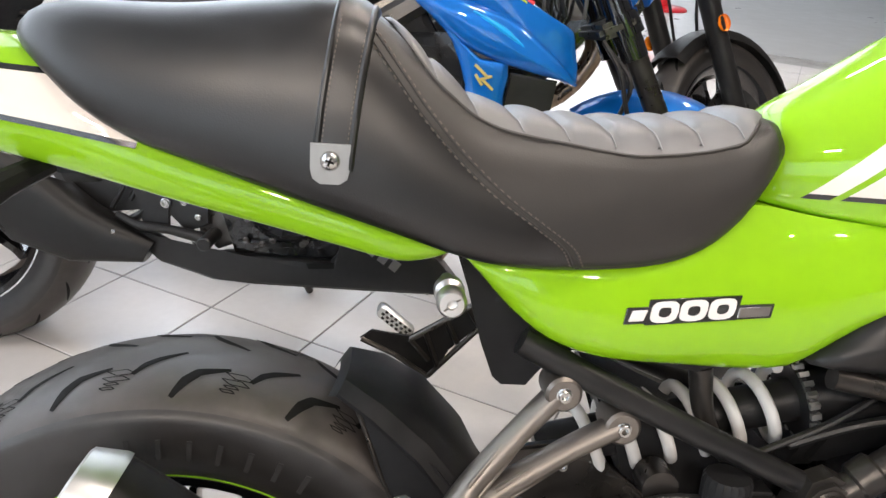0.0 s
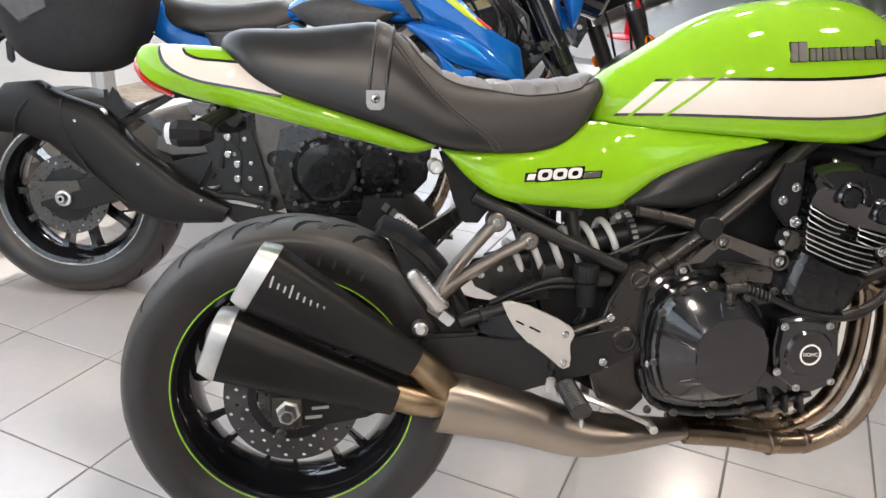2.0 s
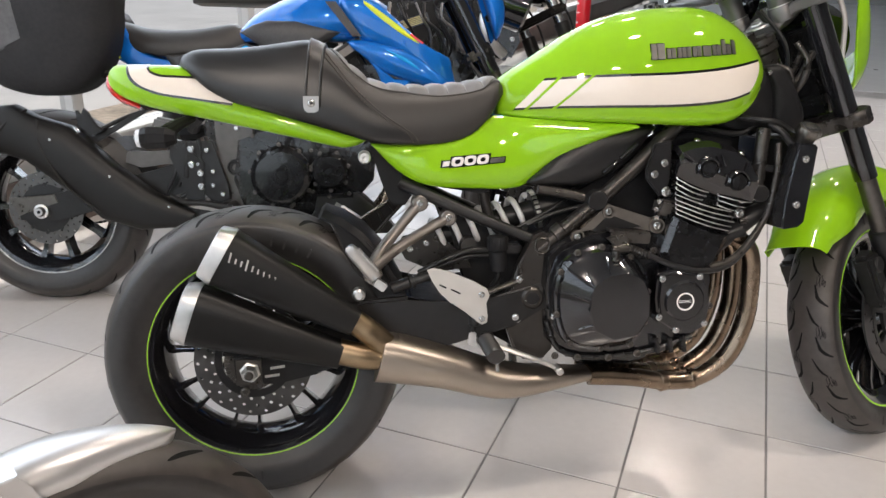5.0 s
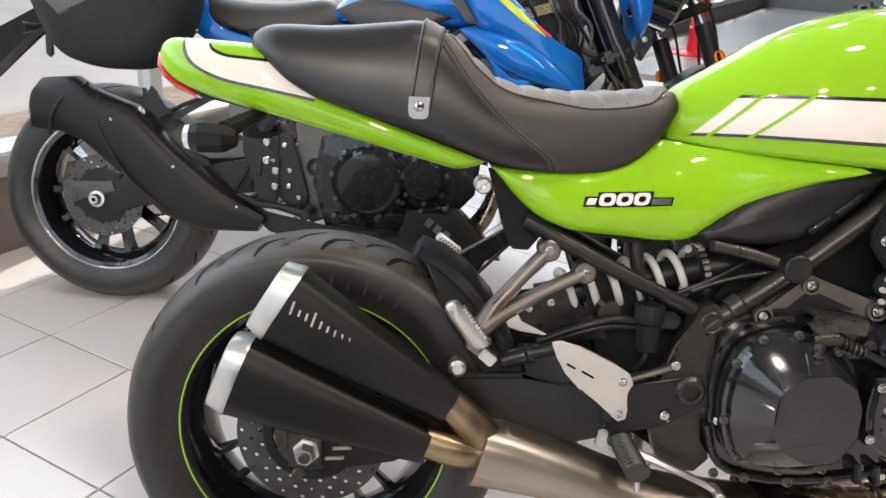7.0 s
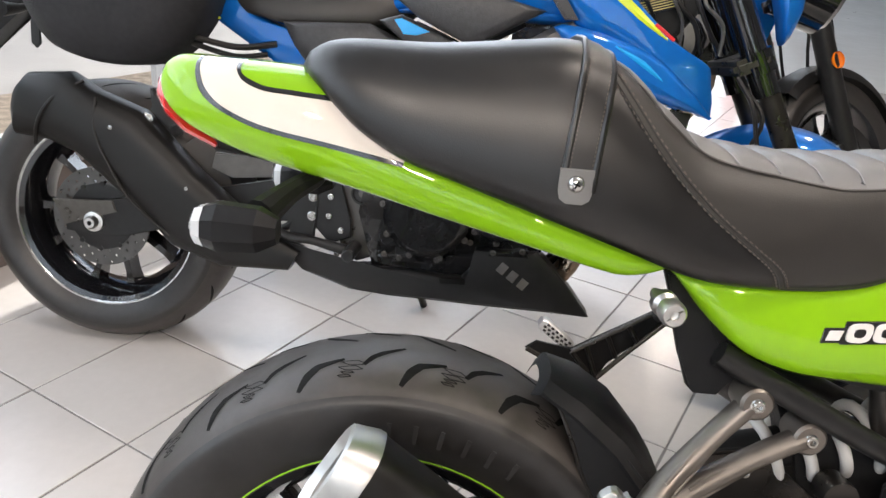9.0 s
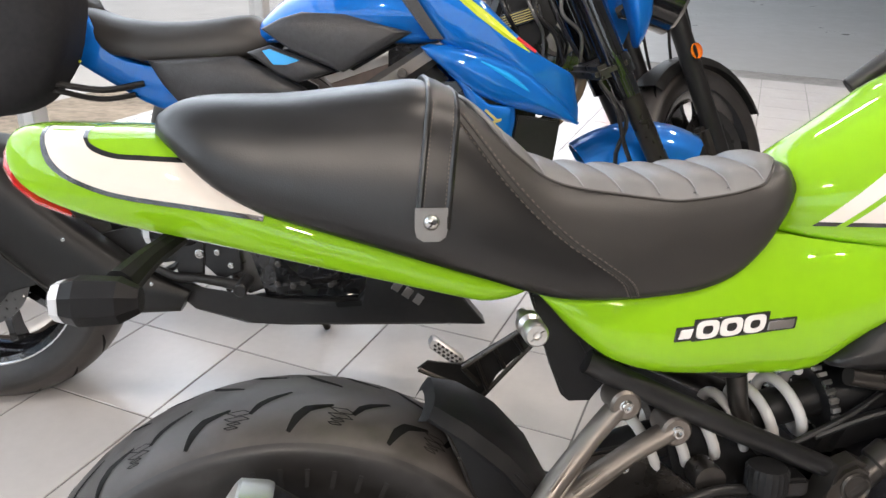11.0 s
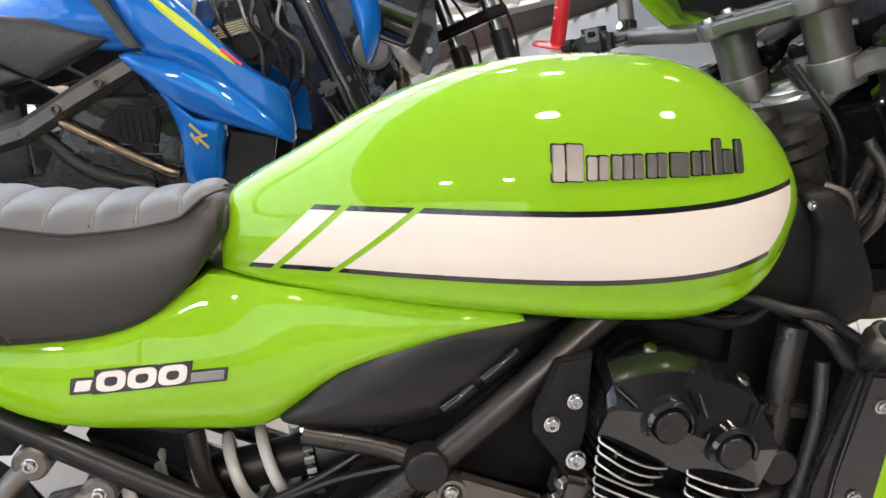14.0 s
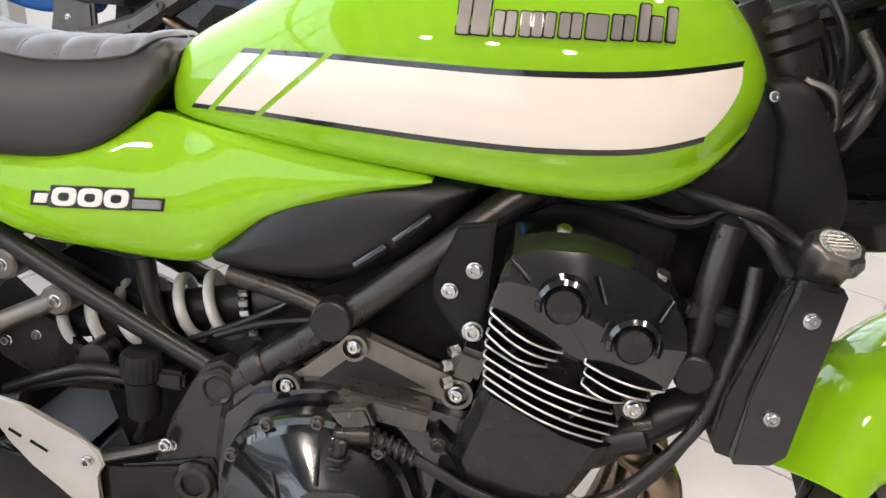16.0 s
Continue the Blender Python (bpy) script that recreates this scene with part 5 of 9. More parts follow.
box(bm, (0.010, 0.02, 0.02), pose(0.490, -0.125, 0.350), 0.003)
part("clevis", bm, ALU, green)
bm = bm_new()
rings = []
pa, pb = V((0.500, -0.125, 0.362)), V((0.507, -0.215, 0.352))
ax = (pb - pa).normalized()
n2 = V((1, 0, 0.1)).cross(ax).normalized()
n1 = ax.cross(n2).normalized()
for i in range(22):
    t = i / 21
    w = 0.0195 if i % 2 else 0.0165
    h = 0.0155 if i % 2 else 0.0130
    rings.append([pa + (pb - pa) * t + n1 * (w * math.cos(q)) + n2 * (h * math.sin(q)) for q in (2 * math.pi * j / 12 for j in range(12))])
loft(bm, rings)
peg = part("rider_footpeg", bm, RUBBER, green, "ribbed black rubber footpeg")
bm = bm_new()
cyl(bm, (0.510, -0.205, 0.342), (0.511, -0.207, 0.318), 0.0042, 10)
part("peg_feeler", bm, CHROME, peg)
bm = bm_new()
box(bm, (0.035, 0.03, 0.03), pose(0.500, -0.118, 0.362), 0.005)
part("peg_bracket", bm, MATTE, peg)

# ---- passenger peg hanger ----
for s in (-1,):
    bm = bm_new()
    tube(bm, [(0.366, s * 0.076, 0.655), (0.330, s * 0.082, 0.615), (0.282, s * 0.098, 0.560), (0.262, s * 0.112, 0.525)], [0.0145, 0.0140, 0.0155, 0.0195], 12, 4, flat=0.8)
    tube(bm, [(0.426, s * 0.078, 0.622), (0.372, s * 0.084, 0.594), (0.305, s * 0.098, 0.556), (0.266, s * 0.112, 0.530)], [0.0145, 0.0140, 0.0155, 0.0190], 12, 4, flat=0.8)
    for px, pz in ((0.366, 0.655), (0.426, 0.622)):
        cyl(bm, (px, s * 0.050, pz), (px, s * 0.090, pz), 0.0175, 22, ch=0.003)
    box(bm, (0.030, 0.030, 0.034), pose(0.262, s * 0.122, 0.512, 0, 35, 0), 0.004)
    hang = part("peg_hanger", bm, FORGED, green, "grey forged passenger peg hanger")
    bm = bm_new()
    for p, q in (((0.350, 0.073, 0.637), (0.287, 0.101, 0.565)), ((0.405, 0.075, 0.611), (0.312, 0.100, 0.561))):
        for o in (-0.0075, 0.0075):
            cyl(bm, (p[0] + o * 0.6, s * (p[1] + 0.005), p[2] - o * 0.6), (q[0] + o * 0.7, s * (q[1] + 0.008), q[2] - o * 0.7), 0.0024, 8)
    part("hanger_rib", bm, FORGED, hang)
    bm = bm_new()
    a, b = V((0.268, s * 0.132, 0.508)), V((0.212, s * 0.150, 0.580))
    d = (b - a).normalized()
    side_v = V((d.z, 0, -d.x))
    rings = []
    for t, w, h in ((0, 0.012, 0.010), (0.1, 0.014, 0.011), (0.8, 0.013, 0.010), (0.95, 0.011, 0.009), (1.0, 0.006, 0.006)):
        c = a + (b - a) * t
        rings.append([c + side_v * (w * q) + V((0, h * r, 0)) for q, r in ((-1, -0.7), (-0.7, -1), (0.7, -1), (1, -0.7), (1, 0.7), (0.7, 1), (-0.7, 1), (-1, 0.7))])
    loft(bm, rings)
    fp = part("passenger_footpeg", bm, ALU, green, "folded bare aluminium passenger footpeg")
    bm = bm_new()
    for i in range(10):
        c = a + (b - a) * (0.14 + 0.07 * i) + side_v * 0.0135
        box(bm, (0.005, 0.020, 0.0035), Matrix.Translation(c) @ pose(0, 0, 0, 0, math.degrees(math.atan2(d.x, d.z)), 0))
    tagged(part("peg_teeth", bm, ALU, fp), kind="stuff")
    bm = bm_new()
    box(bm, (0.026, 0.022, 0.018), pose(0.276, s * 0.142, 0.496, 0, 38, 0), 0.002)
    part("peg_clevis", bm, ALU, fp)
    bm = bm_new()
    lathe(bm, [(0, 0.018), (0.008, 0.018), (0.013, 0.014), (0.0145, 0.006), (0.0145, -0.004), (0.006, -0.006), (0.006, -0.03)], (0.231, s * 0.142, 0.478), (0, s, 0), 24)
    part("peg_knob", bm, ALU, fp)
# the left hanger, seen from its inner side: an open web with rims
LHO = [(0.168, 0.568), (0.184, 0.580), (0.236, 0.571), (0.300, 0.612), (0.360, 0.650), (0.372, 0.632), (0.316, 0.580), (0.288, 0.556), (0.276, 0.526), (0.264, 0.512), (0.246, 0.528), (0.215, 0.545)]
bm = bm_new()
plate(bm, LHO, 0.243, 0.249, 0.0015)
lh = part("peg_hanger", bm, MATTE, green, "black webbed passenger peg hanger")
for a, b in (((0.236, 0.569), (0.360, 0.648)), ((0.262, 0.516), (0.318, 0.578)), ((0.318, 0.578), (0.370, 0.632)), ((0.215, 0.547), (0.262, 0.516)), ((0.170, 0.568), (0.215, 0.547)), ((0.256, 0.580), (0.276, 0.530)), ((0.284, 0.598), (0.300, 0.566)), ((0.312, 0.616), (0.328, 0.592)), ((0.236, 0.569), (0.262, 0.540))):
    bm = bm_new()
    cyl(bm, (a[0], 0.240, a[1]), (b[0], 0.240, b[1]), 0.0038, 8)
    part("web_rib", bm, SATIN, lh)
bm = bm_new()
tube(bm, [(0.350, 0.240, 0.640), (0.400, 0.180, 0.670), (0.430, 0.100, 0.690)], [0.014, 0.014, 0.016], 10, 4)
part("hanger_arm", bm, MATTE, lh)
bm = bm_new()
a, b = V((0.238, 0.272, 0.566)), V((0.192, 0.288, 0.596))
d = (b - a).normalized()
side_v = V((d.z, 0, -d.x))
rings = []
for t, w in ((0, 0.008), (0.06, 0.010), (0.92, 0.010), (1.0, 0.006)):
    c = a + (b - a) * t
    rings.append([c + side_v * (w * q) + V((0, r * 0.012, 0)) for q, r in ((-0.7, -1), (0.7, -1), (1, -0.6), (1, 0.6), (0.7, 1), (-0.7, 1), (-1, 0.6), (-1, -0.6))])
loft(bm, rings)
lfp = part("passenger_footpeg", bm, ALU, lh, "bare aluminium footpeg with a knurled tread")
bm = bm_new()
for i in range(6):
    for q in (-0.6, 0.0, 0.6):
        c = a + (b - a) * (0.12 + 0.14 * i + (0.05 if q == 0 else 0)) + side_v * (0.009 * q) + V((0, -0.0125, 0))
        box(bm, (0.0042, 0.003, 0.0034), Matrix.Translation(c) @ pose(0, 0, 0, 0, 33, 0))
tagged(part("peg_knurl", bm, SATIN, lfp), kind="stuff")
bolts(green, [(0.366, -0.0905, 0.655), (0.426, -0.0905, 0.622)], 0.0092)
bm = bm_new()
lathe(bm, [(0.0045, -0.020), (0.010, -0.020), (0.0125, -0.016), (0.0125, -0.004), (0.009, 0.0), (0.009, 0.006), (0.013, 0.010), (0.013, 0.022), (0.006, 0.026), (0.006, 0.05)], (0.2515, -0.122, 0.757), (0, 1, 0), 26)
lathe(bm, [(0, -0.014), (0.0045, -0.016), (0.0045, -0.020)], (0.2515, -0.122, 0.757), (0, 1, 0), 12)
part("bobbin", bm, ALU, green, "bare metal stand bobbin")
bm = bm_new()
plate(bm, [(0.262, 0.775), (0.274, 0.742), (0.281, 0.717), (0.290, 0.689), (0.303, 0.656), (0.312, 0.648), (0.336, 0.648), (0.356, 0.680), (0.390, 0.690), (0.390, 0.770), (0.300, 0.785)], -0.058, -0.046, 0.003)
part("subframe_plate", bm, PLASTIC, green)

# ---- engine ----
CASE = [(0.628, 0.545), (0.66, 0.575), (0.72, 0.592), (0.80, 0.60), (0.87, 0.585), (0.90, 0.56), (0.995, 0.52), (1.005, 0.47), (0.99, 0.40), (0.965, 0.34), (0.90, 0.31), (0.80, 0.30), (0.68, 0.31), (0.63, 0.36), (0.620, 0.46)]
bm = bm_new()
plate(bm, CASE, -0.128, 0.128, 0.010, 2)
case = part("crankcase", bm, GLOSS, green, "gloss black engine crankcase")
cc = V((0.745, 0, 0.452))
OUT = [(0.652, 0.520), (0.675, 0.548), (0.727, 0.567), (0.772, 0.563), (0.812, 0.542), (0.838, 0.512), (0.853, 0.457), (0.845, 0.385), (0.808, 0.338), (0.735, 0.334), (0.672, 0.352), (0.648, 0.395), (0.640, 0.460)]
FACE = [(0.712, 0.482), (0.745, 0.510), (0.792, 0.516), (0.826, 0.496), (0.840, 0.462), (0.840, 0.415), (0.815, 0.374), (0.765, 0.366), (0.722, 0.388), (0.708, 0.430)]
o = curve([V((x, 0, z)) for x, z in OUT], 5, True)
f = curve([V((x, 0, z)) for x, z in FACE], 2, True)


def polar(loop, c, m=60):
    """Samples a loop at even angles about c."""
    res = []
    for i in range(m):
        a = 2 * math.pi * i / m
        best, d = None, 9
        for p, q in zip(loop, loop[1:] + loop[:1]):
            e = V((math.cos(a), 0, math.sin(a)))
            u, w = q - p, p - c
            den = e.x * u.z - e.z * u.x
            if abs(den) < 1e-12:
                continue
            t = (w.x * u.z - w.z * u.x) / den
            k = (w.x * e.z - w.z * e.x) / den
            if t > 0 and -1e-6 <= k <= 1 + 1e-6:
                best = c + e * t
        res.append(best or loop[0])
    return res


fc = V((0.772, 0, 0.442))
ro, rf = polar(o, cc), polar([V((x, 0, z)) for x, z in FACE], fc)


def at_y(ring, y, sc=1.0, c=None):
    c = c or V((0, 0, 0))
    return [V((c.x + (p.x - c.x) * sc, y, c.z + (p.z - c.z) * sc)) for p in ring]


bm = bm_new()
loft(bm, [at_y(ro, -0.135), at_y(ro, -0.152), at_y(ro, -0.156, 0.985, cc), at_y(ro, -0.158, 0.93, cc), at_y(ro, -0.166, 0.885, cc), at_y(rf, -0.190, 1.0, fc), at_y(rf, -0.1925, 0.96, fc), at_y(rf, -0.1925, 0.5, fc), at_y(rf, -0.1925, 0.05, fc)])
cl = part("clutch_cover", bm, GLOSS, case, "gloss black faceted clutch cover", 22)
for x, z in ((0.655, 0.512), (0.690, 0.552), (0.742, 0.562), (0.805, 0.540), (0.846, 0.462), (0.842, 0.395), (0.812, 0.346), (0.745, 0.340), (0.678, 0.357), (0.648, 0.42)):
    shared("bolt", BOLT_D, cl, Matrix.LocRotScale((x, -0.158, z), None, (0.0062,) * 3))
for p, q in (((0.700, 0.528), (0.716, 0.488)), ((0.748, 0.548), (0.752, 0.513)), ((0.668, 0.470), (0.706, 0.455)), ((0.680, 0.385), (0.716, 0.402))):
    bm = bm_new()
    tube(bm, [(p[0], -0.166, p[1]), ((p[0] + q[0]) / 2, -0.181, (p[1] + q[1]) / 2), (q[0], -0.1905, q[1])], 0.0022, 6, 3)
    part("cover_rib", bm, GLOSS, cl)
bm = bm_new()
IGN = [(0.862, 0.505), (0.900, 0.512), (0.951, 0.506), (0.975, 0.478), (0.980, 0.430), (0.974, 0.384), (0.940, 0.368), (0.900, 0.372), (0.866, 0.396), (0.858, 0.45)]
plate(bm, IGN, -0.135, -0.178, 0.008, 3)
lathe(bm, [(0.0, -0.1835), (0.040, -0.1835), (0.046, -0.176)], (0.920, 0, 0.444), (0, 1, 0), 36)
ign = part("ignition_cover", bm, GLOSS, case, "gloss black ignition cover with round badge")
bm = bm_new()
lathe(bm, [(0.0165, -0.1850), (0.0195, -0.1850), (0.0195, -0.1825), (0.0165, -0.1825)], (0.920, 0, 0.444), (0, 1, 0), 36, closed=True)
part("round_badge", bm, WHITE_E, ign)
mark = bpy.data.curves.new("badge_word", "FONT")
mark.body, mark.size, mark.align_x, mark.align_y, mark.extrude = "DOHC", 0.0092, "CENTER", "CENTER", 0.0003
mark_ob = new("badge_lettering", mark)
mark_ob.parent, mark_ob.matrix_basis = ign, pose(0.920, -0.1840, 0.444, 90, 0, 0)
mark.materials.append(WHITE_E)
for x, z in ((0.870, 0.494), (0.952, 0.496), (0.968, 0.392), (0.905, 0.380), (0.866, 0.41)):
    shared("bolt", BOLT, ign, Matrix.LocRotScale((x, -0.179, z), None, (0.0058,) * 3))
# case joint, ribs and bolts round the clutch cover
bm = bm_new()
tube(bm, [(0.632, -0.132, 0.400), (0.660, -0.134, 0.335), (0.740, -0.134, 0.312), (0.860, -0.134, 0.322), (0.960, -0.134, 0.350)], 0.007, 8, 4)
tube(bm, [(0.856, -0.134, 0.560), (0.900, -0.134, 0.530), (0.990, -0.134, 0.512)], 0.008, 8, 4)
part("case_joint", bm, GLOSS2, case)
for x, z in ((0.650, 0.322), (0.700, 0.316), (0.770, 0.312), (0.835, 0.318), (0.880, 0.345), (0.995, 0.420), (0.990, 0.500), (0.862, 0.548)):
    shared("bolt", BOLT_D, case, Matrix.LocRotScale((x, -0.142, z), None, (0.0065,) * 3))
for x in (0.870, 0.900, 0.930):
    bm = bm_new()
    plate(bm, [(x, 0.352), (x + 0.010, 0.352), (x + 0.016, 0.318), (x + 0.006, 0.318)], -0.150, -0.126, 0.002)
    part("case_rib", bm, GLOSS2, case)
bm = bm_new()
box(bm, (0.092, 0.040, 0.006), pose(0.806, -0.128, 0.590, 0, 6, 0), 0.002)
box(bm, (0.088, 0.005, 0.022), pose(0.806, -0.150, 0.580, 0, 6, 0), 0.002)
part("breather_plate", bm, FRAMEALU, case)
bm = bm_new()
tube(bm, [(0.775, -0.158, 0.566), (0.810, -0.162, 0.556), (0.850, -0.164, 0.540), (0.900, -0.166, 0.518), (0.960, -0.166, 0.506), (1.020, -0.162, 0.514), (1.072, -0.156, 0.560), (1.102, -0.150, 0.611), (1.118, -0.148, 0.66)], 0.0062, 10, 5)
part("coolant_hose", bm, MATTE, green)
bm = bm_new()
coil(bm, (0.785, -0.159, 0.564), (0.845, -0.164, 0.542), 0.0075, 0.0026, 8, 6)
part("hose_spring", bm, SATIN, green)
bm = bm_new()
cyl(bm, (0.762, -0.160, 0.556), (0.800, -0.162, 0.562), 0.011, 12, ch=0.002)
cyl(bm, (0.770, -0.168, 0.556), (0.766, -0.172, 0.520), 0.0085, 12, ch=0.002)
coil(bm, (0.770, -0.170, 0.545), (0.766, -0.174, 0.508), 0.0105, 0.0022, 4, 6)
part("clutch_release", bm, SATIN, case)
bm = bm_new()
plate(bm, [(0.752, 0.582), (0.790, 0.590), (0.800, 0.572), (0.772, 0.560)], -0.166, -0.150, 0.003)
part("release_bracket", bm, FRAMEALU, case)

# cylinder block, tilted forward
bm = bm_new()
plate(bm, [(0.902, 0.700), (1.062, 0.655), (1.030, 0.585), (0.985, 0.505), (0.880, 0.505), (0.880, 0.545), (0.903, 0.610)], -0.132, 0.132, 0.008, 2)
block = part("cylinder_block", bm, GLOSS2, green, "black finned cylinder block")
bm = bm_new()
low = [(0.874, 0.545), (0.900, 0.490), (0.960, 0.490), (1.000, 0.520), (1.030, 0.580), (0.990, 0.588), (0.900, 0.622)]
loft(bm, [[V((x, y, z)) for x, z in low] for y in (-0.120, -0.146)] + [[V((0.945 + (x - 0.945) * 0.80, -0.156, 0.555 + (z - 0.555) * 0.92)) for x, z in low]])
part("cylinder_barrel", bm, GLOSS2, block, "smooth black cylinder barrel", 20)
# each fin: left end, right end, sag of its middle
FINS = [((0.898, 0.7035), (0.968, 0.6735), 0.004), ((0.898, 0.6930), (0.964, 0.6650), 0.004), ((0.897, 0.6820), (0.956, 0.6575), 0.004),
        ((0.897, 0.6710), (1.021, 0.6310), 0.004), ((0.897, 0.6600), (1.022, 0.6200), 0.004), ((0.898, 0.6500), (1.029, 0.6080), 0.004),
        ((0.899, 0.6400), (1.023, 0.5980), 0.004), ((0.900, 0.6300), (1.018, 0.5900), 0.004),
        ((0.990, 0.6665), (1.065, 0.6490), 0.002), ((0.991, 0.6565), (1.053, 0.6385), 0.002), ((0.990, 0.6460), (1.030, 0.6330), 0.002)]
for (xa, za), (xb, zb), sag in FINS:
    line = [V((xa + (xb - xa) * t, 0, za + (zb - za) * t - sag * math.sin(math.pi * t))) for t in [i / 8 for i in range(9)]]
    dep = [0.150 + 0.020 * math.sin(math.pi * min(1, 0.12 + t * 0.76)) ** 0.6 for t in [i / 8 for i in range(9)]]
    bm = bm_new()
    loft(bm, [[V((p.x, 0.13, p.z + 0.0013)), V((p.x, -d, p.z + 0.0013)), V((p.x, -d, p.z - 0.0013)), V((p.x, 0.13, p.z - 0.0013))] for p, d in zip(line, dep)])
    fin = part("fin", bm, GLOSS2, block)
    bm = bm_new()
    ends = [V((line[0].x + 0.0015, -dep[0] + 0.004, line[0].z + 0.0045))] + [V((p.x, -d, p.z)) for p, d in zip(line, dep)] + [V((line[-1].x - 0.001, -dep[-1] + 0.004, line[-1].z + 0.001))]
    tube(bm, ends, 0.0012, 8, 2)
    part("fin_edge", bm, ALU, fin, "machined silver fin edge")
# small webs between the fins
for x, z in ((0.922, 0.668), (0.926, 0.645), (0.916, 0.690), (1.000, 0.640), (0.992, 0.620), (0.985, 0.612)):
    bm = bm_new()
    box(bm, (0.004, 0.010, 0.009), pose(x, -0.160, z, 0, 40, 0), 0.001, 1)
    part("fin_web", bm, GLOSS2, block)
# cam cover: side wall, shoulder ridge and sloping top in flat facets
LOW = [(0.895, 0.704), (0.902, 0.706), (0.940, 0.686), (0.990, 0.666), (1.030, 0.656), (1.068, 0.650), (1.079, 0.690)]
TOPL = [(0.902, 0.738), (0.911, 0.741), (0.935, 0.738), (0.995, 0.711), (1.022, 0.702), (1.050, 0.696), (1.077, 0.697)]
UPL = [(0.905, 0.746), (0.911, 0.757), (0.942, 0.766), (0.977, 0.768), (1.029, 0.755), (1.058, 0.738), (1.076, 0.709)]
bm = bm_new()
loft(bm, [[V((x, -0.118, z - 0.008)) for x, z in LOW], [V((x, -0.158, z)) for x, z in LOW], [V((x, -0.166, z - 0.004)) for x, z in TOPL], [V((x, -0.163, z)) for x, z in TOPL], [V((x, -0.150, z)) for x, z in UPL], [V((x, -0.128, z + 0.012)) for x, z in UPL], [V((x, 0.140, z + 0.016)) for x, z in UPL], [V((x, 0.140, z)) for x, z in LOW]], caps=False, cyclic=False)
hd = part("cylinder_head", bm, GLOSS, green, "gloss black faceted cam cover", 16)
bm = bm_new()
plate(bm, [(0.900, 0.704), (0.904, 0.742), (0.945, 0.762), (0.980, 0.764), (1.028, 0.750), (1.056, 0.734), (1.074, 0.705), (1.074, 0.660), (1.030, 0.658), (0.940, 0.688)], -0.150, 0.139, 0.004)
part("head_core", bm, GLOSS2, hd)
for x, z in ((0.962, 0.728), (1.029, 0.700)):
    bm = bm_new()
    lathe(bm, [(0, -0.176), (0.0150, -0.176), (0.0175, -0.173), (0.0185, -0.150)], (x, 0, z - 0.006), (0, 1, 0), 36)
    part("cam_plug", bm, GLOSS2, hd)
    bm = bm_new()
    prof = []
    for i in range(15):
        a = radians(-20 + 220 * i / 14)
        c, sn = math.cos(a), math.sin(a)
        prof.append([V((x + r * c, y, z - 0.006 + r * sn)) for r, y in ((0.0195, -0.150), (0.0195, -0.174), (0.0215, -0.176), (0.0255, -0.172), (0.0275, -0.150))])
    loft(bm, prof, caps=False, cyclic=False)
    part("cam_arch", bm, GLOSS, hd, "", 30)
for pts in ([(0.911, -0.162, 0.757), (0.930, -0.166, 0.741)], [(0.990, -0.164, 0.752), (1.000, -0.166, 0.728)], [(1.004, -0.166, 0.712), (1.000, -0.162, 0.690)], [(1.050, -0.163, 0.716), (1.060, -0.158, 0.736)]):
    bm = bm_new()
    tube(bm, pts, 0.0020, 8, 3)
    part("cover_rib", bm, GLOSS, hd)
bolts(green, [(1.041, -0.160, 0.627)], 0.0115)
bm = bm_new()
cyl(bm, (1.041, -0.158, 0.627), (1.041, -0.120, 0.627), 0.0125, 18)
cyl(bm, (1.046, -0.150, 0.607), (1.062, -0.152, 0.612), 0.008, 12)
part("sensor_boss", bm, SATIN, green)
for hx, hy, hz in ((0.957, -0.120, 0.780), (1.050, -0.132, 0.752)):
    bm = bm_new()
    lathe(bm, [(0, 0.003), (0.006, 0.003), (0.0085, 0.001), (0.009, -0.006)], (hx, hy, hz), (0.2, -0.35, 0.9), 18)
    part("cover_bolt", bm, CHROME, hd)
bm = bm_new()
cyl(bm, (1.000, -0.12, 0.560), (1.066, -0.130, 0.590), 0.021, 16, ch=0.003)
part("water_pipe", bm, MATTE, green)
# ---- engine mount bracket ----
bm = bm_new()
MT = [(0.686, 0.586), (0.690, 0.570), (0.706, 0.566), (0.720, 0.570), (0.860, 0.585), (0.874, 0.582), (0.888, 0.592), (0.888, 0.606), (0.876, 0.615), (0.862, 0.612), (0.778, 0.640), (0.766, 0.648), (0.753, 0.640), (0.712, 0.594)]
plate(bm, MT, -0.118, -0.100, 0.003, 2)
mt = part("engine_mount", bm, FORGED, green, "grey triangular engine mount bracket")
bm = bm_new()
plate(bm, [(0.730, 0.589), (0.842, 0.597), (0.768, 0.626)], -0.1192, -0.117, 0.0)
part("mount_recess", bm, MATTE, mt)
for x, z, r in ((0.699, 0.580, 0.0145), (0.766, 0.633, 0.0145), (0.874, 0.599, 0.0165)):
    bm = bm_new()
    lathe(bm, [(r * 0.75, -0.127), (r, -0.127), (r, -0.10)], (x, 0, z), (0, 1, 0), 24)
    part("mount_boss", bm, FORGED, mt)
bolts(green, [(0.699, -0.125, 0.580), (0.766, -0.125, 0.633)], 0.0085)
bolts(green, [(0.874, -0.127, 0.599)], 0.0105)
bm = bm_new()
plate(bm, [(0.858, 0.775), (0.893, 0.782), (0.893, 0.705), (0.886, 0.668), (0.872, 0.664), (0.842, 0.700), (0.840, 0.720)], -0.138, -0.125, 0.003)
part("mount_plate", bm, PLASTIC, green)
bolts(green, [(0.878, -0.142, 0.735), (0.857, -0.142, 0.712)], 0.0098)
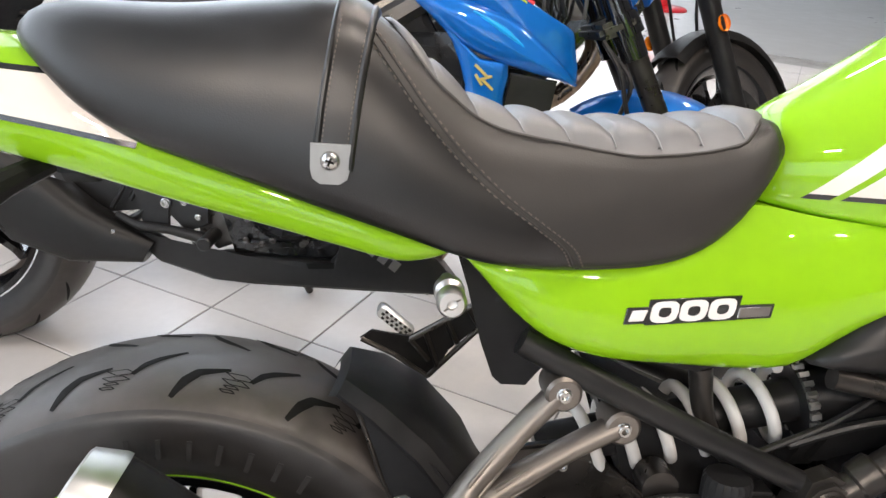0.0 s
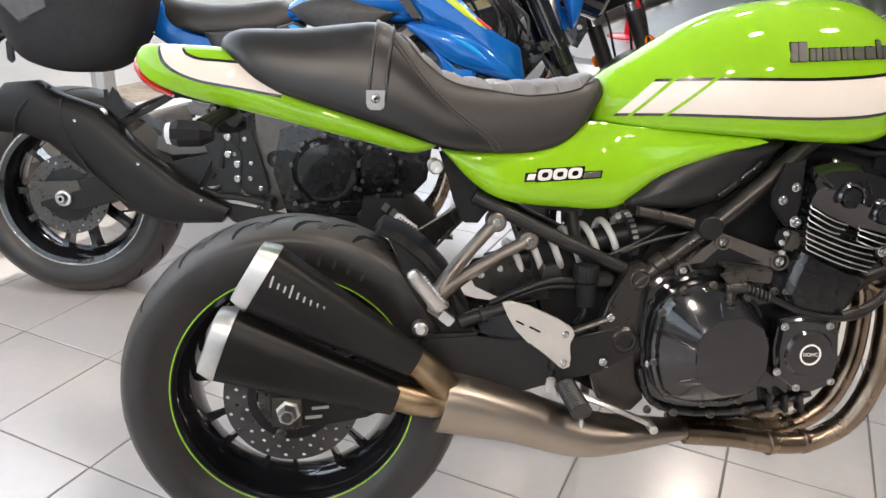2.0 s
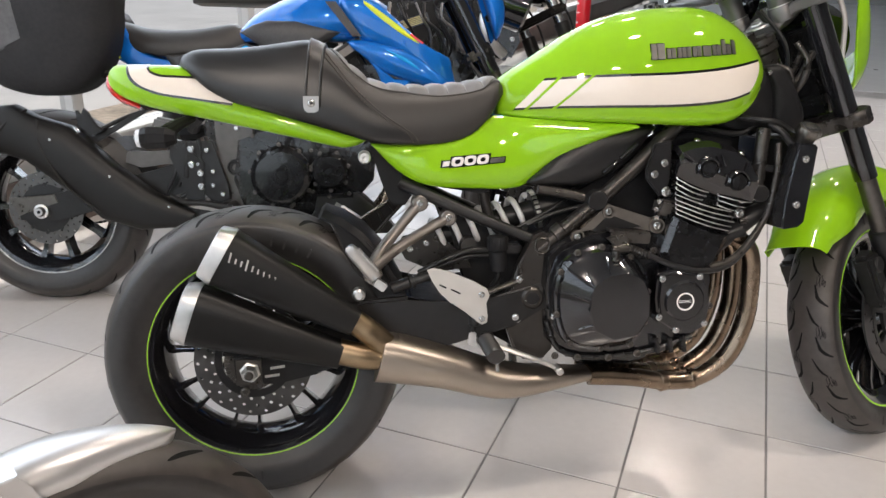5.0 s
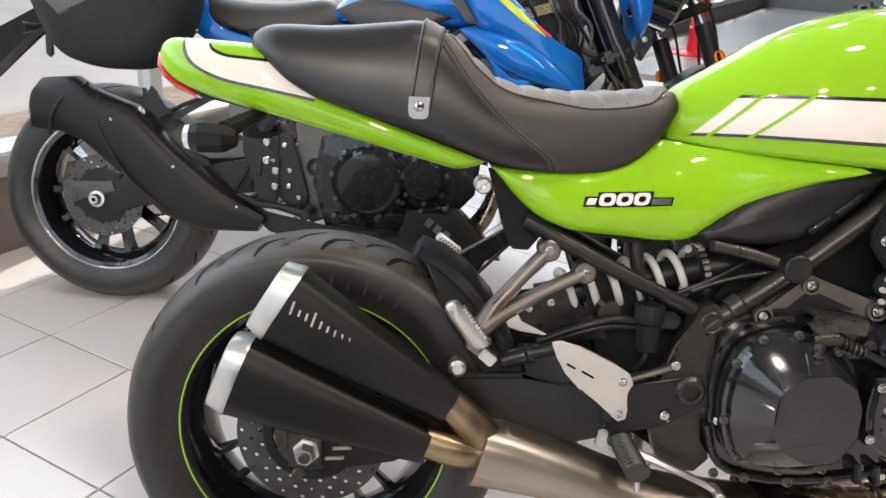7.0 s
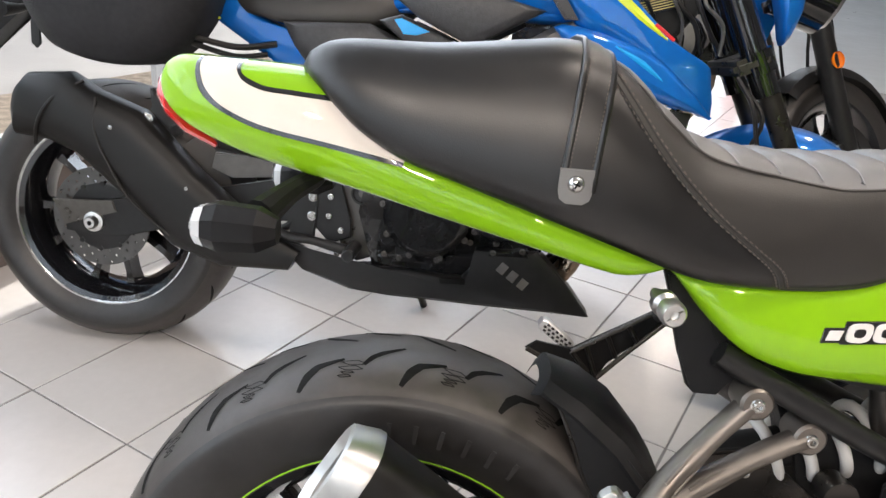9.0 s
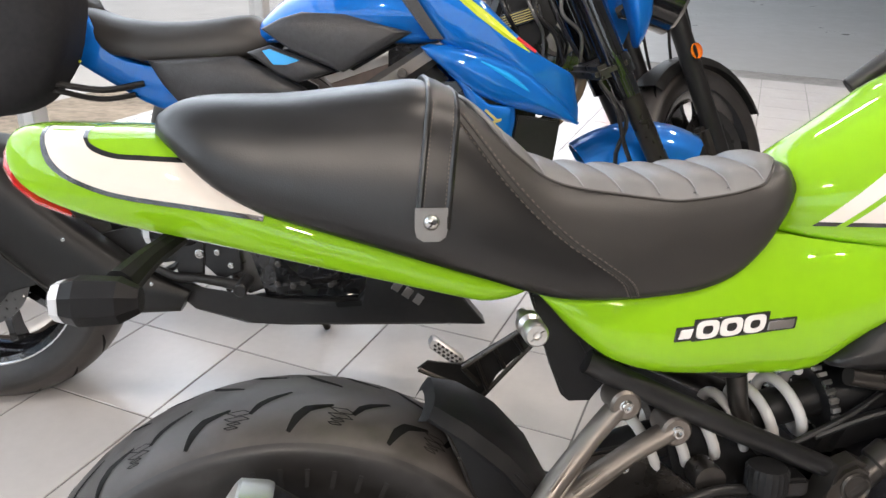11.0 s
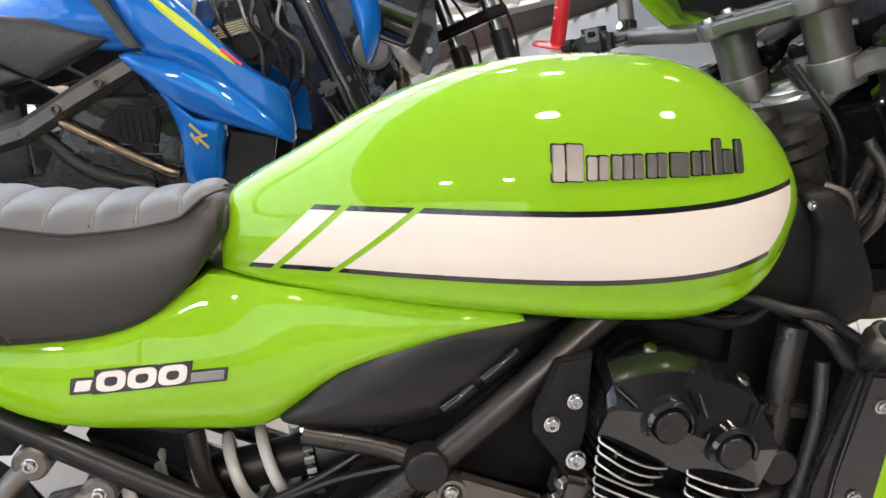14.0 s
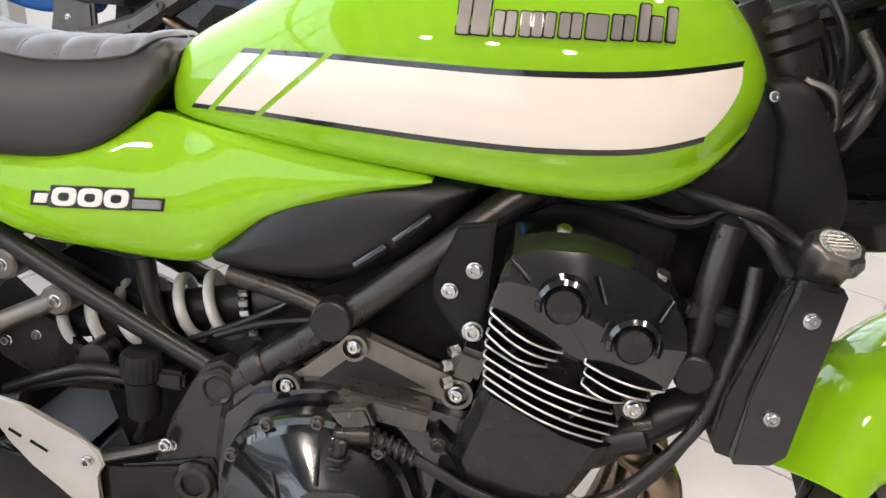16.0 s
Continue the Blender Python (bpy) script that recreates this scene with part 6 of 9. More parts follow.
bolts(green, [(0.883, -0.144, 0.675)], 0.0125)
bm = bm_new()
box(bm, (0.030, 0.040, 0.034), pose(0.882, -0.128, 0.640, 0, 14, 0), 0.006)
cyl(bm, (0.895, -0.125, 0.640), (0.925, -0.125, 0.648), 0.016, 14)
part("throttle_body_boss", bm, FRAMEALU, green)
for x, z in ((0.866, 0.640), (0.868, 0.622), (0.872, 0.656)):
    bm = bm_new()
    cyl(bm, (x, -0.146, z), (x - 0.008, -0.152, z - 0.001), 0.0062, 6, ch=0.001)
    part("throttle_stop", bm, CHROME, green)

# ---- radiator ----
RAD = [(1.156, 0.774), (1.194, 0.770), (1.199, 0.763), (1.181, 0.606), (1.169, 0.595), (1.137, 0.591), (1.131, 0.600), (1.138, 0.664)]
bm = bm_new()
plate(bm, [(1.165, 0.775), (1.200, 0.775), (1.172, 0.590), (1.140, 0.590)], -0.15, 0.15, 0.003)
rad = part("radiator", bm, MATTE, green, "black radiator with side guards")
bm = bm_new()
plate(bm, RAD, -0.174, -0.150, 0.004, 2)
part("radiator_guard", bm, GLOSS, rad)
bm = bm_new()
plate(bm, RAD, 0.150, 0.174, 0.004, 2)
part("radiator_guard", bm, GLOSS, rad)
for i in range(40):
    if i % 2:
        continue
    bm = bm_new()
    z = 0.60 + 0.17 * i / 40
    x = 1.142 + 0.028 * i / 40
    box(bm, (0.030, 0.29, 0.0012), pose(x + 0.018, 0, z))
    part("radiator_fin", bm, FRAMEALU, rad)
bolts(green, [(1.172, -0.176, 0.740), (1.159, -0.176, 0.644)], 0.0090)
bm = bm_new()
plate(bm, [(1.148, 0.770), (1.157, 0.770), (1.136, 0.594), (1.120, 0.598), (1.112, 0.612), (1.116, 0.655)], -0.168, -0.145, 0.003)
part("radiator_flange", bm, GLOSS2, rad)
bm = bm_new()
capm = Matrix.Translation((1.182, -0.160, 0.798)) @ look((0, 0, 0), (-0.10, 0.50, -0.86)).to_3x3().to_4x4()
lob = [1.0 + 0.07 * math.cos(8 * 2 * math.pi * i / 48) for i in range(48)]
loft(bm, [[V((r * k * math.cos(2 * math.pi * i / 48), r * k * math.sin(2 * math.pi * i / 48), h)) for i, k in enumerate(lob)] for r, h in ((0.018, -0.034), (0.019, -0.014), (0.0235, -0.009), (0.025, 0.003), (0.0225, 0.009), (0.0185, 0.011), (0.004, 0.011))])
moved(bm, capm)
rcap = part("radiator_cap", bm, FRAMEALU, rad, "metal radiator cap with warning lettering")
bm = bm_new()
lathe(bm, [(0, 0.0115), (0.0180, 0.0115)], (0, 0, 0), (0, 0, 1), 20)
moved(bm, capm)
part("cap_plate", bm, DECAL, rcap)
txt = bpy.data.curves.new("danger", "FONT")
txt.body, txt.size, txt.align_x, txt.align_y, txt.extrude = "DANGER", 0.0052, "CENTER", "CENTER", 0.0001
tob = new("cap_lettering", txt)
tob.parent, tob.matrix_basis = rcap, capm @ pose(0, -0.007, 0.0118)
txt.materials.append(ALU_E)
for i, (w, z) in enumerate(((0.012, 0.010), (0.020, 0.006), (0.024, 0.002), (0.022, -0.002))):
    bm = bm_new()
    box(bm, (w, 0.0010, 0.0003), pose(0, z, 0.0117))
    moved(bm, capm)
    part("lettering_bar", bm, ALU_E, rcap)
bm = bm_new()
tube(bm, [(1.176, -0.140, 0.788), (1.155, -0.130, 0.801), (1.127, -0.130, 0.816), (1.102, -0.125, 0.820), (1.06, -0.09, 0.826)], 0.0058, 10, 5)
part("overflow_hose", bm, MATTE, rad)
bm = bm_new()
tube(bm, [(1.158, -0.142, 0.769), (1.150, -0.140, 0.778), (1.134, -0.138, 0.796), (1.115, -0.12, 0.812)], [0.0085, 0.0085, 0.0070, 0.0065], 10, 5)
part("filler_hose", bm, MATTE, rad)
bm = bm_new()
tube(bm, [(1.125, -0.120, 0.800), (1.118, -0.125, 0.750), (1.114, -0.128, 0.694), (1.112, -0.130, 0.665)], 0.0145, 16, 4)
cpipe = part("coolant_pipe", bm, SATIN, green, "dark coolant pipe")
bm = bm_new()
cyl(bm, (1.110, -0.125, 0.664), (1.110, -0.156, 0.664), 0.0185, 24, ch=0.002)
part("pipe_plug", bm, MATTE, cpipe)
bm = bm_new()
box(bm, (0.052, 0.022, 0.015), pose(1.122, -0.128, 0.718, 0, 8, 0), 0.003)
part("hose_clip", bm, MATTE, cpipe)
bm = bm_new()
tube(bm, [(1.148, -0.140, 0.770), (1.146, -0.148, 0.723), (1.141, -0.150, 0.690), (1.134, -0.152, 0.650), (1.122, -0.152, 0.610), (1.088, -0.155, 0.560), (1.050, -0.160, 0.526), (1.000, -0.163, 0.508)], 0.0072, 12, 5)
part("thin_coolant_pipe", bm, SATIN, green).location = (-0.020, 0, 0.002)
bm = bm_new()
tube(bm, [(1.145, -0.120, 0.625), (1.110, -0.125, 0.615), (1.070, -0.125, 0.585), (1.030, -0.120, 0.555), (0.990, -0.11, 0.545)], 0.021, 16, 5)
part("radiator_hose", bm, MATTE, green, "thick black rubber radiator hose").location = (-0.020, 0, 0.002)
for sgn in (-1, 1):
    hs = bulge_panel("headstock_cover", [(1.040, 0.812), (1.060, 0.822), (1.109, 0.852), (1.137, 0.896), (1.143, 0.925), (1.165, 0.925), (1.180, 0.860), (1.192, 0.812), (1.139, 0.802), (1.095, 0.796)], sgn * 0.062, 0, PLASTIC, green, "black plastic headstock cover", 2, 0.014)
    hs.location = (-0.020, 0, 0.002)
    bulge_panel("headstock_duct", [(1.144, 0.924), (1.152, 0.932), (1.177, 0.934), (1.200, 0.910), (1.224, 0.865), (1.238, 0.830), (1.236, 0.797), (1.204, 0.784), (1.172, 0.800), (1.165, 0.850), (1.160, 0.890)], sgn * 0.072, 0, PLASTIC, hs, "", 3, 0.018)
    bolts(green, [(1.129, sgn * 0.086, 0.920)], 0.006) if sgn < 0 else None
    bm = bm_new()
    tube(bm, [(1.205, sgn * 0.05, 0.985), (1.225, sgn * 0.065, 0.945), (1.215, sgn * 0.075, 0.91), (1.205, sgn * 0.06, 0.88)], 0.007, 10, 5)
    part("clutch_cable" if sgn > 0 else "brake_hose", bm, SATIN, green)
bm = bm_new()
lathe(bm, [(0.0, 0.0), (0.030, 0.0), (0.036, -0.004), (0.037, -0.016), (0.034, -0.020), (0.038, -0.022), (0.038, -0.034), (0.032, -0.040), (0.030, -0.13)], (1.138, 0, 0.998), (-math.sin(radians(25)), 0, math.cos(radians(25))), 30)
part("steering_head", bm, SATIN, green, "black steering head with bearing cups")
bm = bm_new()
for k in range(5):
    y = -0.07 + 0.02 * k
    tube(bm, [(0.92, y, 0.81), (1.0, y, 0.80 - 0.006 * k), (1.08, y, 0.79), (1.14, y * 0.8, 0.83)], 0.006, 8, 4)
part("wiring_loom", bm, MATTE, green)
cpipe.location = (-0.020, 0, 0.002)

# ---- steering, turned to the left ----
RAKE = radians(23.2)
AXIS = V((-math.sin(RAKE), 0, math.cos(RAKE)))
PIVOT = V((1.147, 0, 1.024))
STEER = Matrix.Translation(PIVOT + V((0.033, 0.065, 0.006))) @ Matrix.Rotation(radians(33), 4, AXIS) @ Matrix.Translation(-PIVOT)
DOWN = -AXIS
FWD = V((math.cos(RAKE), 0, math.sin(RAKE)))
AXLE = PIVOT + DOWN * ((1.024 - 0.300) / math.cos(RAKE)) + FWD * 0.062
AXLE.z = 0.300


def fork_pt(d, y, fwd=0.030):
    """A point d metres down the fork from the top clamp."""
    return PIVOT + DOWN * d + FWD * fwd + V((0, y, 0))


wheel(green, "front_wheel", STEER @ Matrix.Translation(AXLE), 0.300, 0.061, 0.052, 15, TAPE, 8, ((-0.066, 0.150), (0.066, 0.150)), 0.046)
for s in (-1, 1):
    bm = bm_new()
    cyl(bm, fork_pt(-0.042, s * 0.115), fork_pt(0.42, s * 0.115), 0.0260, 24)
    cyl(bm, fork_pt(0.002, s * 0.115), fork_pt(0.010, s * 0.115), 0.0275, 20)
    moved(bm, STEER)
    fk = part("fork_tube", bm, GLOSS, green, "black fork tube")
    bm = bm_new()
    cyl(bm, fork_pt(0.42, s * 0.115), fork_pt(0.56, s * 0.115), 0.0215, 24)
    moved(bm, STEER)
    part("fork_slider", bm, FRAMEALU, fk)
    bm = bm_new()
    cyl(bm, fork_pt(0.555, s * 0.115), fork_pt(0.80, s * 0.115), 0.030, 24, r1=0.026, ch=0.004)
    moved(bm, STEER)
    part("fork_bottom", bm, MATTE, fk)
    bm = bm_new()
    lathe(bm, [(0, 0.004), (0.007, 0.004), (0.009, 0.008), (0.015, 0.008), (0.017, 0.004), (0.022, 0.003), (0.024, 0.0), (0.024, -0.01)], fork_pt(-0.040, s * 0.115), AXIS, 24)
    moved(bm, STEER)
    part("fork_cap", bm, SATIN, fk)
    bm = bm_new()
    for q in (0.62, 0.69):
        cyl(bm, fork_pt(q, s * 0.120, -0.03), fork_pt(q, s * 0.075, -0.03), 0.020, 16, ch=0.003)
    box(bm, (0.055, 0.045, 0.14), Matrix.Translation(fork_pt(0.655, s * 0.092, -0.035)) @ pose(0, 0, 0, 0, -25, 0), 0.010)
    moved(bm, STEER)
    part("front_caliper", bm, MATTE, green, "black radial brake caliper")
for d, h, nm in ((0.0, 0.026, "top_clamp"), (0.255, 0.036, "bottom_clamp")):
    bm = bm_new()
    span = [(0.0, -0.030, 0.046), (0.045, -0.024, 0.048), (0.075, -0.010, 0.064), (0.100, 0.000, 0.072), (0.125, 0.004, 0.074), (0.145, 0.012, 0.068), (0.158, 0.026, 0.056)]
    rr = []
    for k in range(-30, 31):
        y = 0.158 * k / 30
        x0 = interp([(a, b) for a, b, c in span], abs(y))
        x1 = interp([(a, c) for a, b, c in span], abs(y))
        up = (0.030 if d == 0 else 0.0) * (0.5 - 0.5 * math.cos(math.pi * min(1, max(0, (abs(y) - 0.030) / 0.065))))
        rr.append([PIVOT + DOWN * (d + dd - up) + FWD * fx + V((0, y, 0)) for fx, dd in ((x0, 0.004), (x0 + 0.004, 0.0), (x1 - 0.004, 0.0), (x1, 0.004), (x1, h - 0.004), (x1 - 0.004, h), (x0 + 0.004, h), (x0, h - 0.004))])
    loft(bm, rr)
    moved(bm, STEER)
    cl_ = part(nm, bm, SILVERDK if d == 0 else SATIN, green, "grey cast fork clamp" if d == 0 else "", 40)
    if d == 0:
        bm = bm_new()
        lathe(bm, [(0, 0.016), (0.010, 0.016), (0.010, 0.013), (0.0155, 0.013), (0.018, 0.011), (0.018, 0.008), (0.023, 0.0075), (0.024, 0.0055), (0.027, 0.005), (0.033, 0.001), (0.034, -0.003)], PIVOT, AXIS, 32)
        moved(bm, STEER)
        part("stem_nut", bm, ALU, cl_, "polished stem nut with stepped rings")
        bm = bm_new()
        lathe(bm, [(0.0215, -0.01), (0.0215, 0.030), (0.020, 0.032), (0.018, 0.030), (0.018, 0.024)], PIVOT + FWD * 0.058, AXIS, 28)
        moved(bm, STEER)
        lock = part("ignition_lock", bm, SILVERDK, cl_, "ignition lock in a grey collar")
        bm = bm_new()
        lathe(bm, [(0.0185, 0.022), (0.0185, 0.042), (0.016, 0.045), (0.012, 0.044), (0.012, 0.040)], PIVOT + FWD * 0.058, AXIS, 28)
        moved(bm, STEER)
        part("lock_ring", bm, PLASTIC, lock)
        bm = bm_new()
        lathe(bm, [(0.012, 0.040), (0.011, 0.046), (0.007, 0.048), (0.006, 0.046), (0, 0.046)], PIVOT + FWD * 0.058, AXIS, 24)
        moved(bm, STEER)
        part("lock_barrel", bm, CHROME, lock)
        for s in (-1, 1):
            bm = bm_new()
            base = PIVOT + FWD * 0.006 + V((0, s * 0.055, 0))
            lathe(bm, [(0.0285, -0.004), (0.0285, 0.028), (0.0270, 0.031), (0.0245, 0.0315), (0.0240, 0.045), (0.0250, 0.070), (0.0265, 0.088), (0, 0.088)], base, AXIS, 30)
            moved(bm, STEER)
            riser = part("bar_riser", bm, SILVERDK, cl_, "grey cast handlebar riser", 30)
            bm = bm_new()
            lathe(bm, [(0.0275, 0.0), (0.0288, 0.0), (0.0288, 0.002), (0.0275, 0.002)], base + AXIS * 0.030, AXIS, 30, closed=True)
            moved(bm, STEER)
            part("riser_ring", bm, ALU, riser)
        # one bridge clamps the bar on both risers: end lobes joined by two slotted links
        bm = bm_new()
        for s in (-1, 1):
            rr = []
            for k, up in ((0.90, 0.088), (1.0, 0.091), (1.0, 0.104), (0.93, 0.109)):
                c = PIVOT + AXIS * up + V((0, s * 0.056, 0))
                rr.append([c + FWD * (-0.010 + 0.036 * k * math.cos(q)) + V((0, 0.024 * k * math.sin(q), 0)) for q in (2 * math.pi * i / 22 for i in range(22))])
            loft(bm, rr)
        for f0, f1, u0, u1 in ((-0.044, -0.030, 0.094, 0.108), (-0.018, -0.006, 0.099, 0.110), (0.004, 0.018, 0.096, 0.108)):
            rr = []
            for y in (-0.052, -0.040, 0.0, 0.040, 0.052):
                c = PIVOT + V((0, y, 0))
                rr.append([c + FWD * f + AXIS * u for f, u in ((f0, u0), (f0, u1 - 0.003), (f0 + 0.003, u1), (f1 - 0.003, u1), (f1, u1 - 0.003), (f1, u0))])
            loft(bm, rr)
        moved(bm, STEER)
        bc = part("bar_clamp", bm, SILVERDK, cl_, "grey cast handlebar bridge clamp with slots", 30)
        for s in (-1, 1):
            for f in (-0.034, 0.012):
                bm = bm_new()
                lathe(bm, [(0, 0.003), (0.0035, 0.003), (0.0045, 0.006), (0.0075, 0.006), (0.0085, 0.003), (0.0085, -0.002)], PIVOT + AXIS * 0.108 + FWD * f + V((0, s * 0.056, 0)), AXIS, 16)
                moved(bm, STEER)
                part("screw", bm, CHROME, bc)
            # split line of the clamp
            bm = bm_new()
            lathe(bm, [(0.0268, 0.0), (0.0272, 0.0), (0.0272, 0.002), (0.0268, 0.002)], PIVOT + FWD * 0.006 + V((0, s * 0.055, 0)) + AXIS * 0.086, AXIS, 30, closed=True)
            moved(bm, STEER)
            part("clamp_gap", bm, DARK, bc)
        # chamfered gauge carrier ahead of the risers
        bm = bm_new()
        rr = []
        for u, g in ((0.0, 0.86), (0.030, 1.0)):
            c = PIVOT + AXIS * u + FWD * 0.105 + V((0, 0.040, 0))
            rr.append([c + FWD * (0.038 * g * a) + V((0, 0.040 * g * b, 0)) for a, b in ((-1, -0.6), (-1, 0.6), (-0.6, 1), (0.8, 1), (0.8, -1), (-0.6, -1))])
        loft(bm, rr)
        moved(bm, STEER)
        gc = part("gauge_carrier", bm, SILVERDK, green, "grey gauge carrier with a pale chamfer", 20)
        bm = bm_new()
        rr = []
        for u, g in ((0.0302, 1.0), (0.046, 0.96), (0.054, 0.72)):
            c = PIVOT + AXIS * u + FWD * 0.105 + V((0, 0.040, 0))
            rr.append([c + FWD * (0.038 * g * a) + V((0, 0.040 * g * b, 0)) for a, b in ((-1, -0.6), (-1, 0.6), (-0.6, 1), (0.8, 1), (0.8, -1), (-0.6, -1))])
        loft(bm, rr)
        moved(bm, STEER)
        part("carrier_cap", bm, SILVERM, gc, "pale silver chamfered cap", 20)
bm = bm_new()
hb = PIVOT + AXIS * 0.097 - FWD * 0.010
HALF = [(0.0, 0.06, 0.0), (0.018, 0.105, 0.006), (0.070, 0.185, 0.030), (0.094, 0.240, 0.044), (0.100, 0.290, 0.054), (0.078, 0.345, 0.036), (0.020, 0.440, -0.035)]
tube(bm, [hb + V((x, -y, z)) for x, y, z in reversed(HALF)] + [hb] + [hb + V(p) for p in HALF], 0.0125, 16, 6)
moved(bm, STEER)
bar = part("handlebar", bm, SILVERDK, green, "satin grey handlebar")
for s in (-1, 1):
    bm = bm_new()
    cyl(bm, hb + V((0.070, s * 0.358, 0.027)), hb + V((0.016, s * 0.448, -0.040)), 0.0175, 18, ch=0.003)
    moved(bm, STEER)
    part("grip", bm, RUBBER, bar)
    pm = Matrix.Translation(hb + V((0.080, s * 0.318, 0.050))) @ pose(0, 0, 0, 0, -12, s * 18)
    bm = bm_new()
    box(bm, (0.044, 0.058, 0.048), pm, 0.012, 3)
    box(bm, (0.030, 0.024, 0.034), pm @ pose(-0.004, s * 0.040, -0.004), 0.007, 2)
    moved(bm, STEER)
    pod = part("switch_pod", bm, MATTE, bar, "black switch housing")
    bm = bm_new()
    box(bm, (0.006, 0.022, 0.020), pm @ pose(-0.023, -s * 0.006, 0.012), 0.0015)
    moved(bm, STEER)
    sw = part("switch", bm, SILVERDK, pod, "square grey switch frame")
    bm = bm_new()
    box(bm, (0.004, 0.012, 0.009), pm @ pose(-0.0265, -s * 0.006, 0.013, 0, 14, 0), 0.0015)
    moved(bm, STEER)
    part("rocker", bm, DARK, sw)
    bm = bm_new()
    box(bm, (0.010, 0.016, 0.010), pm @ pose(-0.022, s * 0.036, -0.002), 0.003)
    moved(bm, STEER)
    part("switch", bm, PLASTIC, pod)
    bm = bm_new()
    mp_ = hb + V((0.104, s * 0.276, 0.066))
    box(bm, (0.026, 0.026, 0.030), Matrix.Translation(mp_), 0.005)
    box(bm, (0.040, 0.030, 0.012), Matrix.Translation(mp_ + V((0.0, 0, -0.018))), 0.003)
    moved(bm, STEER)
    mb = part("mirror_mount", bm, SATIN, bar, "dark bolted mirror mount")
    bm = bm_new()
    cyl(bm, mp_ + V((-0.018, 0, 0.002)), mp_ + V((-0.010, 0, 0.002)), 0.0065, 14, ch=0.001)
    moved(bm, STEER)
    part("mount_screw", bm, CHROME, mb)
    bm = bm_new()
    tube(bm, [mp_ + V((0.0, 0, 0.012)), mp_ + V((-0.004, s * 0.003, 0.06)), mp_ + V((-0.022, s * 0.030, 0.19))], [0.0125, 0.0115, 0.0085], 14, 4)
    moved(bm, STEER)
    part("mirror_stem", bm, SILVERDK, mb, "grey mirror stem")
# mudguard
bm = bm_new()
rings = []
for i in range(23):
    a = radians(24 + 125 * i / 22)
    r = 0.392
    ring = []
    hw = 0.084 if 1 < i < 21 else 0.074
    drop = 0.100 * min(1, 0.42 + 0.16 * (22 - i))
    for q in range(9):
        t = (q / 4 - 1)
        dr = -drop * abs(t) ** 2.8 + 0.006
        ring.append(V((AXLE.x + (r + dr) * math.cos(a), hw * math.sin(t * math.pi / 2), AXLE.z + (r + dr) * math.sin(a))))
    for q in range(8, -1, -1):
        t = (q / 4 - 1)
        dr = -drop * abs(t) ** 2.8 + 0.0025
        ring.append(V((AXLE.x + (r + dr) * math.cos(a), (hw - 0.003) * math.sin(t * math.pi / 2), AXLE.z + (r + dr) * math.sin(a))))
    rings.append(ring)
loft(bm, rings)
moved(bm, STEER)
part("front_mudguard", bm, GREEN_B, green, "lime green front mudguard", 50)
# headlamp and gauges, ahead of the clamps
bm = bm_new()
hl = PIVOT + FWD * 0.19 + DOWN * 0.10
lathe(bm, [(0, -0.12), (0.05, -0.115), (0.085, -0.07), (0.092, 0.0), (0.095, 0.015), (0.088, 0.02)], hl, (1, 0, 0.1), 36)
moved(bm, STEER)
part("headlamp", bm, GLOSS, green, "round black headlamp")
for s in (-1, 1):
    bm = bm_new()
    c = PIVOT + AXIS * 0.06 + FWD * 0.10 + V((0, s * 0.06, 0))
    lathe(bm, [(0, -0.05), (0.04, -0.045), (0.052, -0.01), (0.052, 0.008), (0.046, 0.012), (0.044, 0.006), (0, 0.006)], c, AXIS - FWD * 0.3, 30)
    moved(bm, STEER)
    part("gauge", bm, GLOSS, green, "round black gauge")
bm = bm_new()
box(bm, (0.10, 0.16, 0.24), Matrix.Translation(PIVOT + FWD * 0.100 + DOWN * 0.150) @ pose(0, 0, 0, 0, -25, 0), 0.02, 3)
moved(bm, STEER)
part("headlamp_bracket", bm, GLOSS2, green, "black headlamp bracket and wiring box")
# bikini cowl round the headlamp: a shell from its rear rim to its front rim
REAR_RIM = [(0.150, 0.175, -0.030), (0.166, 0.100, 0.065), (0.164, 0.045, 0.185), (0.152, -0.030, 0.165), (0.150, -0.120, 0.095), (0.130, -0.205, 0.068), (0.075, -0.252, 0.080), (0.0, -0.270, 0.090)]
FRONT_RIM = [(0.150, 0.155, 0.045), (0.160, 0.112, 0.155), (0.146, 0.062, 0.240), (0.130, 0.0, 0.258), (0.115, -0.080, 0.268), (0.095, -0.145, 0.270), (0.050, -0.180, 0.270), (0.0, -0.192, 0.270)]


def rim_at(half):
    full = [V(p) for p in half] + [V((-y, u, f)) for y, u, f in reversed(half[:-1])]
    return curve(full, 5)


def cowl_pt(v):
    """From (across, up, ahead) to the bike's frame."""
    return PIVOT + AXIS * v.y + FWD * v.z + V((0, v.x, 0))


ra, fa = rim_at(REAR_RIM), rim_at(FRONT_RIM)


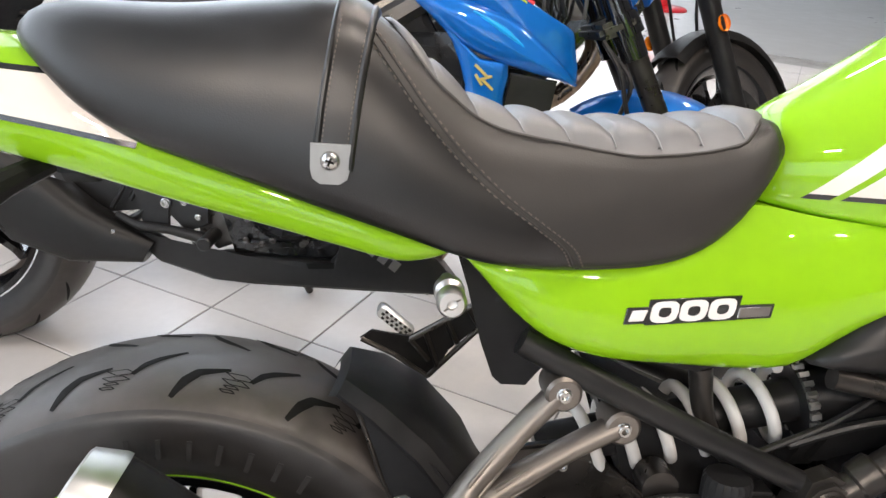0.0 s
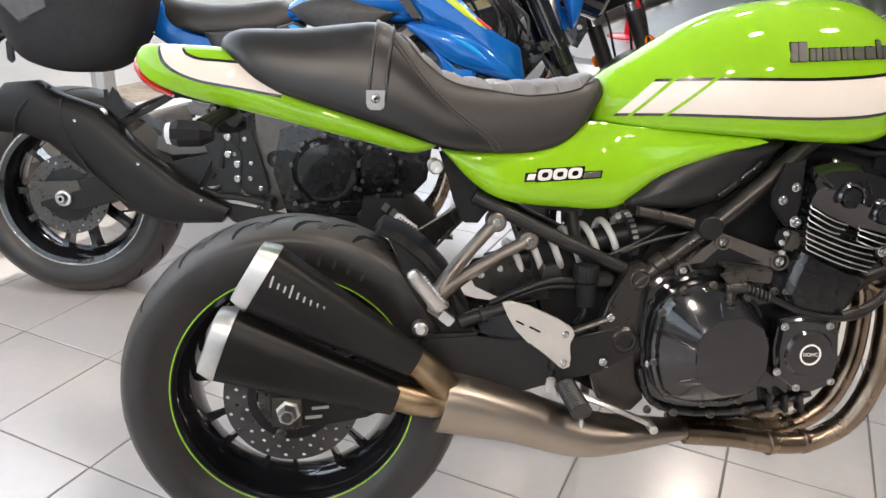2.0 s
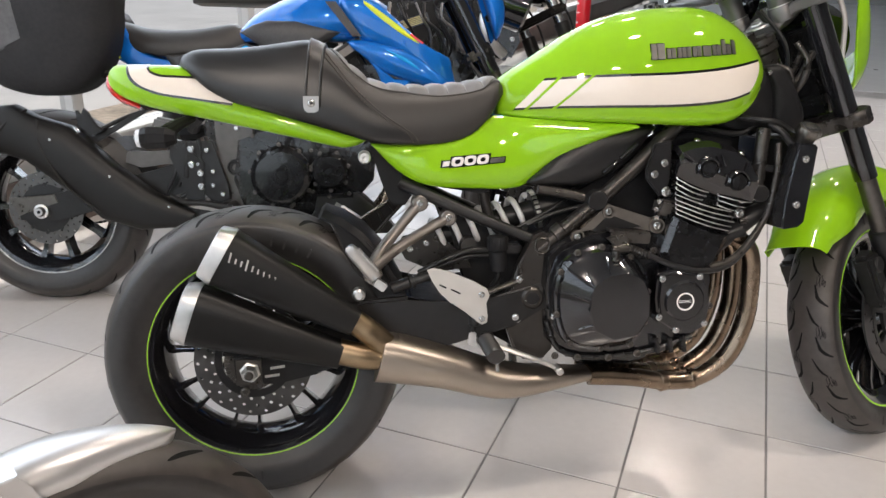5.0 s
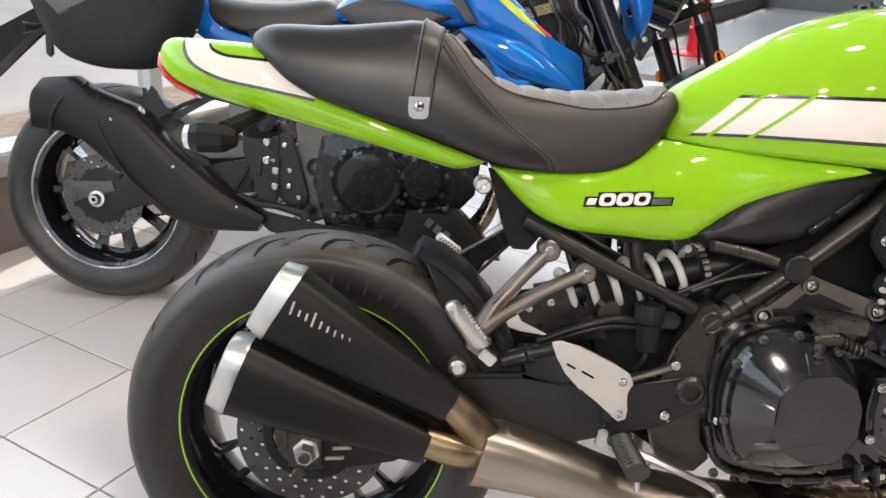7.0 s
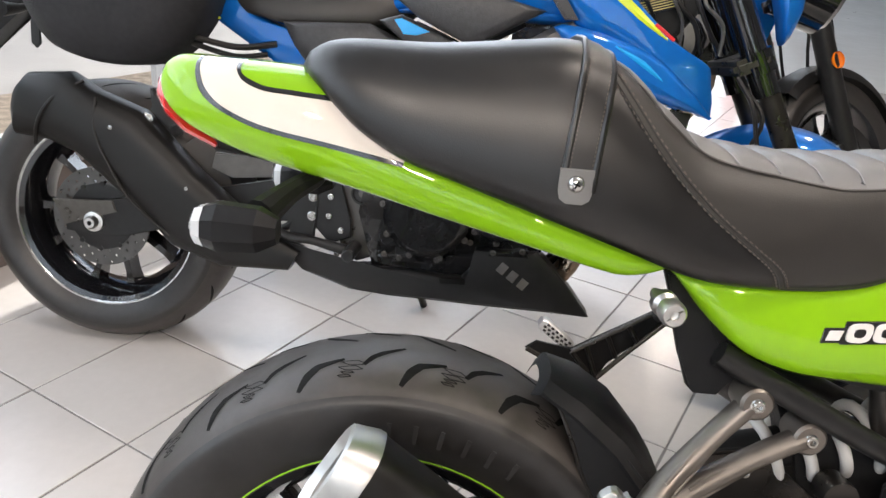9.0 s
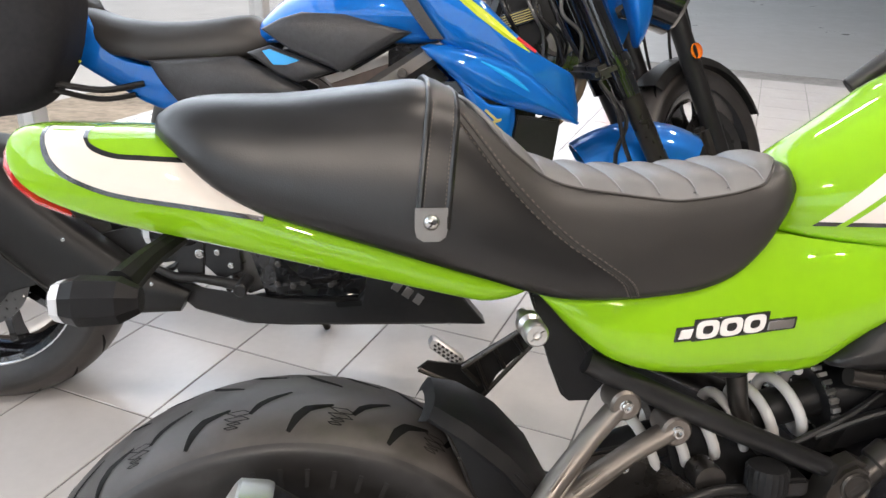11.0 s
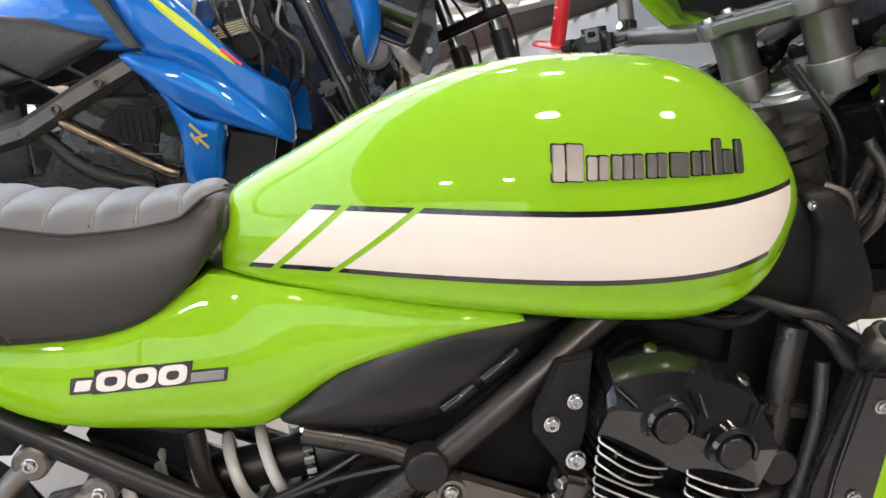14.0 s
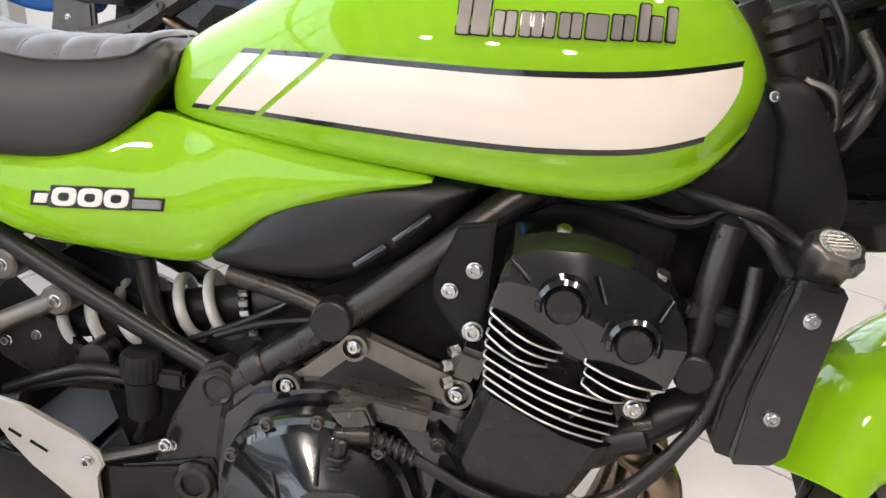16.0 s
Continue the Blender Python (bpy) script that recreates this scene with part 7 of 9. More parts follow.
def cowl_sheet(i0, i1, t0, t1, lift, thick, bulge=0.020):
    bm = bm_new()
    rr = []
    for a_, b_ in zip(ra[i0:i1 + 1], fa[i0:i1 + 1]):
        o, n_ = [], []
        for k in range(9):
            t = t0 + (t1 - t0) * k / 8
            p = a_ + (b_ - a_) * t
            c = V((p.x, p.y + 0.06, 0))
            r = c.normalized() if c.length > 1e-6 else V((0, -1, 0))
            q = bulge * math.sin(math.pi * t) + lift
            o.append(cowl_pt(p + r * q))
            n_.append(cowl_pt(p + r * (q - thick)))
        rr.append(o + n_[::-1])
    loft(bm, rr)
    moved(bm, STEER)
    return bm


cowl = part("headlamp_cowl", cowl_sheet(0, len(ra) - 1, 0.0, 1.0, 0.0, 0.0035), GREEN, green, "lime green bikini cowl with a black stripe", 50)
nr = len(ra)
for i0, i1 in ((0, 10), (nr - 11, nr - 1)):
    part("cowl_stripe", cowl_sheet(i0, i1, 0.36, 0.52, 0.0012, 0.002), DECAL, cowl)
bm = bm_new()
tube(bm, [cowl_pt(p) for p in ra], 0.0030, 8, 1)
moved(bm, STEER)
part("cowl_rim", bm, GREEN, cowl)
bm = bm_new()
rr = []
for k in range(13):
    a_ = math.pi * k / 12
    y = 0.156 * math.cos(a_)
    rr.append([cowl_pt(V((y * (1 - 0.30 * t), 0.125 + 0.19 * t + e, 0.075 + 0.125 * math.sin(a_) * (1 - 0.25 * t) - 0.11 * t))) for e, ts in ((0.0, (0, 0.33, 0.66, 1.0)), (0.003, (1.0, 0.66, 0.33, 0))) for t in ts])
loft(bm, rr)
moved(bm, STEER)
part("windscreen", bm, SMOKE, cowl, "small smoked windscreen", 50)
bm = bm_new()
rr = []
for k in range(13):
    a_ = math.pi * k / 12
    y = 0.156 * math.cos(a_)
    rr.append([cowl_pt(V((y * (1 - 0.35 * t), 0.125 - 0.085 * t ** 1.6 - e, 0.075 + 0.125 * math.sin(a_) + 0.085 * t))) for e, ts in ((0.0, (0, 0.33, 0.66, 1.0)), (0.004, (1.0, 0.66, 0.33, 0))) for t in ts])
loft(bm, rr)
moved(bm, STEER)
part("cowl_nose", bm, PLASTIC, cowl, "black panel under the screen", 50)
bm = bm_new()
tube(bm, [cowl_pt(V(p)) for p in ((-0.150, 0.02, 0.075), (-0.146, -0.05, 0.085), (-0.132, -0.11, 0.070), (-0.118, -0.16, 0.055))], 0.006, 10, 4)
moved(bm, STEER)
part("cowl_stay", bm, SILVER, green, "pale bent cowl stay")
# cables at the headstock
for k, (y, b) in enumerate(((0.03, -0.03), (0.05, -0.02))):
    bm = bm_new()
    tube(bm, [(1.16, y, 1.06), (1.24 + b, y - 0.03, 0.98), (1.25 + b, y - 0.02, 0.88), (1.20, y, 0.83 - b), (1.12, y, 0.82)], 0.0045, 8, 5)
    part("control_cable", bm, MATTE, green)
# two bare metal tubes and a loom beside the headstock
for y, dx in ((-0.035, 0.0), (-0.050, 0.016)):
    bm = bm_new()
    tube(bm, [(1.175 + dx, y, 0.880), (1.205 + dx, y, 0.915), (1.235 + dx, y + 0.01, 0.965)], 0.0075, 10, 4)
    part("stay_tube", bm, SATIN, green)
bm = bm_new()
tube(bm, [(1.165, -0.045, 0.935), (1.190, -0.055, 0.925), (1.198, -0.055, 0.895), (1.185, -0.045, 0.870)], 0.006, 10, 4)
part("loom_clip", bm, FRAMEALU, green)
# side stand, far side
bm = bm_new()
tube(bm, [(0.60, 0.10, 0.33), (0.63, 0.20, 0.19), (0.66, 0.30, 0.062)], 0.011, 10, 3)
cyl(bm, (0.66, 0.292, 0.062), (0.66, 0.306, 0.058), 0.024, 16)
part("side_stand", bm, SATIN, green, "black side stand, folded out")
# rear indicators
for s in (-1, 1):
    bm = bm_new()
    tube(bm, [(-0.095, s * 0.05, 0.838), (-0.115, s * 0.09, 0.826), (-0.130, s * 0.130, 0.812)], [0.010, 0.012, 0.016], 10, 4)
    rings = []
    for x, w, h in ((-0.108, 0.012, 0.012), (-0.125, 0.022, 0.021), (-0.160, 0.024, 0.023), (-0.172, 0.020, 0.019)):
        rings.append([V((x, s * 0.150 + w * math.cos(a), 0.804 + h * math.sin(a))) for a in (2 * math.pi * i / 8 + 0.39 for i in range(8))])
    loft(bm, rings)
    ind = part("rear_indicator", bm, PLASTIC, green, "faceted black rear indicator", 20)
    bm = bm_new()
    rings = []
    for x, w, h in ((-0.172, 0.0205, 0.0195), (-0.180, 0.018, 0.017), (-0.184, 0.010, 0.010)):
        rings.append([V((x, s * 0.150 + w * math.cos(a), 0.804 + h * math.sin(a))) for a in (2 * math.pi * i / 8 + 0.39 for i in range(8))])
    loft(bm, rings)
    part("indicator_lens", bm, CLEARL, ind, "clear lens")
# rear face of the air box and throttle bodies behind the cam cover
bm = bm_new()
plate(bm, [(0.93, 0.70), (0.95, 0.84), (1.06, 0.86), (1.13, 0.80), (1.125, 0.66), (1.05, 0.62)], 0.02, 0.10, 0.01)
part("air_box", bm, PLASTIC, green)

# ---- the blue motorcycle behind ----
BLUEM = pose(-1.13104, 1.54395, FLOOR - 0.003, -10.0, 0, 3.0)
blue = thing("motorcycle", BLUEM, "blue naked sport motorcycle with yellow accents and a side bag", "motorcycle", "motorcycles on show")
TEXBLACK = mat("textured black panel", (0.034, 0.034, 0.036), 0.38, vary=0.25, scale=120, bump=0.6, bump_scale=300)
FRAMEGREY = mat("dark grey frame spar", (0.100, 0.094, 0.088), 0.34, metal=0.5, vary=0.15, scale=50, vary_rough=0.08)


# rear wheel with five broad spokes and a polished lip
def sport_wheel(parent, name, m, R, half, crown, rh, discs, lip):
    bm = bm_new()
    prof = [(0.226, -rh), (0.228, -rh + 0.006), (0.216, -rh + 0.012), (0.200, -rh * 0.5), (0.196, 0), (0.200, rh * 0.5), (0.216, rh - 0.012), (0.228, rh - 0.006), (0.226, rh), (0.210, rh - 0.004), (0.194, rh * 0.6), (0.184, 0.02), (0.184, -0.02), (0.194, -rh * 0.6), (0.210, -rh + 0.004)]
    lathe(bm, prof, (0, 0, 0), (0, 1, 0), 64, closed=True)
    rim = part(name, bm, GLOSS, parent, "black cast wheel with five forked spokes")
    rim.matrix_basis = m
    bm = bm_new()
    lathe(bm, tyre_profile(R, half, crown), (0, 0, 0), (0, 1, 0), 80)
    tyre = part("tyre", bm, RUBBER, rim, "black road tyre", 60)
    tread_band(tyre, R, half, crown, 80)
    # dark slivers painted as the shade of the grooves
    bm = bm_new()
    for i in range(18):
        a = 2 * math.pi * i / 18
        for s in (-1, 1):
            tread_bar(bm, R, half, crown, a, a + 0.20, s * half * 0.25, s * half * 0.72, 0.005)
    tagged(part("tread_groove_shade", bm, GROOVE_SHADE, tyre), kind="stuff")
    if lip:
        bm = bm_new()
        lathe(bm, [(0.2290, -rh - 0.0002), (0.2285, -rh - 0.0014), (0.2245, -rh - 0.0014), (0.2225, -rh + 0.0010)], (0, 0, 0), (0, 1, 0), 80)
        part("rim_lip", bm, CHROME, rim, "polished rim lip")
    bm = bm_new()
    loft(bm, [[V((r, -t, -w)), V((r, t, -w)), V((r, t, w)), V((r, -t, w))] for r, w, t in ((0.045, 0.014, 0.03), (0.10, 0.0085, 0.024), (0.16, 0.0075, 0.024), (0.19, 0.011, 0.028))])
    sp = mesh_of("spoke", bm, GLOSS)
    for i in range(5):
        for s in (-1, 1):
            shared("spoke", sp, rim, pose(0, 0, 0, 0, 72 * i + s * 12, 0) @ pose(0.0, 0, 0, 0, s * 3, 0))
    bm = bm_new()
    lathe(bm, [(0.016, -0.07), (0.034, -0.07), (0.05, -0.04), (0.05, 0.04), (0.034, 0.07), (0.016, 0.07)], (0, 0, 0), (0, 1, 0), 32)
    part("hub", bm, GLOSS, rim)
    bm = bm_new()
    lathe(bm, [(0.03, 0.020), (0.086, 0.024), (0.090, 0.030), (0.086, 0.036), (0.03, 0.040)], (0, 0, 0), (0, 1, 0), 40)
    part("hub_flange", bm, MATTE, rim)
    for y, r in discs:
        bm = bm_new()
        perforated(bm, r - 0.042, r, y - 0.0025, y + 0.0025, (1, 2, 1), 40, 0.0038)
        part("brake_disc", bm, STEEL_D, rim, "drilled steel brake disc", 30)
        bm = bm_new()
        lathe(bm, [(0.030, y - 0.006), (0.060, y - 0.006), (r - 0.046, y - 0.003), (r - 0.040, y - 0.003), (r - 0.040, y + 0.003), (0.030, y + 0.006)], (0, 0, 0), (0, 1, 0), 40, closed=True)
        for i in range(10):
            a = 2 * math.pi * i / 10
            cyl(bm, ((r - 0.041) * math.cos(a), y - 0.005, (r - 0.041) * math.sin(a)), ((r - 0.041) * math.cos(a), y + 0.004, (r - 0.041) * math.sin(a)), 0.0065, 10)
        part("disc_carrier", bm, MATTE, rim)
    return rim


sport_wheel(blue, "rear_wheel", pose(0, 0, 0.321, 0, 20, 0), 0.327, 0.094, 0.080, 0.074, ((-0.085, 0.122),), True)
bm = bm_new()
plate(bm, [(-0.075, 0.285), (-0.08, 0.345), (0.05, 0.375), (0.25, 0.42), (0.45, 0.47), (0.62, 0.49), (0.66, 0.40), (0.45, 0.37), (0.25, 0.34), (0.05, 0.28)], -0.118, -0.098, 0.005)
plate(bm, [(-0.075, 0.285), (-0.08, 0.345), (0.05, 0.375), (0.25, 0.42), (0.45, 0.47), (0.62, 0.49), (0.66, 0.40), (0.45, 0.37), (0.25, 0.34), (0.05, 0.28)], 0.098, 0.118, 0.005)
arm2 = part("swing_arm", bm, MATTE, blue)
bm = bm_new()
lathe(bm, [(0.006, -0.145), (0.012, -0.145), (0.016, -0.138), (0.016, -0.130), (0.024, -0.128), (0.024, -0.118)], (0, 0, 0.316), (0, 1, 0), 20)
part("axle_nut", bm, ALU, arm2)
bm = bm_new()
plate(bm, [(-0.105, 0.36), (0.045, 0.372), (0.055, 0.345), (-0.075, 0.300)], -0.122, -0.116, 0.002)
part("chain_adjuster", bm, FRAMEALU, arm2)
bm = bm_new()
for i in range(34):
    x = 0.06 + 0.52 * i / 34
    box(bm, (0.012, 0.012, 0.009), pose(x, 0.085, 0.235 + 0.10 * i / 34, 0, -11, 0), 0.002, 1)
tagged(part("chain", bm, FRAMEALU, blue), kind="stuff")
# big angular silencer
CAN_A = [((-0.146, 0.628), (-0.160, 0.548), 0.034), ((-0.118, 0.656), (-0.152, 0.514), 0.048), ((-0.030, 0.666), (-0.070, 0.508), 0.056), ((0.030, 0.632), (-0.005, 0.486), 0.058), ((0.140, 0.598), (0.068, 0.428), 0.058),
         ((0.270, 0.475), (0.146, 0.367), 0.055), ((0.386, 0.385), (0.214, 0.298), 0.050), ((0.450, 0.350), (0.335, 0.260), 0.042), ((0.516, 0.316), (0.491, 0.268), 0.028)]
bm = bm_new()
rings = []
for (xa, za), (xb, zb), w in CAN_A:
    c, h = V(((xa + xb) / 2, -0.155, (za + zb) / 2)), V(((xa - xb) / 2, 0, (za - zb) / 2))
    ring = []
    for i in range(28):
        t = 2 * math.pi * i / 28
        cx, cz = math.cos(t), math.sin(t)
        k = (abs(cx) ** 3 + abs(cz) ** 3) ** (-1 / 3)
        ring.append(c + h * (cz * k) + V((0, w * cx * k, 0)))
    rings.append(ring)
loft(bm, rings)
can2 = part("silencer", bm, CANBLACK, blue, "large matte black angular silencer", 35)
bm = bm_new()
tube(bm, [(-0.155, -0.155, 0.590), (-0.140, -0.155, 0.588)], 0.026, 20)
part("outlet", bm, DARK, can2)
bm = bm_new()
tube(bm, [(0.051, -0.200, 0.619), (0.054, -0.212, 0.545), (0.089, -0.213, 0.469), (0.137, -0.210, 0.397), (0.218, -0.196, 0.325)], 0.004, 8, 4)
part("silencer_seam", bm, CANBLACK, can2)
bm = bm_new()
tube(bm, [(0.013, -0.180, 0.650), (-0.043, -0.208, 0.608), (-0.078, -0.210, 0.555), (-0.094, -0.196, 0.500)], 0.0045, 8, 4)
part("silencer_ring", bm, CANBLACK, can2)
bolts(blue, [(0.089, -0.212, 0.557), (0.262, -0.208, 0.440), (0.437, -0.190, 0.338)], 0.0055)
bolts(blue, [(0.145, -0.165, 0.585)], 0.011)
bm = bm_new()
plate(bm, [(0.155, 0.60), (0.180, 0.655), (0.195, 0.64), (0.215, 0.60), (0.24, 0.585), (0.20, 0.565)], -0.16, -0.15, 0.002)
tube(bm, [(0.22, -0.14, 0.585), (0.30, -0.12, 0.625), (0.40, -0.10, 0.66)], 0.007, 8, 3)
part("silencer_hanger", bm, MATTE, blue)
bm = bm_new()
rings = []
for deg, r in ((44, 0.338), (34, 0.342), (22, 0.344), (8, 0.344), (-4, 0.342)):
    c, s = math.cos(radians(deg)), math.sin(radians(deg))
    rings.append([V(((r + dr) * c, q * 0.1, 0.318 + (r + dr) * s)) for q, dr in ((-1, -0.05), (-0.85, 0), (0, 0.008), (0.85, 0), (1, -0.05), (0.95, -0.05), (0.8, -0.004), (0, 0.003), (-0.8, -0.004), (-0.95, -0.05))])
loft(bm, rings)
part("hugger", bm, MATTE, blue)
# plate carrier behind the tail
bm = bm_new()
plate(bm, [(-0.20, 0.86), (-0.10, 0.86), (-0.24, 0.775), (-0.375, 0.640), (-0.414, 0.620), (-0.420, 0.690), (-0.335, 0.785)], -0.035, 0.035, 0.004)
pc = part("plate_carrier", bm, PLASTIC, blue, "black plastic number plate carrier")
bm = bm_new()
lathe(bm, [(0, 0.006), (0.018, 0.006), (0.022, 0.0)], (-0.392, -0.034, 0.778), (-0.5, -0.7, 0.2), 20)
part("reflector", bm, REDLENS, pc, "round red reflector")
for s in (-1, 1):
    bm = bm_new()
    tube(bm, [(-0.20, s * 0.03, 0.80), (-0.19, s * 0.09, 0.79), (-0.195, s * 0.15, 0.785)], [0.008, 0.010, 0.018], 10, 4)
    part("rear_indicator", bm, PLASTIC, pc)
# rear hugger bracket with its bolt, small boxes and hoses under the tail
bm = bm_new()
plate(bm, [(0.143, 0.646), (0.152, 0.646), (0.178, 0.583), (0.210, 0.575), (0.257, 0.594), (0.399, 0.678), (0.408, 0.664), (0.275, 0.585), (0.208, 0.544), (0.163, 0.556), (0.146, 0.619)], -0.136, -0.124, 0.002)
hb2 = part("hugger_bracket", bm, MATTE, blue)
shared("bolt", BOLT, hb2, Matrix.LocRotScale((0.153, -0.168, 0.579), None, (0.010,) * 3))
bm = bm_new()
plate(bm, [(0.285, 0.478), (0.293, 0.515), (0.441, 0.514), (0.470, 0.530), (0.500, 0.500), (0.439, 0.473), (0.336, 0.460)], -0.124, -0.110, 0.004)
part("swing_arm_brace", bm, FRAMEGREY, blue, "dark grey brace over the swing arm")
bm = bm_new()
plate(bm, [(0.443, 0.529), (0.489, 0.539), (0.551, 0.481), (0.546, 0.350), (0.490, 0.349), (0.478, 0.406), (0.442, 0.498)], -0.162, -0.152, 0.003)
fb2 = part("footrest_bracket", bm, MATTE, blue, "black footrest bracket with bright bolts")
for bx, bz in ((0.511, 0.524), (0.511, 0.474), (0.538, 0.446), (0.538, 0.402)):
    shared("bolt", BOLT, fb2, Matrix.LocRotScale((bx, -0.164, bz), None, (0.0085,) * 3))
bm = bm_new()
box(bm, (0.07, 0.06, 0.04), pose(0.42, -0.10, 0.60, 0, 12, 0), 0.008)
part("rear_brake_reservoir", bm, SILVERDK, blue, "grey rear brake fluid cup")
for k, (x0, z0) in enumerate(((0.40, 0.58), (0.44, 0.60), (0.48, 0.62))):
    bm = bm_new()
    tube(bm, [(x0, -0.125, z0), (x0 + 0.05, -0.150, z0 - 0.05), (x0 + 0.06, -0.152, z0 - 0.12), (x0 + 0.02, -0.148, z0 - 0.20)], 0.0055, 8, 5)
    part("brake_hose", bm, MATTE, blue)
# engine
bm = bm_new()
plate(bm, [(0.66, 0.55), (0.80, 0.60), (1.00, 0.62), (1.12, 0.60), (1.10, 0.42), (1.02, 0.33), (0.85, 0.29), (0.68, 0.30), (0.64, 0.42)], -0.15, 0.15, 0.01)
plate(bm, [(0.84, 0.58), (0.92, 0.78), (1.20, 0.80), (1.22, 0.66), (1.10, 0.56)], -0.16, 0.16, 0.01)
eng2 = part("engine", bm, GLOSS2, blue, "black four-cylinder engine")


def round_cover(x, z, r, y0, y1, bolts_n, parent, rings_=()):
    bm = bm_new()
    prof = [(0, y1)]
    for q in rings_:
        prof += [(q - 0.002, y1), (q, y1 - 0.003), (q + 0.003, y1 - 0.003), (q + 0.005, y1)]
    prof += [(r * 0.80, y1), (r * 0.90, y1 + 0.010), (r, y1 + 0.022), (r, y0)]
    lathe(bm, prof, (x, 0, z), (0, 1, 0), 44)
    c = part("engine_cover", bm, GLOSS2, parent, "round black engine cover", 30)
    for i in range(bolts_n):
        a = 2 * math.pi * (i + 0.3) / bolts_n
        shared("bolt", BOLT_D, c, Matrix.LocRotScale((x + r * 1.03 * math.cos(a), y1 + 0.022, z + r * 1.03 * math.sin(a)), None, (0.006,) * 3))
    return c


round_cover(0.800, 0.438, 0.098, -0.14, -0.200, 9, eng2, (0.022, 0.038))
round_cover(0.957, 0.452, 0.062, -0.14, -0.185, 7, eng2, (0.020,))
bm = bm_new()
for i in range(3):
    box(bm, (0.026, 0.002, 0.003), pose(0.803, -0.199, 0.500 + 0.008 * i))
part("cover_mark", bm, MATTE, eng2)
bm = bm_new()
plate(bm, [(0.690, 0.560), (0.760, 0.590), (0.900, 0.600), (1.020, 0.590), (1.030, 0.500), (0.900, 0.520), (0.760, 0.545)], -0.162, -0.148, 0.004)
plate(bm, [(0.690, 0.330), (0.720, 0.318), (0.900, 0.330), (1.040, 0.360), (1.030, 0.385), (0.900, 0.350)], -0.165, -0.148, 0.004)
part("case_flange", bm, GLOSS2, eng2)
for x, z in ((0.712, 0.566), (0.800, 0.584), (0.890, 0.560), (0.960, 0.578), (0.900, 0.520), (0.905, 0.470), (0.902, 0.385), (0.710, 0.335), (0.745, 0.330), (0.830, 0.335), (0.955, 0.368), (1.020, 0.378)):
    shared("bolt", BOLT_D, eng2, Matrix.LocRotScale((x, -0.168, z), None, (0.0055,) * 3))
for z in (0.60, 0.62, 0.64, 0.66, 0.68):
    bm = bm_new()
    plate(bm, [(0.88 + (z - 0.6) * 0.35, z), (1.12 + (z - 0.6) * 0.35, z + 0.01), (1.12 + (z - 0.6) * 0.35, z + 0.014), (0.88 + (z - 0.6) * 0.35, z + 0.004)], -0.172, -0.158)
    part("fin", bm, GLOSS2, eng2)
# pivot area of the frame and foot controls
bm = bm_new()
plate(bm, [(0.585, 0.60), (0.60, 0.76), (0.70, 0.74), (0.715, 0.50), (0.715, 0.33), (0.64, 0.30), (0.60, 0.33), (0.595, 0.45)], -0.135, -0.11, 0.008)
plate(bm, [(0.585, 0.60), (0.60, 0.76), (0.70, 0.74), (0.715, 0.50), (0.715, 0.33), (0.64, 0.30), (0.60, 0.33), (0.595, 0.45)], 0.11, 0.135, 0.008)
fr2 = part("frame_side", bm, FRAMEGREY, blue, "dark grey frame side plate")
bm = bm_new()
lathe(bm, [(0.010, -0.137), (0.020, -0.138), (0.022, -0.142), (0.026, -0.142), (0.027, -0.134)], (0.646, 0, 0.462), (0, 1, 0), 28)
part("pivot_cap", bm, MATTE, fr2)
bm = bm_new()
plate(bm, [(0.46, 0.55), (0.58, 0.55), (0.625, 0.40), (0.63, 0.36), (0.58, 0.34), (0.52, 0.40), (0.47, 0.47)], -0.155, -0.140, 0.004)
rs2 = part("footrest_plate", bm, MATTE, blue)
bolts(blue, [(0.560, -0.160, 0.520), (0.640, -0.138, 0.700), (0.655, -0.138, 0.590), (0.690, -0.138, 0.400)], 0.0090)
bolts(blue, [(0.578, -0.160, 0.450), (0.576, -0.160, 0.405), (0.606, -0.160, 0.375), (0.530, -0.160, 0.475), (0.60, -0.160, 0.32)], 0.0085)
bm = bm_new()
tube(bm, [(0.44, -0.17, 0.372), (0.49, -0.175, 0.352), (0.55, -0.175, 0.348), (0.64, -0.170, 0.330)], [0.008, 0.010, 0.010, 0.014], 10, 4)
cyl(bm, (0.64, -0.15, 0.340), (0.64, -0.235, 0.338), 0.015, 14, ch=0.003)
part("brake_pedal", bm, MATTE, rs2)
bm = bm_new()
tube(bm, [(0.50, -0.150, 0.42), (0.49, -0.155, 0.38), (0.46, -0.16, 0.36)], 0.008, 8, 3)
cyl(bm, (0.50, -0.15, 0.52), (0.49, -0.155, 0.43), 0.012, 12, ch=0.002)
tube(bm, [(0.49, -0.15, 0.43), (0.56, -0.15, 0.48), (0.55, -0.13, 0.56)], 0.005, 8, 3)
part("master_cylinder", bm, MATTE, rs2)
bm = bm_new()
box(bm, (0.09, 0.05, 0.025), pose(0.45, -0.13, 0.565, 0, 8, 0), 0.008)
part("fluid_bottle", bm, CLEARL, blue, "pale fluid bottle")
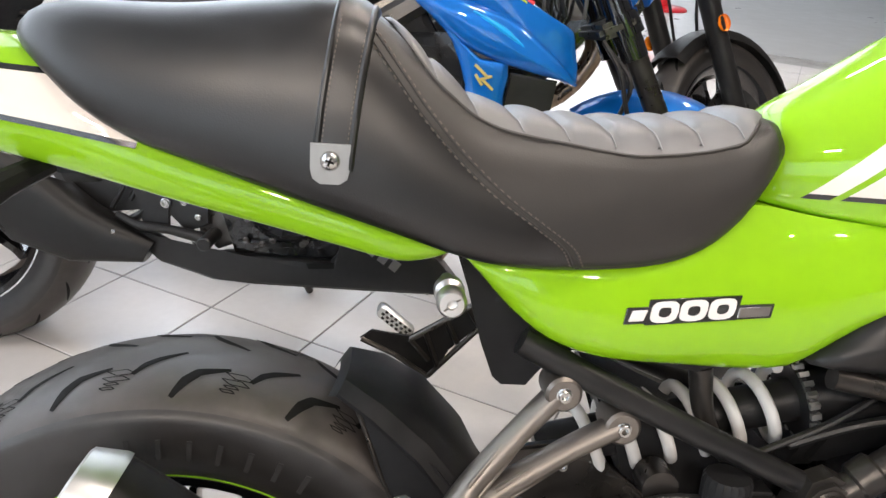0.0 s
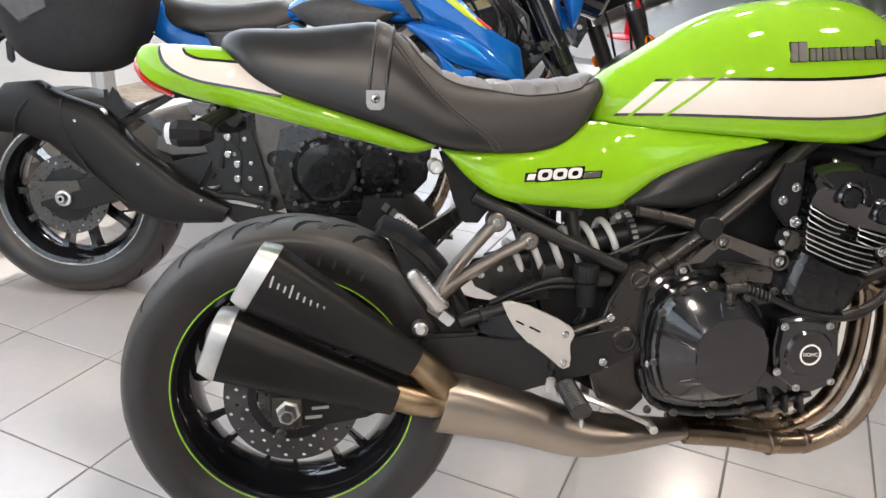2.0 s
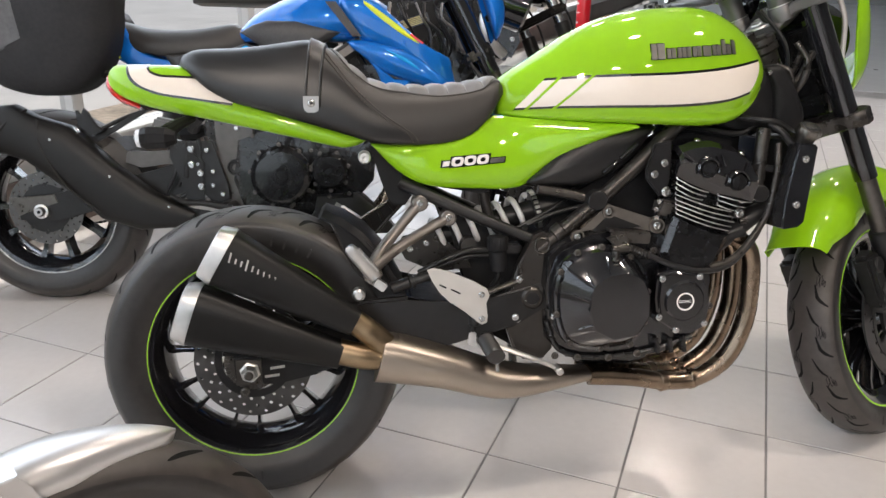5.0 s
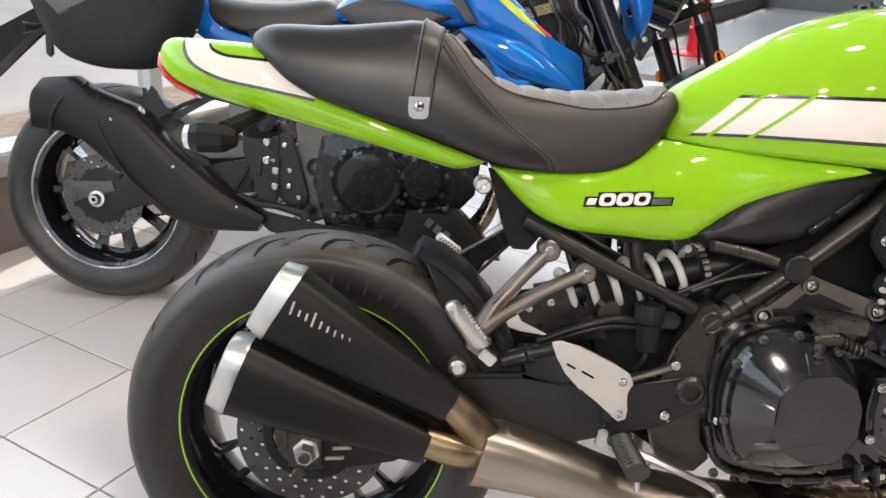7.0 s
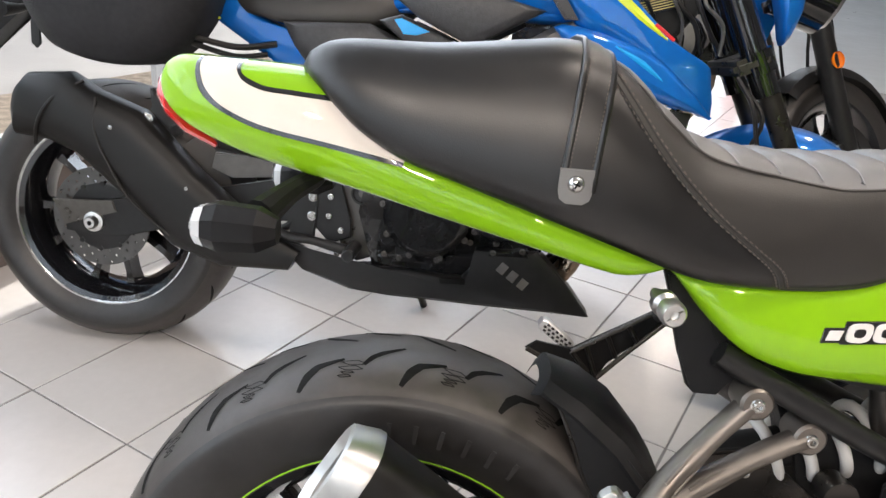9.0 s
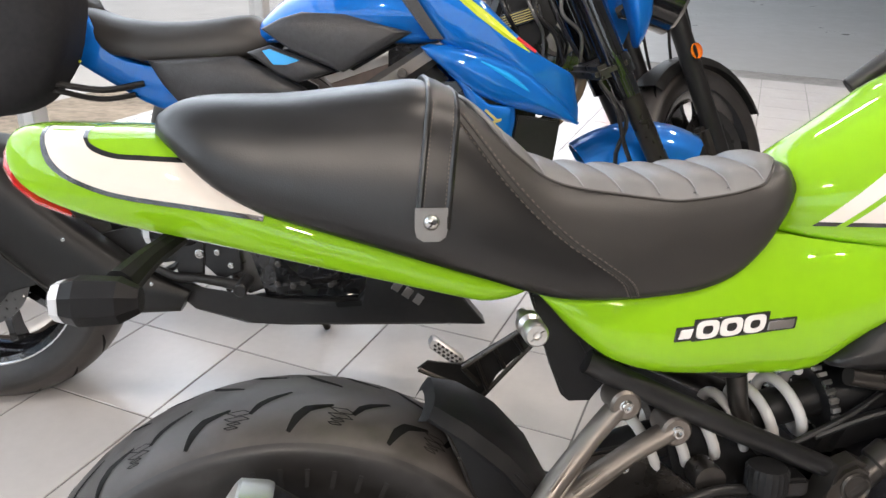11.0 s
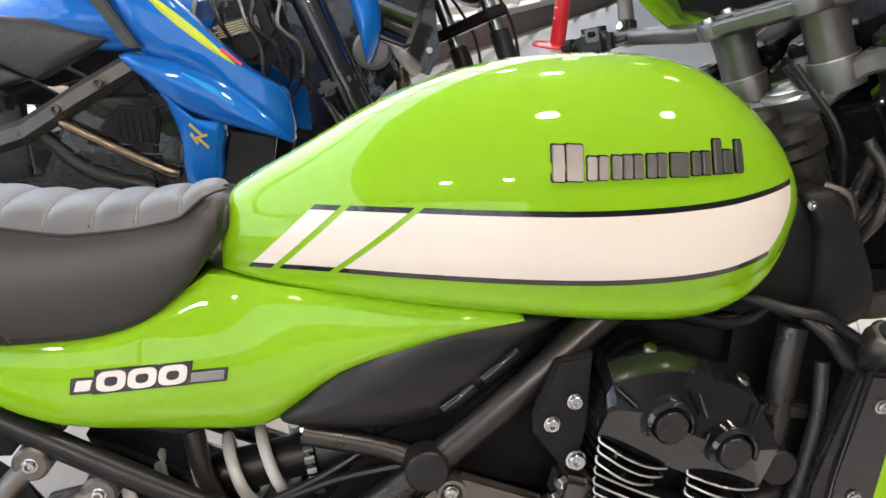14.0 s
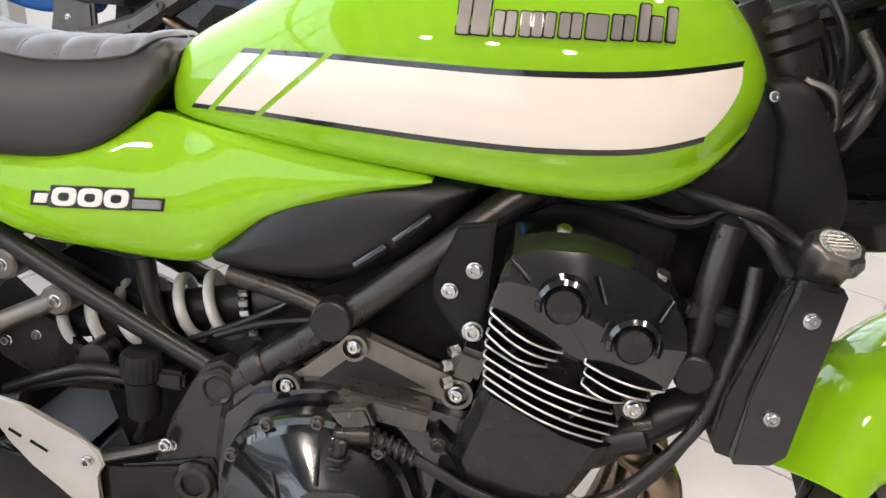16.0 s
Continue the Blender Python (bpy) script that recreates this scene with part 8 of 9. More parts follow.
# belly pan with plain bars for its lettering
BEL = [(0.437, 0.341), (0.488, 0.320), (0.575, 0.275), (0.711, 0.300), (0.793, 0.304), (0.890, 0.300), (0.920, 0.343), (0.914, 0.373), (1.053, 0.380), (1.130, 0.308), (1.187, 0.241), (1.126, 0.241), (0.937, 0.237), (0.717, 0.234), (0.633, 0.238), (0.519, 0.270)]
bel = bulge_panel("belly_pan", BEL, -0.150, 0, MATTE, blue, "black belly pan with pale lettering", 0, 0.022, (0.90, 0.275), 0.06, 25)
bm = bm_new()
plate(bm, [(0.840, 0.296), (0.900, 0.300), (0.900, 0.288), (0.845, 0.284)], -0.1735, -0.165, 0.0)
part("vent", bm, DARK, bel)
for i in range(6):
    bm = bm_new()
    t = i / 5
    box(bm, (0.019, 0.002, 0.024), pose(0.980 + 0.122 * t, -0.1735 + 0.009 * t, 0.336 - 0.080 * t, 0, 33, 0), 0.0006, 1)
    part("lettering_bar", bm, ALU_E, bel)
for y in (-0.10, -0.04, 0.04, 0.10):
    bm = bm_new()
    tube(bm, [(1.13, y, 0.62), (1.175, y, 0.54), (1.16, y, 0.42), (1.12, y, 0.32), (1.03, y * 0.8, 0.25), (0.80, y * 0.5, 0.22)], 0.019, 12, 4)
    part("header_pipe", bm, HEADER, blue, "heat-stained steel header pipe")
# tail, seat, tank
TAIL2 = [(0.130, 0.905), (0.200, 0.935), (0.288, 0.930), (0.345, 0.850), (0.420, 0.812), (0.560, 0.780), (0.600, 0.740), (0.560, 0.705), (0.450, 0.715), (0.350, 0.765), (0.240, 0.830), (0.140, 0.885)]
for s in (-1, 1):
    tl = bulge_panel("tail_panel", TAIL2, s * 0.080, 0, BLUE, blue, "glossy blue tail panel", 3, 0.022)
    if s < 0:
        bm = bm_new()
        tube(bm, [(0.215, -0.103, 0.872), (0.245, -0.106, 0.850), (0.290, -0.105, 0.812)], [0.003, 0.006, 0.003], 8, 4, flat=1.0)
        part("accent", bm, YELLOW, tl)
    bulge_panel("seat_side", [(0.440, 0.820), (0.630, 0.834), (0.690, 0.810), (0.775, 0.768), (0.780, 0.740), (0.500, 0.735), (0.470, 0.770)], s * 0.130, 0, TEXBLACK, blue, "brown-black lower seat panel", 0, 0.02)
S2T = smooth_table([(0.270, 0.935), (0.300, 0.928), (0.360, 0.912), (0.449, 0.905), (0.540, 0.910), (0.632, 0.925), (0.665, 0.918), (0.690, 0.895), (0.702, 0.870)])
S2B = smooth_table([(0.270, 0.915), (0.300, 0.880), (0.345, 0.835), (0.394, 0.824), (0.440, 0.817), (0.540, 0.822), (0.636, 0.831), (0.685, 0.846), (0.702, 0.862)])
S2W = smooth_table([(0.270, 0.075), (0.330, 0.105), (0.420, 0.125), (0.540, 0.125), (0.640, 0.110), (0.702, 0.085)])
bm = bm_new()
loft(bm, [section(x, interp(S2B, x), interp(S2T, x), interp(S2W, x), SEAT_F) for x in [0.270 + 0.432 * i / 26 for i in range(27)]])
part("seat", bm, LEATHER2, blue, "charcoal rider's seat", 60)
bm = bm_new()
loft(bm, [section(x, z - 0.07, z, w, SEAT_F) for x, z, w in ((-0.08, 1.0, 0.05), (0.0, 0.995, 0.09), (0.15, 0.985, 0.11), (0.27, 0.965, 0.10), (0.29, 0.94, 0.07))])
part("pillion_seat", bm, LEATHER2, blue, "charcoal pillion seat")
T2T = smooth_table([(0.660, 0.905), (0.720, 0.960), (0.800, 1.000), (0.900, 1.035), (1.000, 1.045), (1.080, 1.030), (1.150, 0.990)])
T2B = smooth_table([(0.660, 0.860), (0.760, 0.870), (0.880, 0.875), (1.000, 0.870), (1.150, 0.880)])
T2W = smooth_table([(0.660, 0.080), (0.720, 0.120), (0.800, 0.155), (0.900, 0.178), (1.000, 0.185), (1.080, 0.175), (1.150, 0.120)])
bm = bm_new()
loft(bm, [section(x, interp(T2B, x), interp(T2T, x), interp(T2W, x), TANK_F) for x in xs(0.660, 1.150, 24)])
part("tank", bm, BLUE, blue, "glossy blue fuel tank", 50)
for s in (-1, 1):
    bulge_panel("knee_panel", [(0.690, 0.890), (0.730, 0.912), (0.775, 0.926), (0.865, 0.924), (0.946, 0.906), (1.006, 0.892), (0.860, 0.806), (0.836, 0.815), (0.745, 0.852)], s * 0.172, 0, TEXBLACK, blue, "textured black knee panel", 0, 0.016)
    mp = bulge_panel("mid_panel", [(0.655, 0.842), (0.703, 0.858), (0.794, 0.826), (0.838, 0.807), (0.763, 0.782), (0.717, 0.800)], s * 0.150, 0, TEXBLACK, blue, "black and light blue panel", 0, 0.012)
    bm = bm_new()
    plate(bm, [(0.690, 0.846), (0.705, 0.850), (0.768, 0.828), (0.740, 0.818), (0.712, 0.818)], s * 0.1605, s * 0.1660, 0.002)
    part("blue_insert", bm, BLUEL, mp)
    # spar of the frame
    bm = bm_new()
    rings = []
    for x, z, h in ((0.69, 0.650, 0.026), (0.828, 0.702, 0.024), (0.938, 0.778, 0.024), (1.048, 0.851, 0.024), (1.12, 0.890, 0.022)):
        y = s * (0.165 if x < 1 else 0.150)
        rings.append([V((x - 0.35 * h, y, z + h)), V((x, y + s * 0.022, z + h * 0.6)), V((x + 0.1 * h, y + s * 0.024, z - h * 0.5)), V((x + 0.4 * h, y, z - h)), V((x, y - s * 0.03, z))])
    loft(bm, rings)
    sp2 = part("frame_spar", bm, FRAMEGREY, blue, "dark grey aluminium frame spar", 30)
    if s < 0:
        for bx, bz in ((0.90, 0.752), (0.985, 0.808)):
            shared("bolt", BOLT_D, sp2, Matrix.LocRotScale((bx, -0.190, bz), None, (0.010,) * 3))
    # shroud: upper flank, pointed wing, lower leg
    up = bulge_panel("tank_shroud", [(1.000, 0.980), (1.040, 1.010), (1.120, 0.985), (1.200, 0.915), (1.278, 0.853), (1.335, 0.822), (1.352, 0.810), (1.358, 0.780), (1.368, 0.712), (1.310, 0.730), (1.219, 0.800), (1.120, 0.850), (1.066, 0.872)], s * 0.175, 0, BLUE, blue, "glossy blue tank shroud with yellow stripe", 2, 0.022, (1.17, 0.90))
    bm = bm_new()
    rr = []
    for t in range(9):
        x = 1.080 + 0.172 * t / 8
        zc = interp([(1.080, 0.982), (1.148, 0.930), (1.207, 0.888), (1.252, 0.858)], x)
        w = 0.013 * math.sin(math.pi * (0.12 + 0.84 * t / 8))
        rr.append([V((x, s * 0.1965, zc + w)), V((x, s * 0.2000, zc)), V((x, s * 0.1965, zc - w)), V((x, s * 0.180, zc))])
    loft(bm, rr)
    part("stripe", bm, YELLOW, up)
    bm = bm_new()
    box(bm, (0.05, 0.004, 0.007), pose(1.245, s * 0.1965, 0.872, 0, 34, 0), 0.001, 1)
    part("red_tick", bm, REDPAINT, up)
    wing = bulge_panel("shroud_wing", [(1.023, 0.862), (1.073, 0.868), (1.174, 0.847), (1.264, 0.810), (1.369, 0.713), (1.333, 0.718), (1.217, 0.742), (1.126, 0.777), (1.071, 0.821)], s * 0.186, 0, BLUE, blue, "pointed blue shroud wing", 2, 0.022, (1.19, 0.79))
    # highlight on the wing's crease, put in as a lighter blue sliver
    bm = bm_new()
    tube(bm, [(1.150, s * 0.205, 0.836), (1.210, s * 0.206, 0.806), (1.270, s * 0.203, 0.765)], [0.002, 0.007, 0.002], 8, 4)
    part("wing_crease_highlight", bm, BLUEL, wing)
    leg = bulge_panel("shroud_leg", [(1.072, 0.832), (1.171, 0.749), (1.228, 0.745), (1.224, 0.680), (1.220, 0.614), (1.155, 0.613), (1.146, 0.696), (1.114, 0.777)], s * 0.186, 0, BLUE, blue, "blue lower shroud leg", 2, 0.014, (1.17, 0.74))
    for (ax_, az_), w_, ang in (((1.176, 0.725), 0.036, 40), ((1.184, 0.712), 0.030, -20), ((1.172, 0.708), 0.026, 55), ((1.190, 0.700), 0.030, 40)):
        bm = bm_new()
        box(bm, (w_, 0.003, 0.006), pose(ax_, s * 0.2015, az_, 0, ang, 0), 0.001, 1)
        part("emblem_bar", bm, YELLOW2, leg)
    bm = bm_new()
    plate(bm, [(1.236, 0.725), (1.331, 0.716), (1.318, 0.611), (1.290, 0.540), (1.221, 0.530), (1.221, 0.610)], s * 0.15, s * 0.17, 0.004)
    part("radiator_side", bm, MATTE, blue)
    bm = bm_new()
    plate(bm, [(0.960, 0.983), (0.993, 0.984), (1.071, 0.879), (1.043, 0.878)], s * 0.176, s * 0.199, 0.004)
    part("shroud_gap_strip", bm, TEXBLACK, blue, "narrow black strip beside the shroud")
bm = bm_new()
plate(bm, [(0.93, 0.80), (1.05, 0.84), (1.10, 0.76), (1.08, 0.66), (0.95, 0.66), (0.90, 0.72)], -0.150, 0.150, 0.012)
part("throttle_body", bm, PLASTIC, blue)
bm = bm_new()
plate(bm, [(0.979, 0.725), (1.016, 0.767), (1.085, 0.763), (1.095, 0.739), (1.087, 0.668), (1.057, 0.673), (0.972, 0.707)], -0.172, -0.120, 0.006)
rb = part("relay_box", bm, PLASTIC, blue, "black ribbed relay box")
for i in range(5):
    bm = bm_new()
    box(bm, (0.0045, 0.004, 0.060), pose(1.016 + 0.014 * i, -0.1735, 0.722, 0, -8, 0), 0.001, 1)
    part("box_rib", bm, PLASTIC, rb)
bm = bm_new()
tube(bm, [(0.90, -0.165, 0.725), (0.92, -0.172, 0.717), (1.10, -0.175, 0.640), (1.13, -0.168, 0.632)], 0.011, 10, 4)
part("coolant_pipe", bm, HEADER, blue, "brown-tinted metal coolant pipe")
bm = bm_new()
tube(bm, [(0.85, -0.15, 0.70), (0.95, -0.165, 0.63), (1.08, -0.165, 0.60)], 0.016, 10, 4)
part("water_hose", bm, MATTE, blue)
# front end
for s in (-1, 1):
    bm = bm_new()
    cyl(bm, (1.336, s * 0.105, 1.08), (1.494, s * 0.105, 0.77), 0.029, 20)
    cyl(bm, (1.452, s * 0.105, 0.856), (1.475, s * 0.105, 0.815), 0.034, 20)
    fk2 = part("fork_tube", bm, GLOSS, blue, "black fork tube")
    bm = bm_new()
    cyl(bm, (1.475, s * 0.105, 0.815), (1.620, s * 0.105, 0.545), 0.0235, 20)
    cyl(bm, (1.600, s * 0.105, 0.58), (1.700, s * 0.105, 0.31), 0.028, 20, ch=0.004)
    part("fork_leg", bm, SATIN, fk2)
AX2 = V((1.700, 0, 0.300))
sport_wheel(blue, "front_wheel", Matrix.Translation(AX2), 0.300, 0.060, 0.052, 0.046, ((-0.068, 0.155), (0.068, 0.155)), False)
bm = bm_new()
rings = []
for i in range(15):
    a = radians(62 + 64 * i / 14)
    ring = [V((1.567 + (0.300 - 0.110 * abs(t) ** 2.2 + e) * math.cos(a), 0.074 * math.sin(t * math.pi / 2), 0.404 + (0.300 - 0.110 * abs(t) ** 2.2 + e) * math.sin(a))) for e, ts in ((0.004, (-1, -0.7, -0.4, 0, 0.4, 0.7, 1)), (0.0, (1, 0.7, 0.4, 0, -0.4, -0.7, -1))) for t in ts]
    rings.append(ring)
loft(bm, rings)
part("front_mudguard", bm, BLUE, blue, "glossy blue front mudguard", 50)
bm = bm_new()
for d in (0.0, 0.20):
    box(bm, (0.085, 0.275, 0.032), pose(1.345 + d * 0.52, 0, 1.03 - d, 0, -25, 0), 0.010)
part("fork_clamp", bm, SATIN, blue)
for k in range(4):
    bm = bm_new()
    y = -0.08 + 0.05 * k
    tube(bm, [(1.25, y, 0.98), (1.33 + 0.02 * (k % 3), y - 0.02, 0.88), (1.30, y, 0.78 - 0.02 * (k % 4)), (1.20 + 0.02 * k, y * 0.8, 0.76)], 0.004, 8, 4)
    part("cable", bm, MATTE, blue)
bm = bm_new()
tube(bm, [(1.42, -0.13, 0.80), (1.46, -0.145, 0.74), (1.49, -0.14, 0.65), (1.56, -0.13, 0.52)], 0.005, 8, 5)
part("brake_hose", bm, MATTE, blue)
bm = bm_new()
tube(bm, [(1.43, -0.12, 0.79), (1.485, -0.14, 0.72), (1.47, -0.13, 0.62), (1.54, -0.12, 0.50)], 0.005, 8, 5)
part("brake_hose", bm, MATTE, blue)
bm = bm_new()
box(bm, (0.101, 0.003, 0.031), pose(1.237, -0.118, 0.931, 0, -18.5, 0), 0.001, 1)
pl = part("info_plate", bm, DECAL, blue, "black information label with fine gold print")
for r_ in range(5):
    bm = bm_new()
    box(bm, (0.086 - 0.014 * (r_ % 2), 0.0006, 0.0022), pose(1.237, -0.1198, 0.931, 0, -18.5, 0) @ pose(0, 0, 0.0105 - 0.0052 * r_))
    part("lettering_bar", bm, YELLOW2, pl)
bm = bm_new()
plate(bm, [(1.16, 0.86), (1.20, 0.98), (1.30, 1.00), (1.33, 0.93), (1.28, 0.86)], -0.11, 0.11, 0.012)
part("headstock", bm, PLASTIC, blue)
bm = bm_new()
box(bm, (0.05, 0.28, 0.20), pose(1.27, 0, 0.60, 0, -18, 0), 0.008)
part("radiator", bm, MATTE, blue, "black radiator")
for k in range(7):
    bm = bm_new()
    x0, y = 1.16 + 0.028 * k, -0.115 + 0.012 * (k % 3)
    tube(bm, [(x0, y, 0.99), (x0 + 0.02 * (k % 2), y - 0.02, 0.94), (x0 + 0.045, y - 0.01, 0.90), (x0 + 0.05 + 0.02 * (k % 3), y, 0.84)], 0.0055 - 0.0006 * (k % 4), 8, 4)
    part("wiring", bm, MATTE if k % 3 else SILVERDK, blue)
for s in (-1, 1):
    bulge_panel("headlamp_cowl", [(1.43, 1.10), (1.50, 1.07), (1.535, 0.98), (1.530, 0.92), (1.510, 0.875), (1.495, 0.92), (1.46, 1.02)], s * 0.09, 0, BLUE, blue, "blue headlamp cowl", 2, 0.03)
bm = bm_new()
cyl(bm, (1.50, -0.02, 1.02), (1.62, -0.02, 0.98), 0.08, 24, ch=0.01)
part("headlamp", bm, GLOSS, blue)
# side stand
bm = bm_new()
tube(bm, [(0.70, 0.12, 0.32), (0.74, 0.22, 0.18), (0.77, 0.31, 0.064)], 0.011, 10, 3)
part("side_stand", bm, SATIN, blue)

# soft side bag slung over the blue tail
bag = thing("side_bag", BLUEM, "black and grey nylon side bag slung over the tail", "bag")
BAGO = [(-0.160, 1.06), (-0.150, 0.90), (-0.104, 0.790), (-0.060, 0.728), (0.000, 0.702), (0.075, 0.692), (0.160, 0.700), (0.225, 0.730), (0.270, 0.785), (0.300, 0.850), (0.312, 0.960), (0.300, 1.06), (0.100, 1.10)]
bulge_panel("bag_shell", BAGO, -0.175, 0, BAG, bag, "", 3, 0.085, (0.08, 0.90), 0.08, 50)
bm = bm_new()
plate(bm, [(-0.10, 1.02), (0.03, 1.03), (0.06, 0.86), (-0.02, 0.82), (-0.08, 0.88)], -0.262, -0.250, 0.004)
part("bag_panel", bm, BAGGREY, bag)
for sc, yy in ((0.965, -0.190), (0.70, -0.240)):
    bm = bm_new()
    pts = [(0.08 + (x - 0.08) * sc, yy, 0.90 + (z - 0.90) * sc) for x, z in BAGO]
    tube(bm, pts, 0.004, 8, 4, closed=True)
    part("bag_piping", bm, BAG2, bag)
bm = bm_new()
plate(bm, [(-0.095, 0.77), (-0.075, 0.775), (-0.072, 0.72), (-0.082, 0.71), (-0.094, 0.72)], -0.200, -0.193, 0.002)
part("zip_pull", bm, MATTE, bag)
bm = bm_new()
tube(bm, [(0.24, -0.16, 0.77), (0.34, -0.13, 0.755), (0.42, -0.10, 0.77)], 0.007, 8, 4)
tube(bm, [(0.24, -0.15, 0.755), (0.33, -0.12, 0.735), (0.40, -0.10, 0.745)], 0.006, 8, 4)
part("bag_rail", bm, MATTE, bag)

# ---- the near motorcycle with a silver mudguard: its front end alone comes into view ----
near_bike = thing("motorcycle", pose(-0.225, -0.205, FLOOR - 0.014, -6, 0, 42), "front end of a black motorcycle with a bare silver mudguard", "motorcycle", "motorcycles on show")
sport_wheel(near_bike, "front_wheel", pose(0, 0, 0.302, 0, 8, 0) @ Matrix.Scale(1.05, 4), 0.286, 0.053, 0.050, 0.044, ((0.068, 0.15),), False)
bm = bm_new()
rings = []
for i in range(25):
    t = i / 24
    a = radians(60 + 58 * t)
    k = min(1, 0.06 + 0.94 * min(1, t * 2.2) ** 0.6)
    ring = []
    for e, g in ((0.0, 1.0), (-0.0025, 0.965)):
        prof = [(-1.0, -0.036), (-0.99, -0.024), (-0.93, -0.013), (-0.78, -0.004), (-0.4, 0.002), (0, 0.003), (0.4, 0.002), (0.78, -0.004), (0.93, -0.013), (0.99, -0.024), (1.0, -0.036)]
        for q, d in (prof if g == 1.0 else reversed(prof)):
            r = 0.318 + d * (0.35 + 0.65 * k) + e
            ring.append(V((r * math.cos(a), 0.048 * k * q * g, 0.302 + r * math.sin(a))))
    rings.append(ring)
loft(bm, rings)
ng = part("front_mudguard", bm, SILVERM, near_bike, "bare silver metal mudguard", 60)
bm = bm_new()
STAY = [(-0.058, 0.624), (-0.038, 0.627), (-0.030, 0.616), (-0.010, 0.571), (-0.015, 0.542), (-0.027, 0.539), (-0.035, 0.551), (-0.054, 0.602)]
plate(bm, STAY, -0.058, -0.054, 0.0012)
plate(bm, [(-0.058, 0.620), (-0.038, 0.623), (-0.036, 0.627), (-0.058, 0.625)], -0.056, 0.0, 0.0012)
st = part("mudguard_stay", bm, SILVERM, ng, "bare metal stay bolted to the fork")
shared("bolt", BOLT, st, Matrix.LocRotScale((-0.023, -0.060, 0.554), None, (0.007,) * 3))
for s in (-1, 1):
    bm = bm_new()
    cyl(bm, (0.020, s * 0.098, 0.29), (-0.170, s * 0.098, 0.80), 0.029, 20)
    part("fork_leg", bm, SATIN, near_bike, "black fork leg")

# ---- a black motorcycle further off: fork, front wheel, mudguard, orange reflector ----
def far_bike(m, label):
    b = thing("motorcycle", m, label, "motorcycle", "motorcycles on show")
    head = V((-0.33, 0, 0.98))
    turn = Matrix.Translation(head) @ Matrix.Rotation(radians(38), 4, V((-math.sin(radians(25)), 0, math.cos(radians(25))))) @ Matrix.Translation(-head)
    sport_wheel(b, "front_wheel", turn @ pose(0, 0, 0.300, 0, 8, 0), 0.300, 0.060, 0.052, 0.046, ((-0.068, 0.15), (0.068, 0.15)), False)
    bm = bm_new()
    rings = []
    for i in range(13):
        a = radians(30 + 110 * i / 12)
        rings.append([V(((0.335 - 0.04 * abs(q) ** 2.2 + e) * math.cos(a), 0.066 * math.sin(q * math.pi / 2), 0.3 + (0.335 - 0.04 * abs(q) ** 2.2 + e) * math.sin(a))) for e, ts in ((0, (-1, -0.6, 0, 0.6, 1)), (-0.003, (1, 0.6, 0, -0.6, -1))) for q in ts])
    loft(bm, rings)
    moved(bm, turn)
    part("front_mudguard", bm, PLASTIC, b, "black mudguard", 50)
    for s in (-1, 1):
        bm = bm_new()
        cyl(bm, (-0.012, s * 0.10, 0.30), (-0.195, s * 0.10, 0.72), 0.030, 18, ch=0.003)
        moved(bm, turn)
        f_ = part("fork_leg", bm, MATTE, b)
        bm = bm_new()
        cyl(bm, (-0.190, s * 0.10, 0.70), (-0.36, s * 0.10, 1.06), 0.021, 18)
        moved(bm, turn)
        part("fork_tube", bm, CHROME, f_, "chromed fork tube")
        bm = bm_new()
        lathe(bm, [(0, -0.006), (0.020, -0.005), (0.024, 0.0), (0.024, 0.006)], (-0.150, s * 0.134, 0.602), (0, s, 0), 20)
        moved(bm, turn)
        part("reflector", bm, ORANGE, f_, "round orange reflector")
        bm = bm_new()
        box(bm, (0.06, 0.05, 0.12), pose(-0.06, s * 0.085, 0.33, 0, -25, 0), 0.012)
        moved(bm, turn)
        part("caliper", bm, FRAMEALU, f_)
    for k in range(3):
        bm = bm_new()
        y = -0.08 + 0.08 * k
        tube(bm, [(-0.40, y, 1.0), (-0.16 + 0.03 * (k % 2), y * 1.1, 0.80), (-0.10, y * 1.1, 0.62), (-0.05, y, 0.42)], 0.005, 8, 4)
        moved(bm, turn)
        part("cable", bm, MATTE, b)
    for d in (0.0, 0.22):
        bm = bm_new()
        box(bm, (0.09, 0.28, 0.035), pose(-0.33 + d * 0.47, 0, 0.98 - d, 0, -25, 0), 0.010)
        moved(bm, turn)
        part("fork_clamp", bm, SATIN, b)
    # radiator with bolted side guards, silver pipes below
    for s in (-1, 1):
        bm = bm_new()
        plate(bm, [(-0.42, 0.95), (-0.36, 0.97), (-0.31, 0.66), (-0.34, 0.60), (-0.39, 0.62), (-0.41, 0.72)], s * 0.150, s * 0.172, 0.004)
        rg = part("radiator_guard", bm, GLOSS2, b)
        for bx, bz in ((-0.375, 0.90), (-0.340, 0.67), (-0.37, 0.78)):
            shared("bolt", BOLT, rg, Matrix.LocRotScale((bx, s * 0.175, bz), None, (0.008, -s * 0.008, 0.008)))
    bm = bm_new()
    plate(bm, [(-0.41, 0.94), (-0.37, 0.94), (-0.33, 0.64), (-0.37, 0.64)], -0.150, 0.150, 0.004)
    part("radiator", bm, MATTE, b)
    bm = bm_new()
    tube(bm, [(-0.42, -0.17, 0.82), (-0.45, -0.185, 0.74), (-0.42, -0.19, 0.66), (-0.37, -0.17, 0.61)], 0.020, 12, 5)
    part("coolant_pipe", bm, ALU, b, "bare metal coolant pipe")
    bm = bm_new()
    cyl(bm, (-0.50, -0.14, 0.66), (-0.50, -0.20, 0.66), 0.055, 24, ch=0.010)
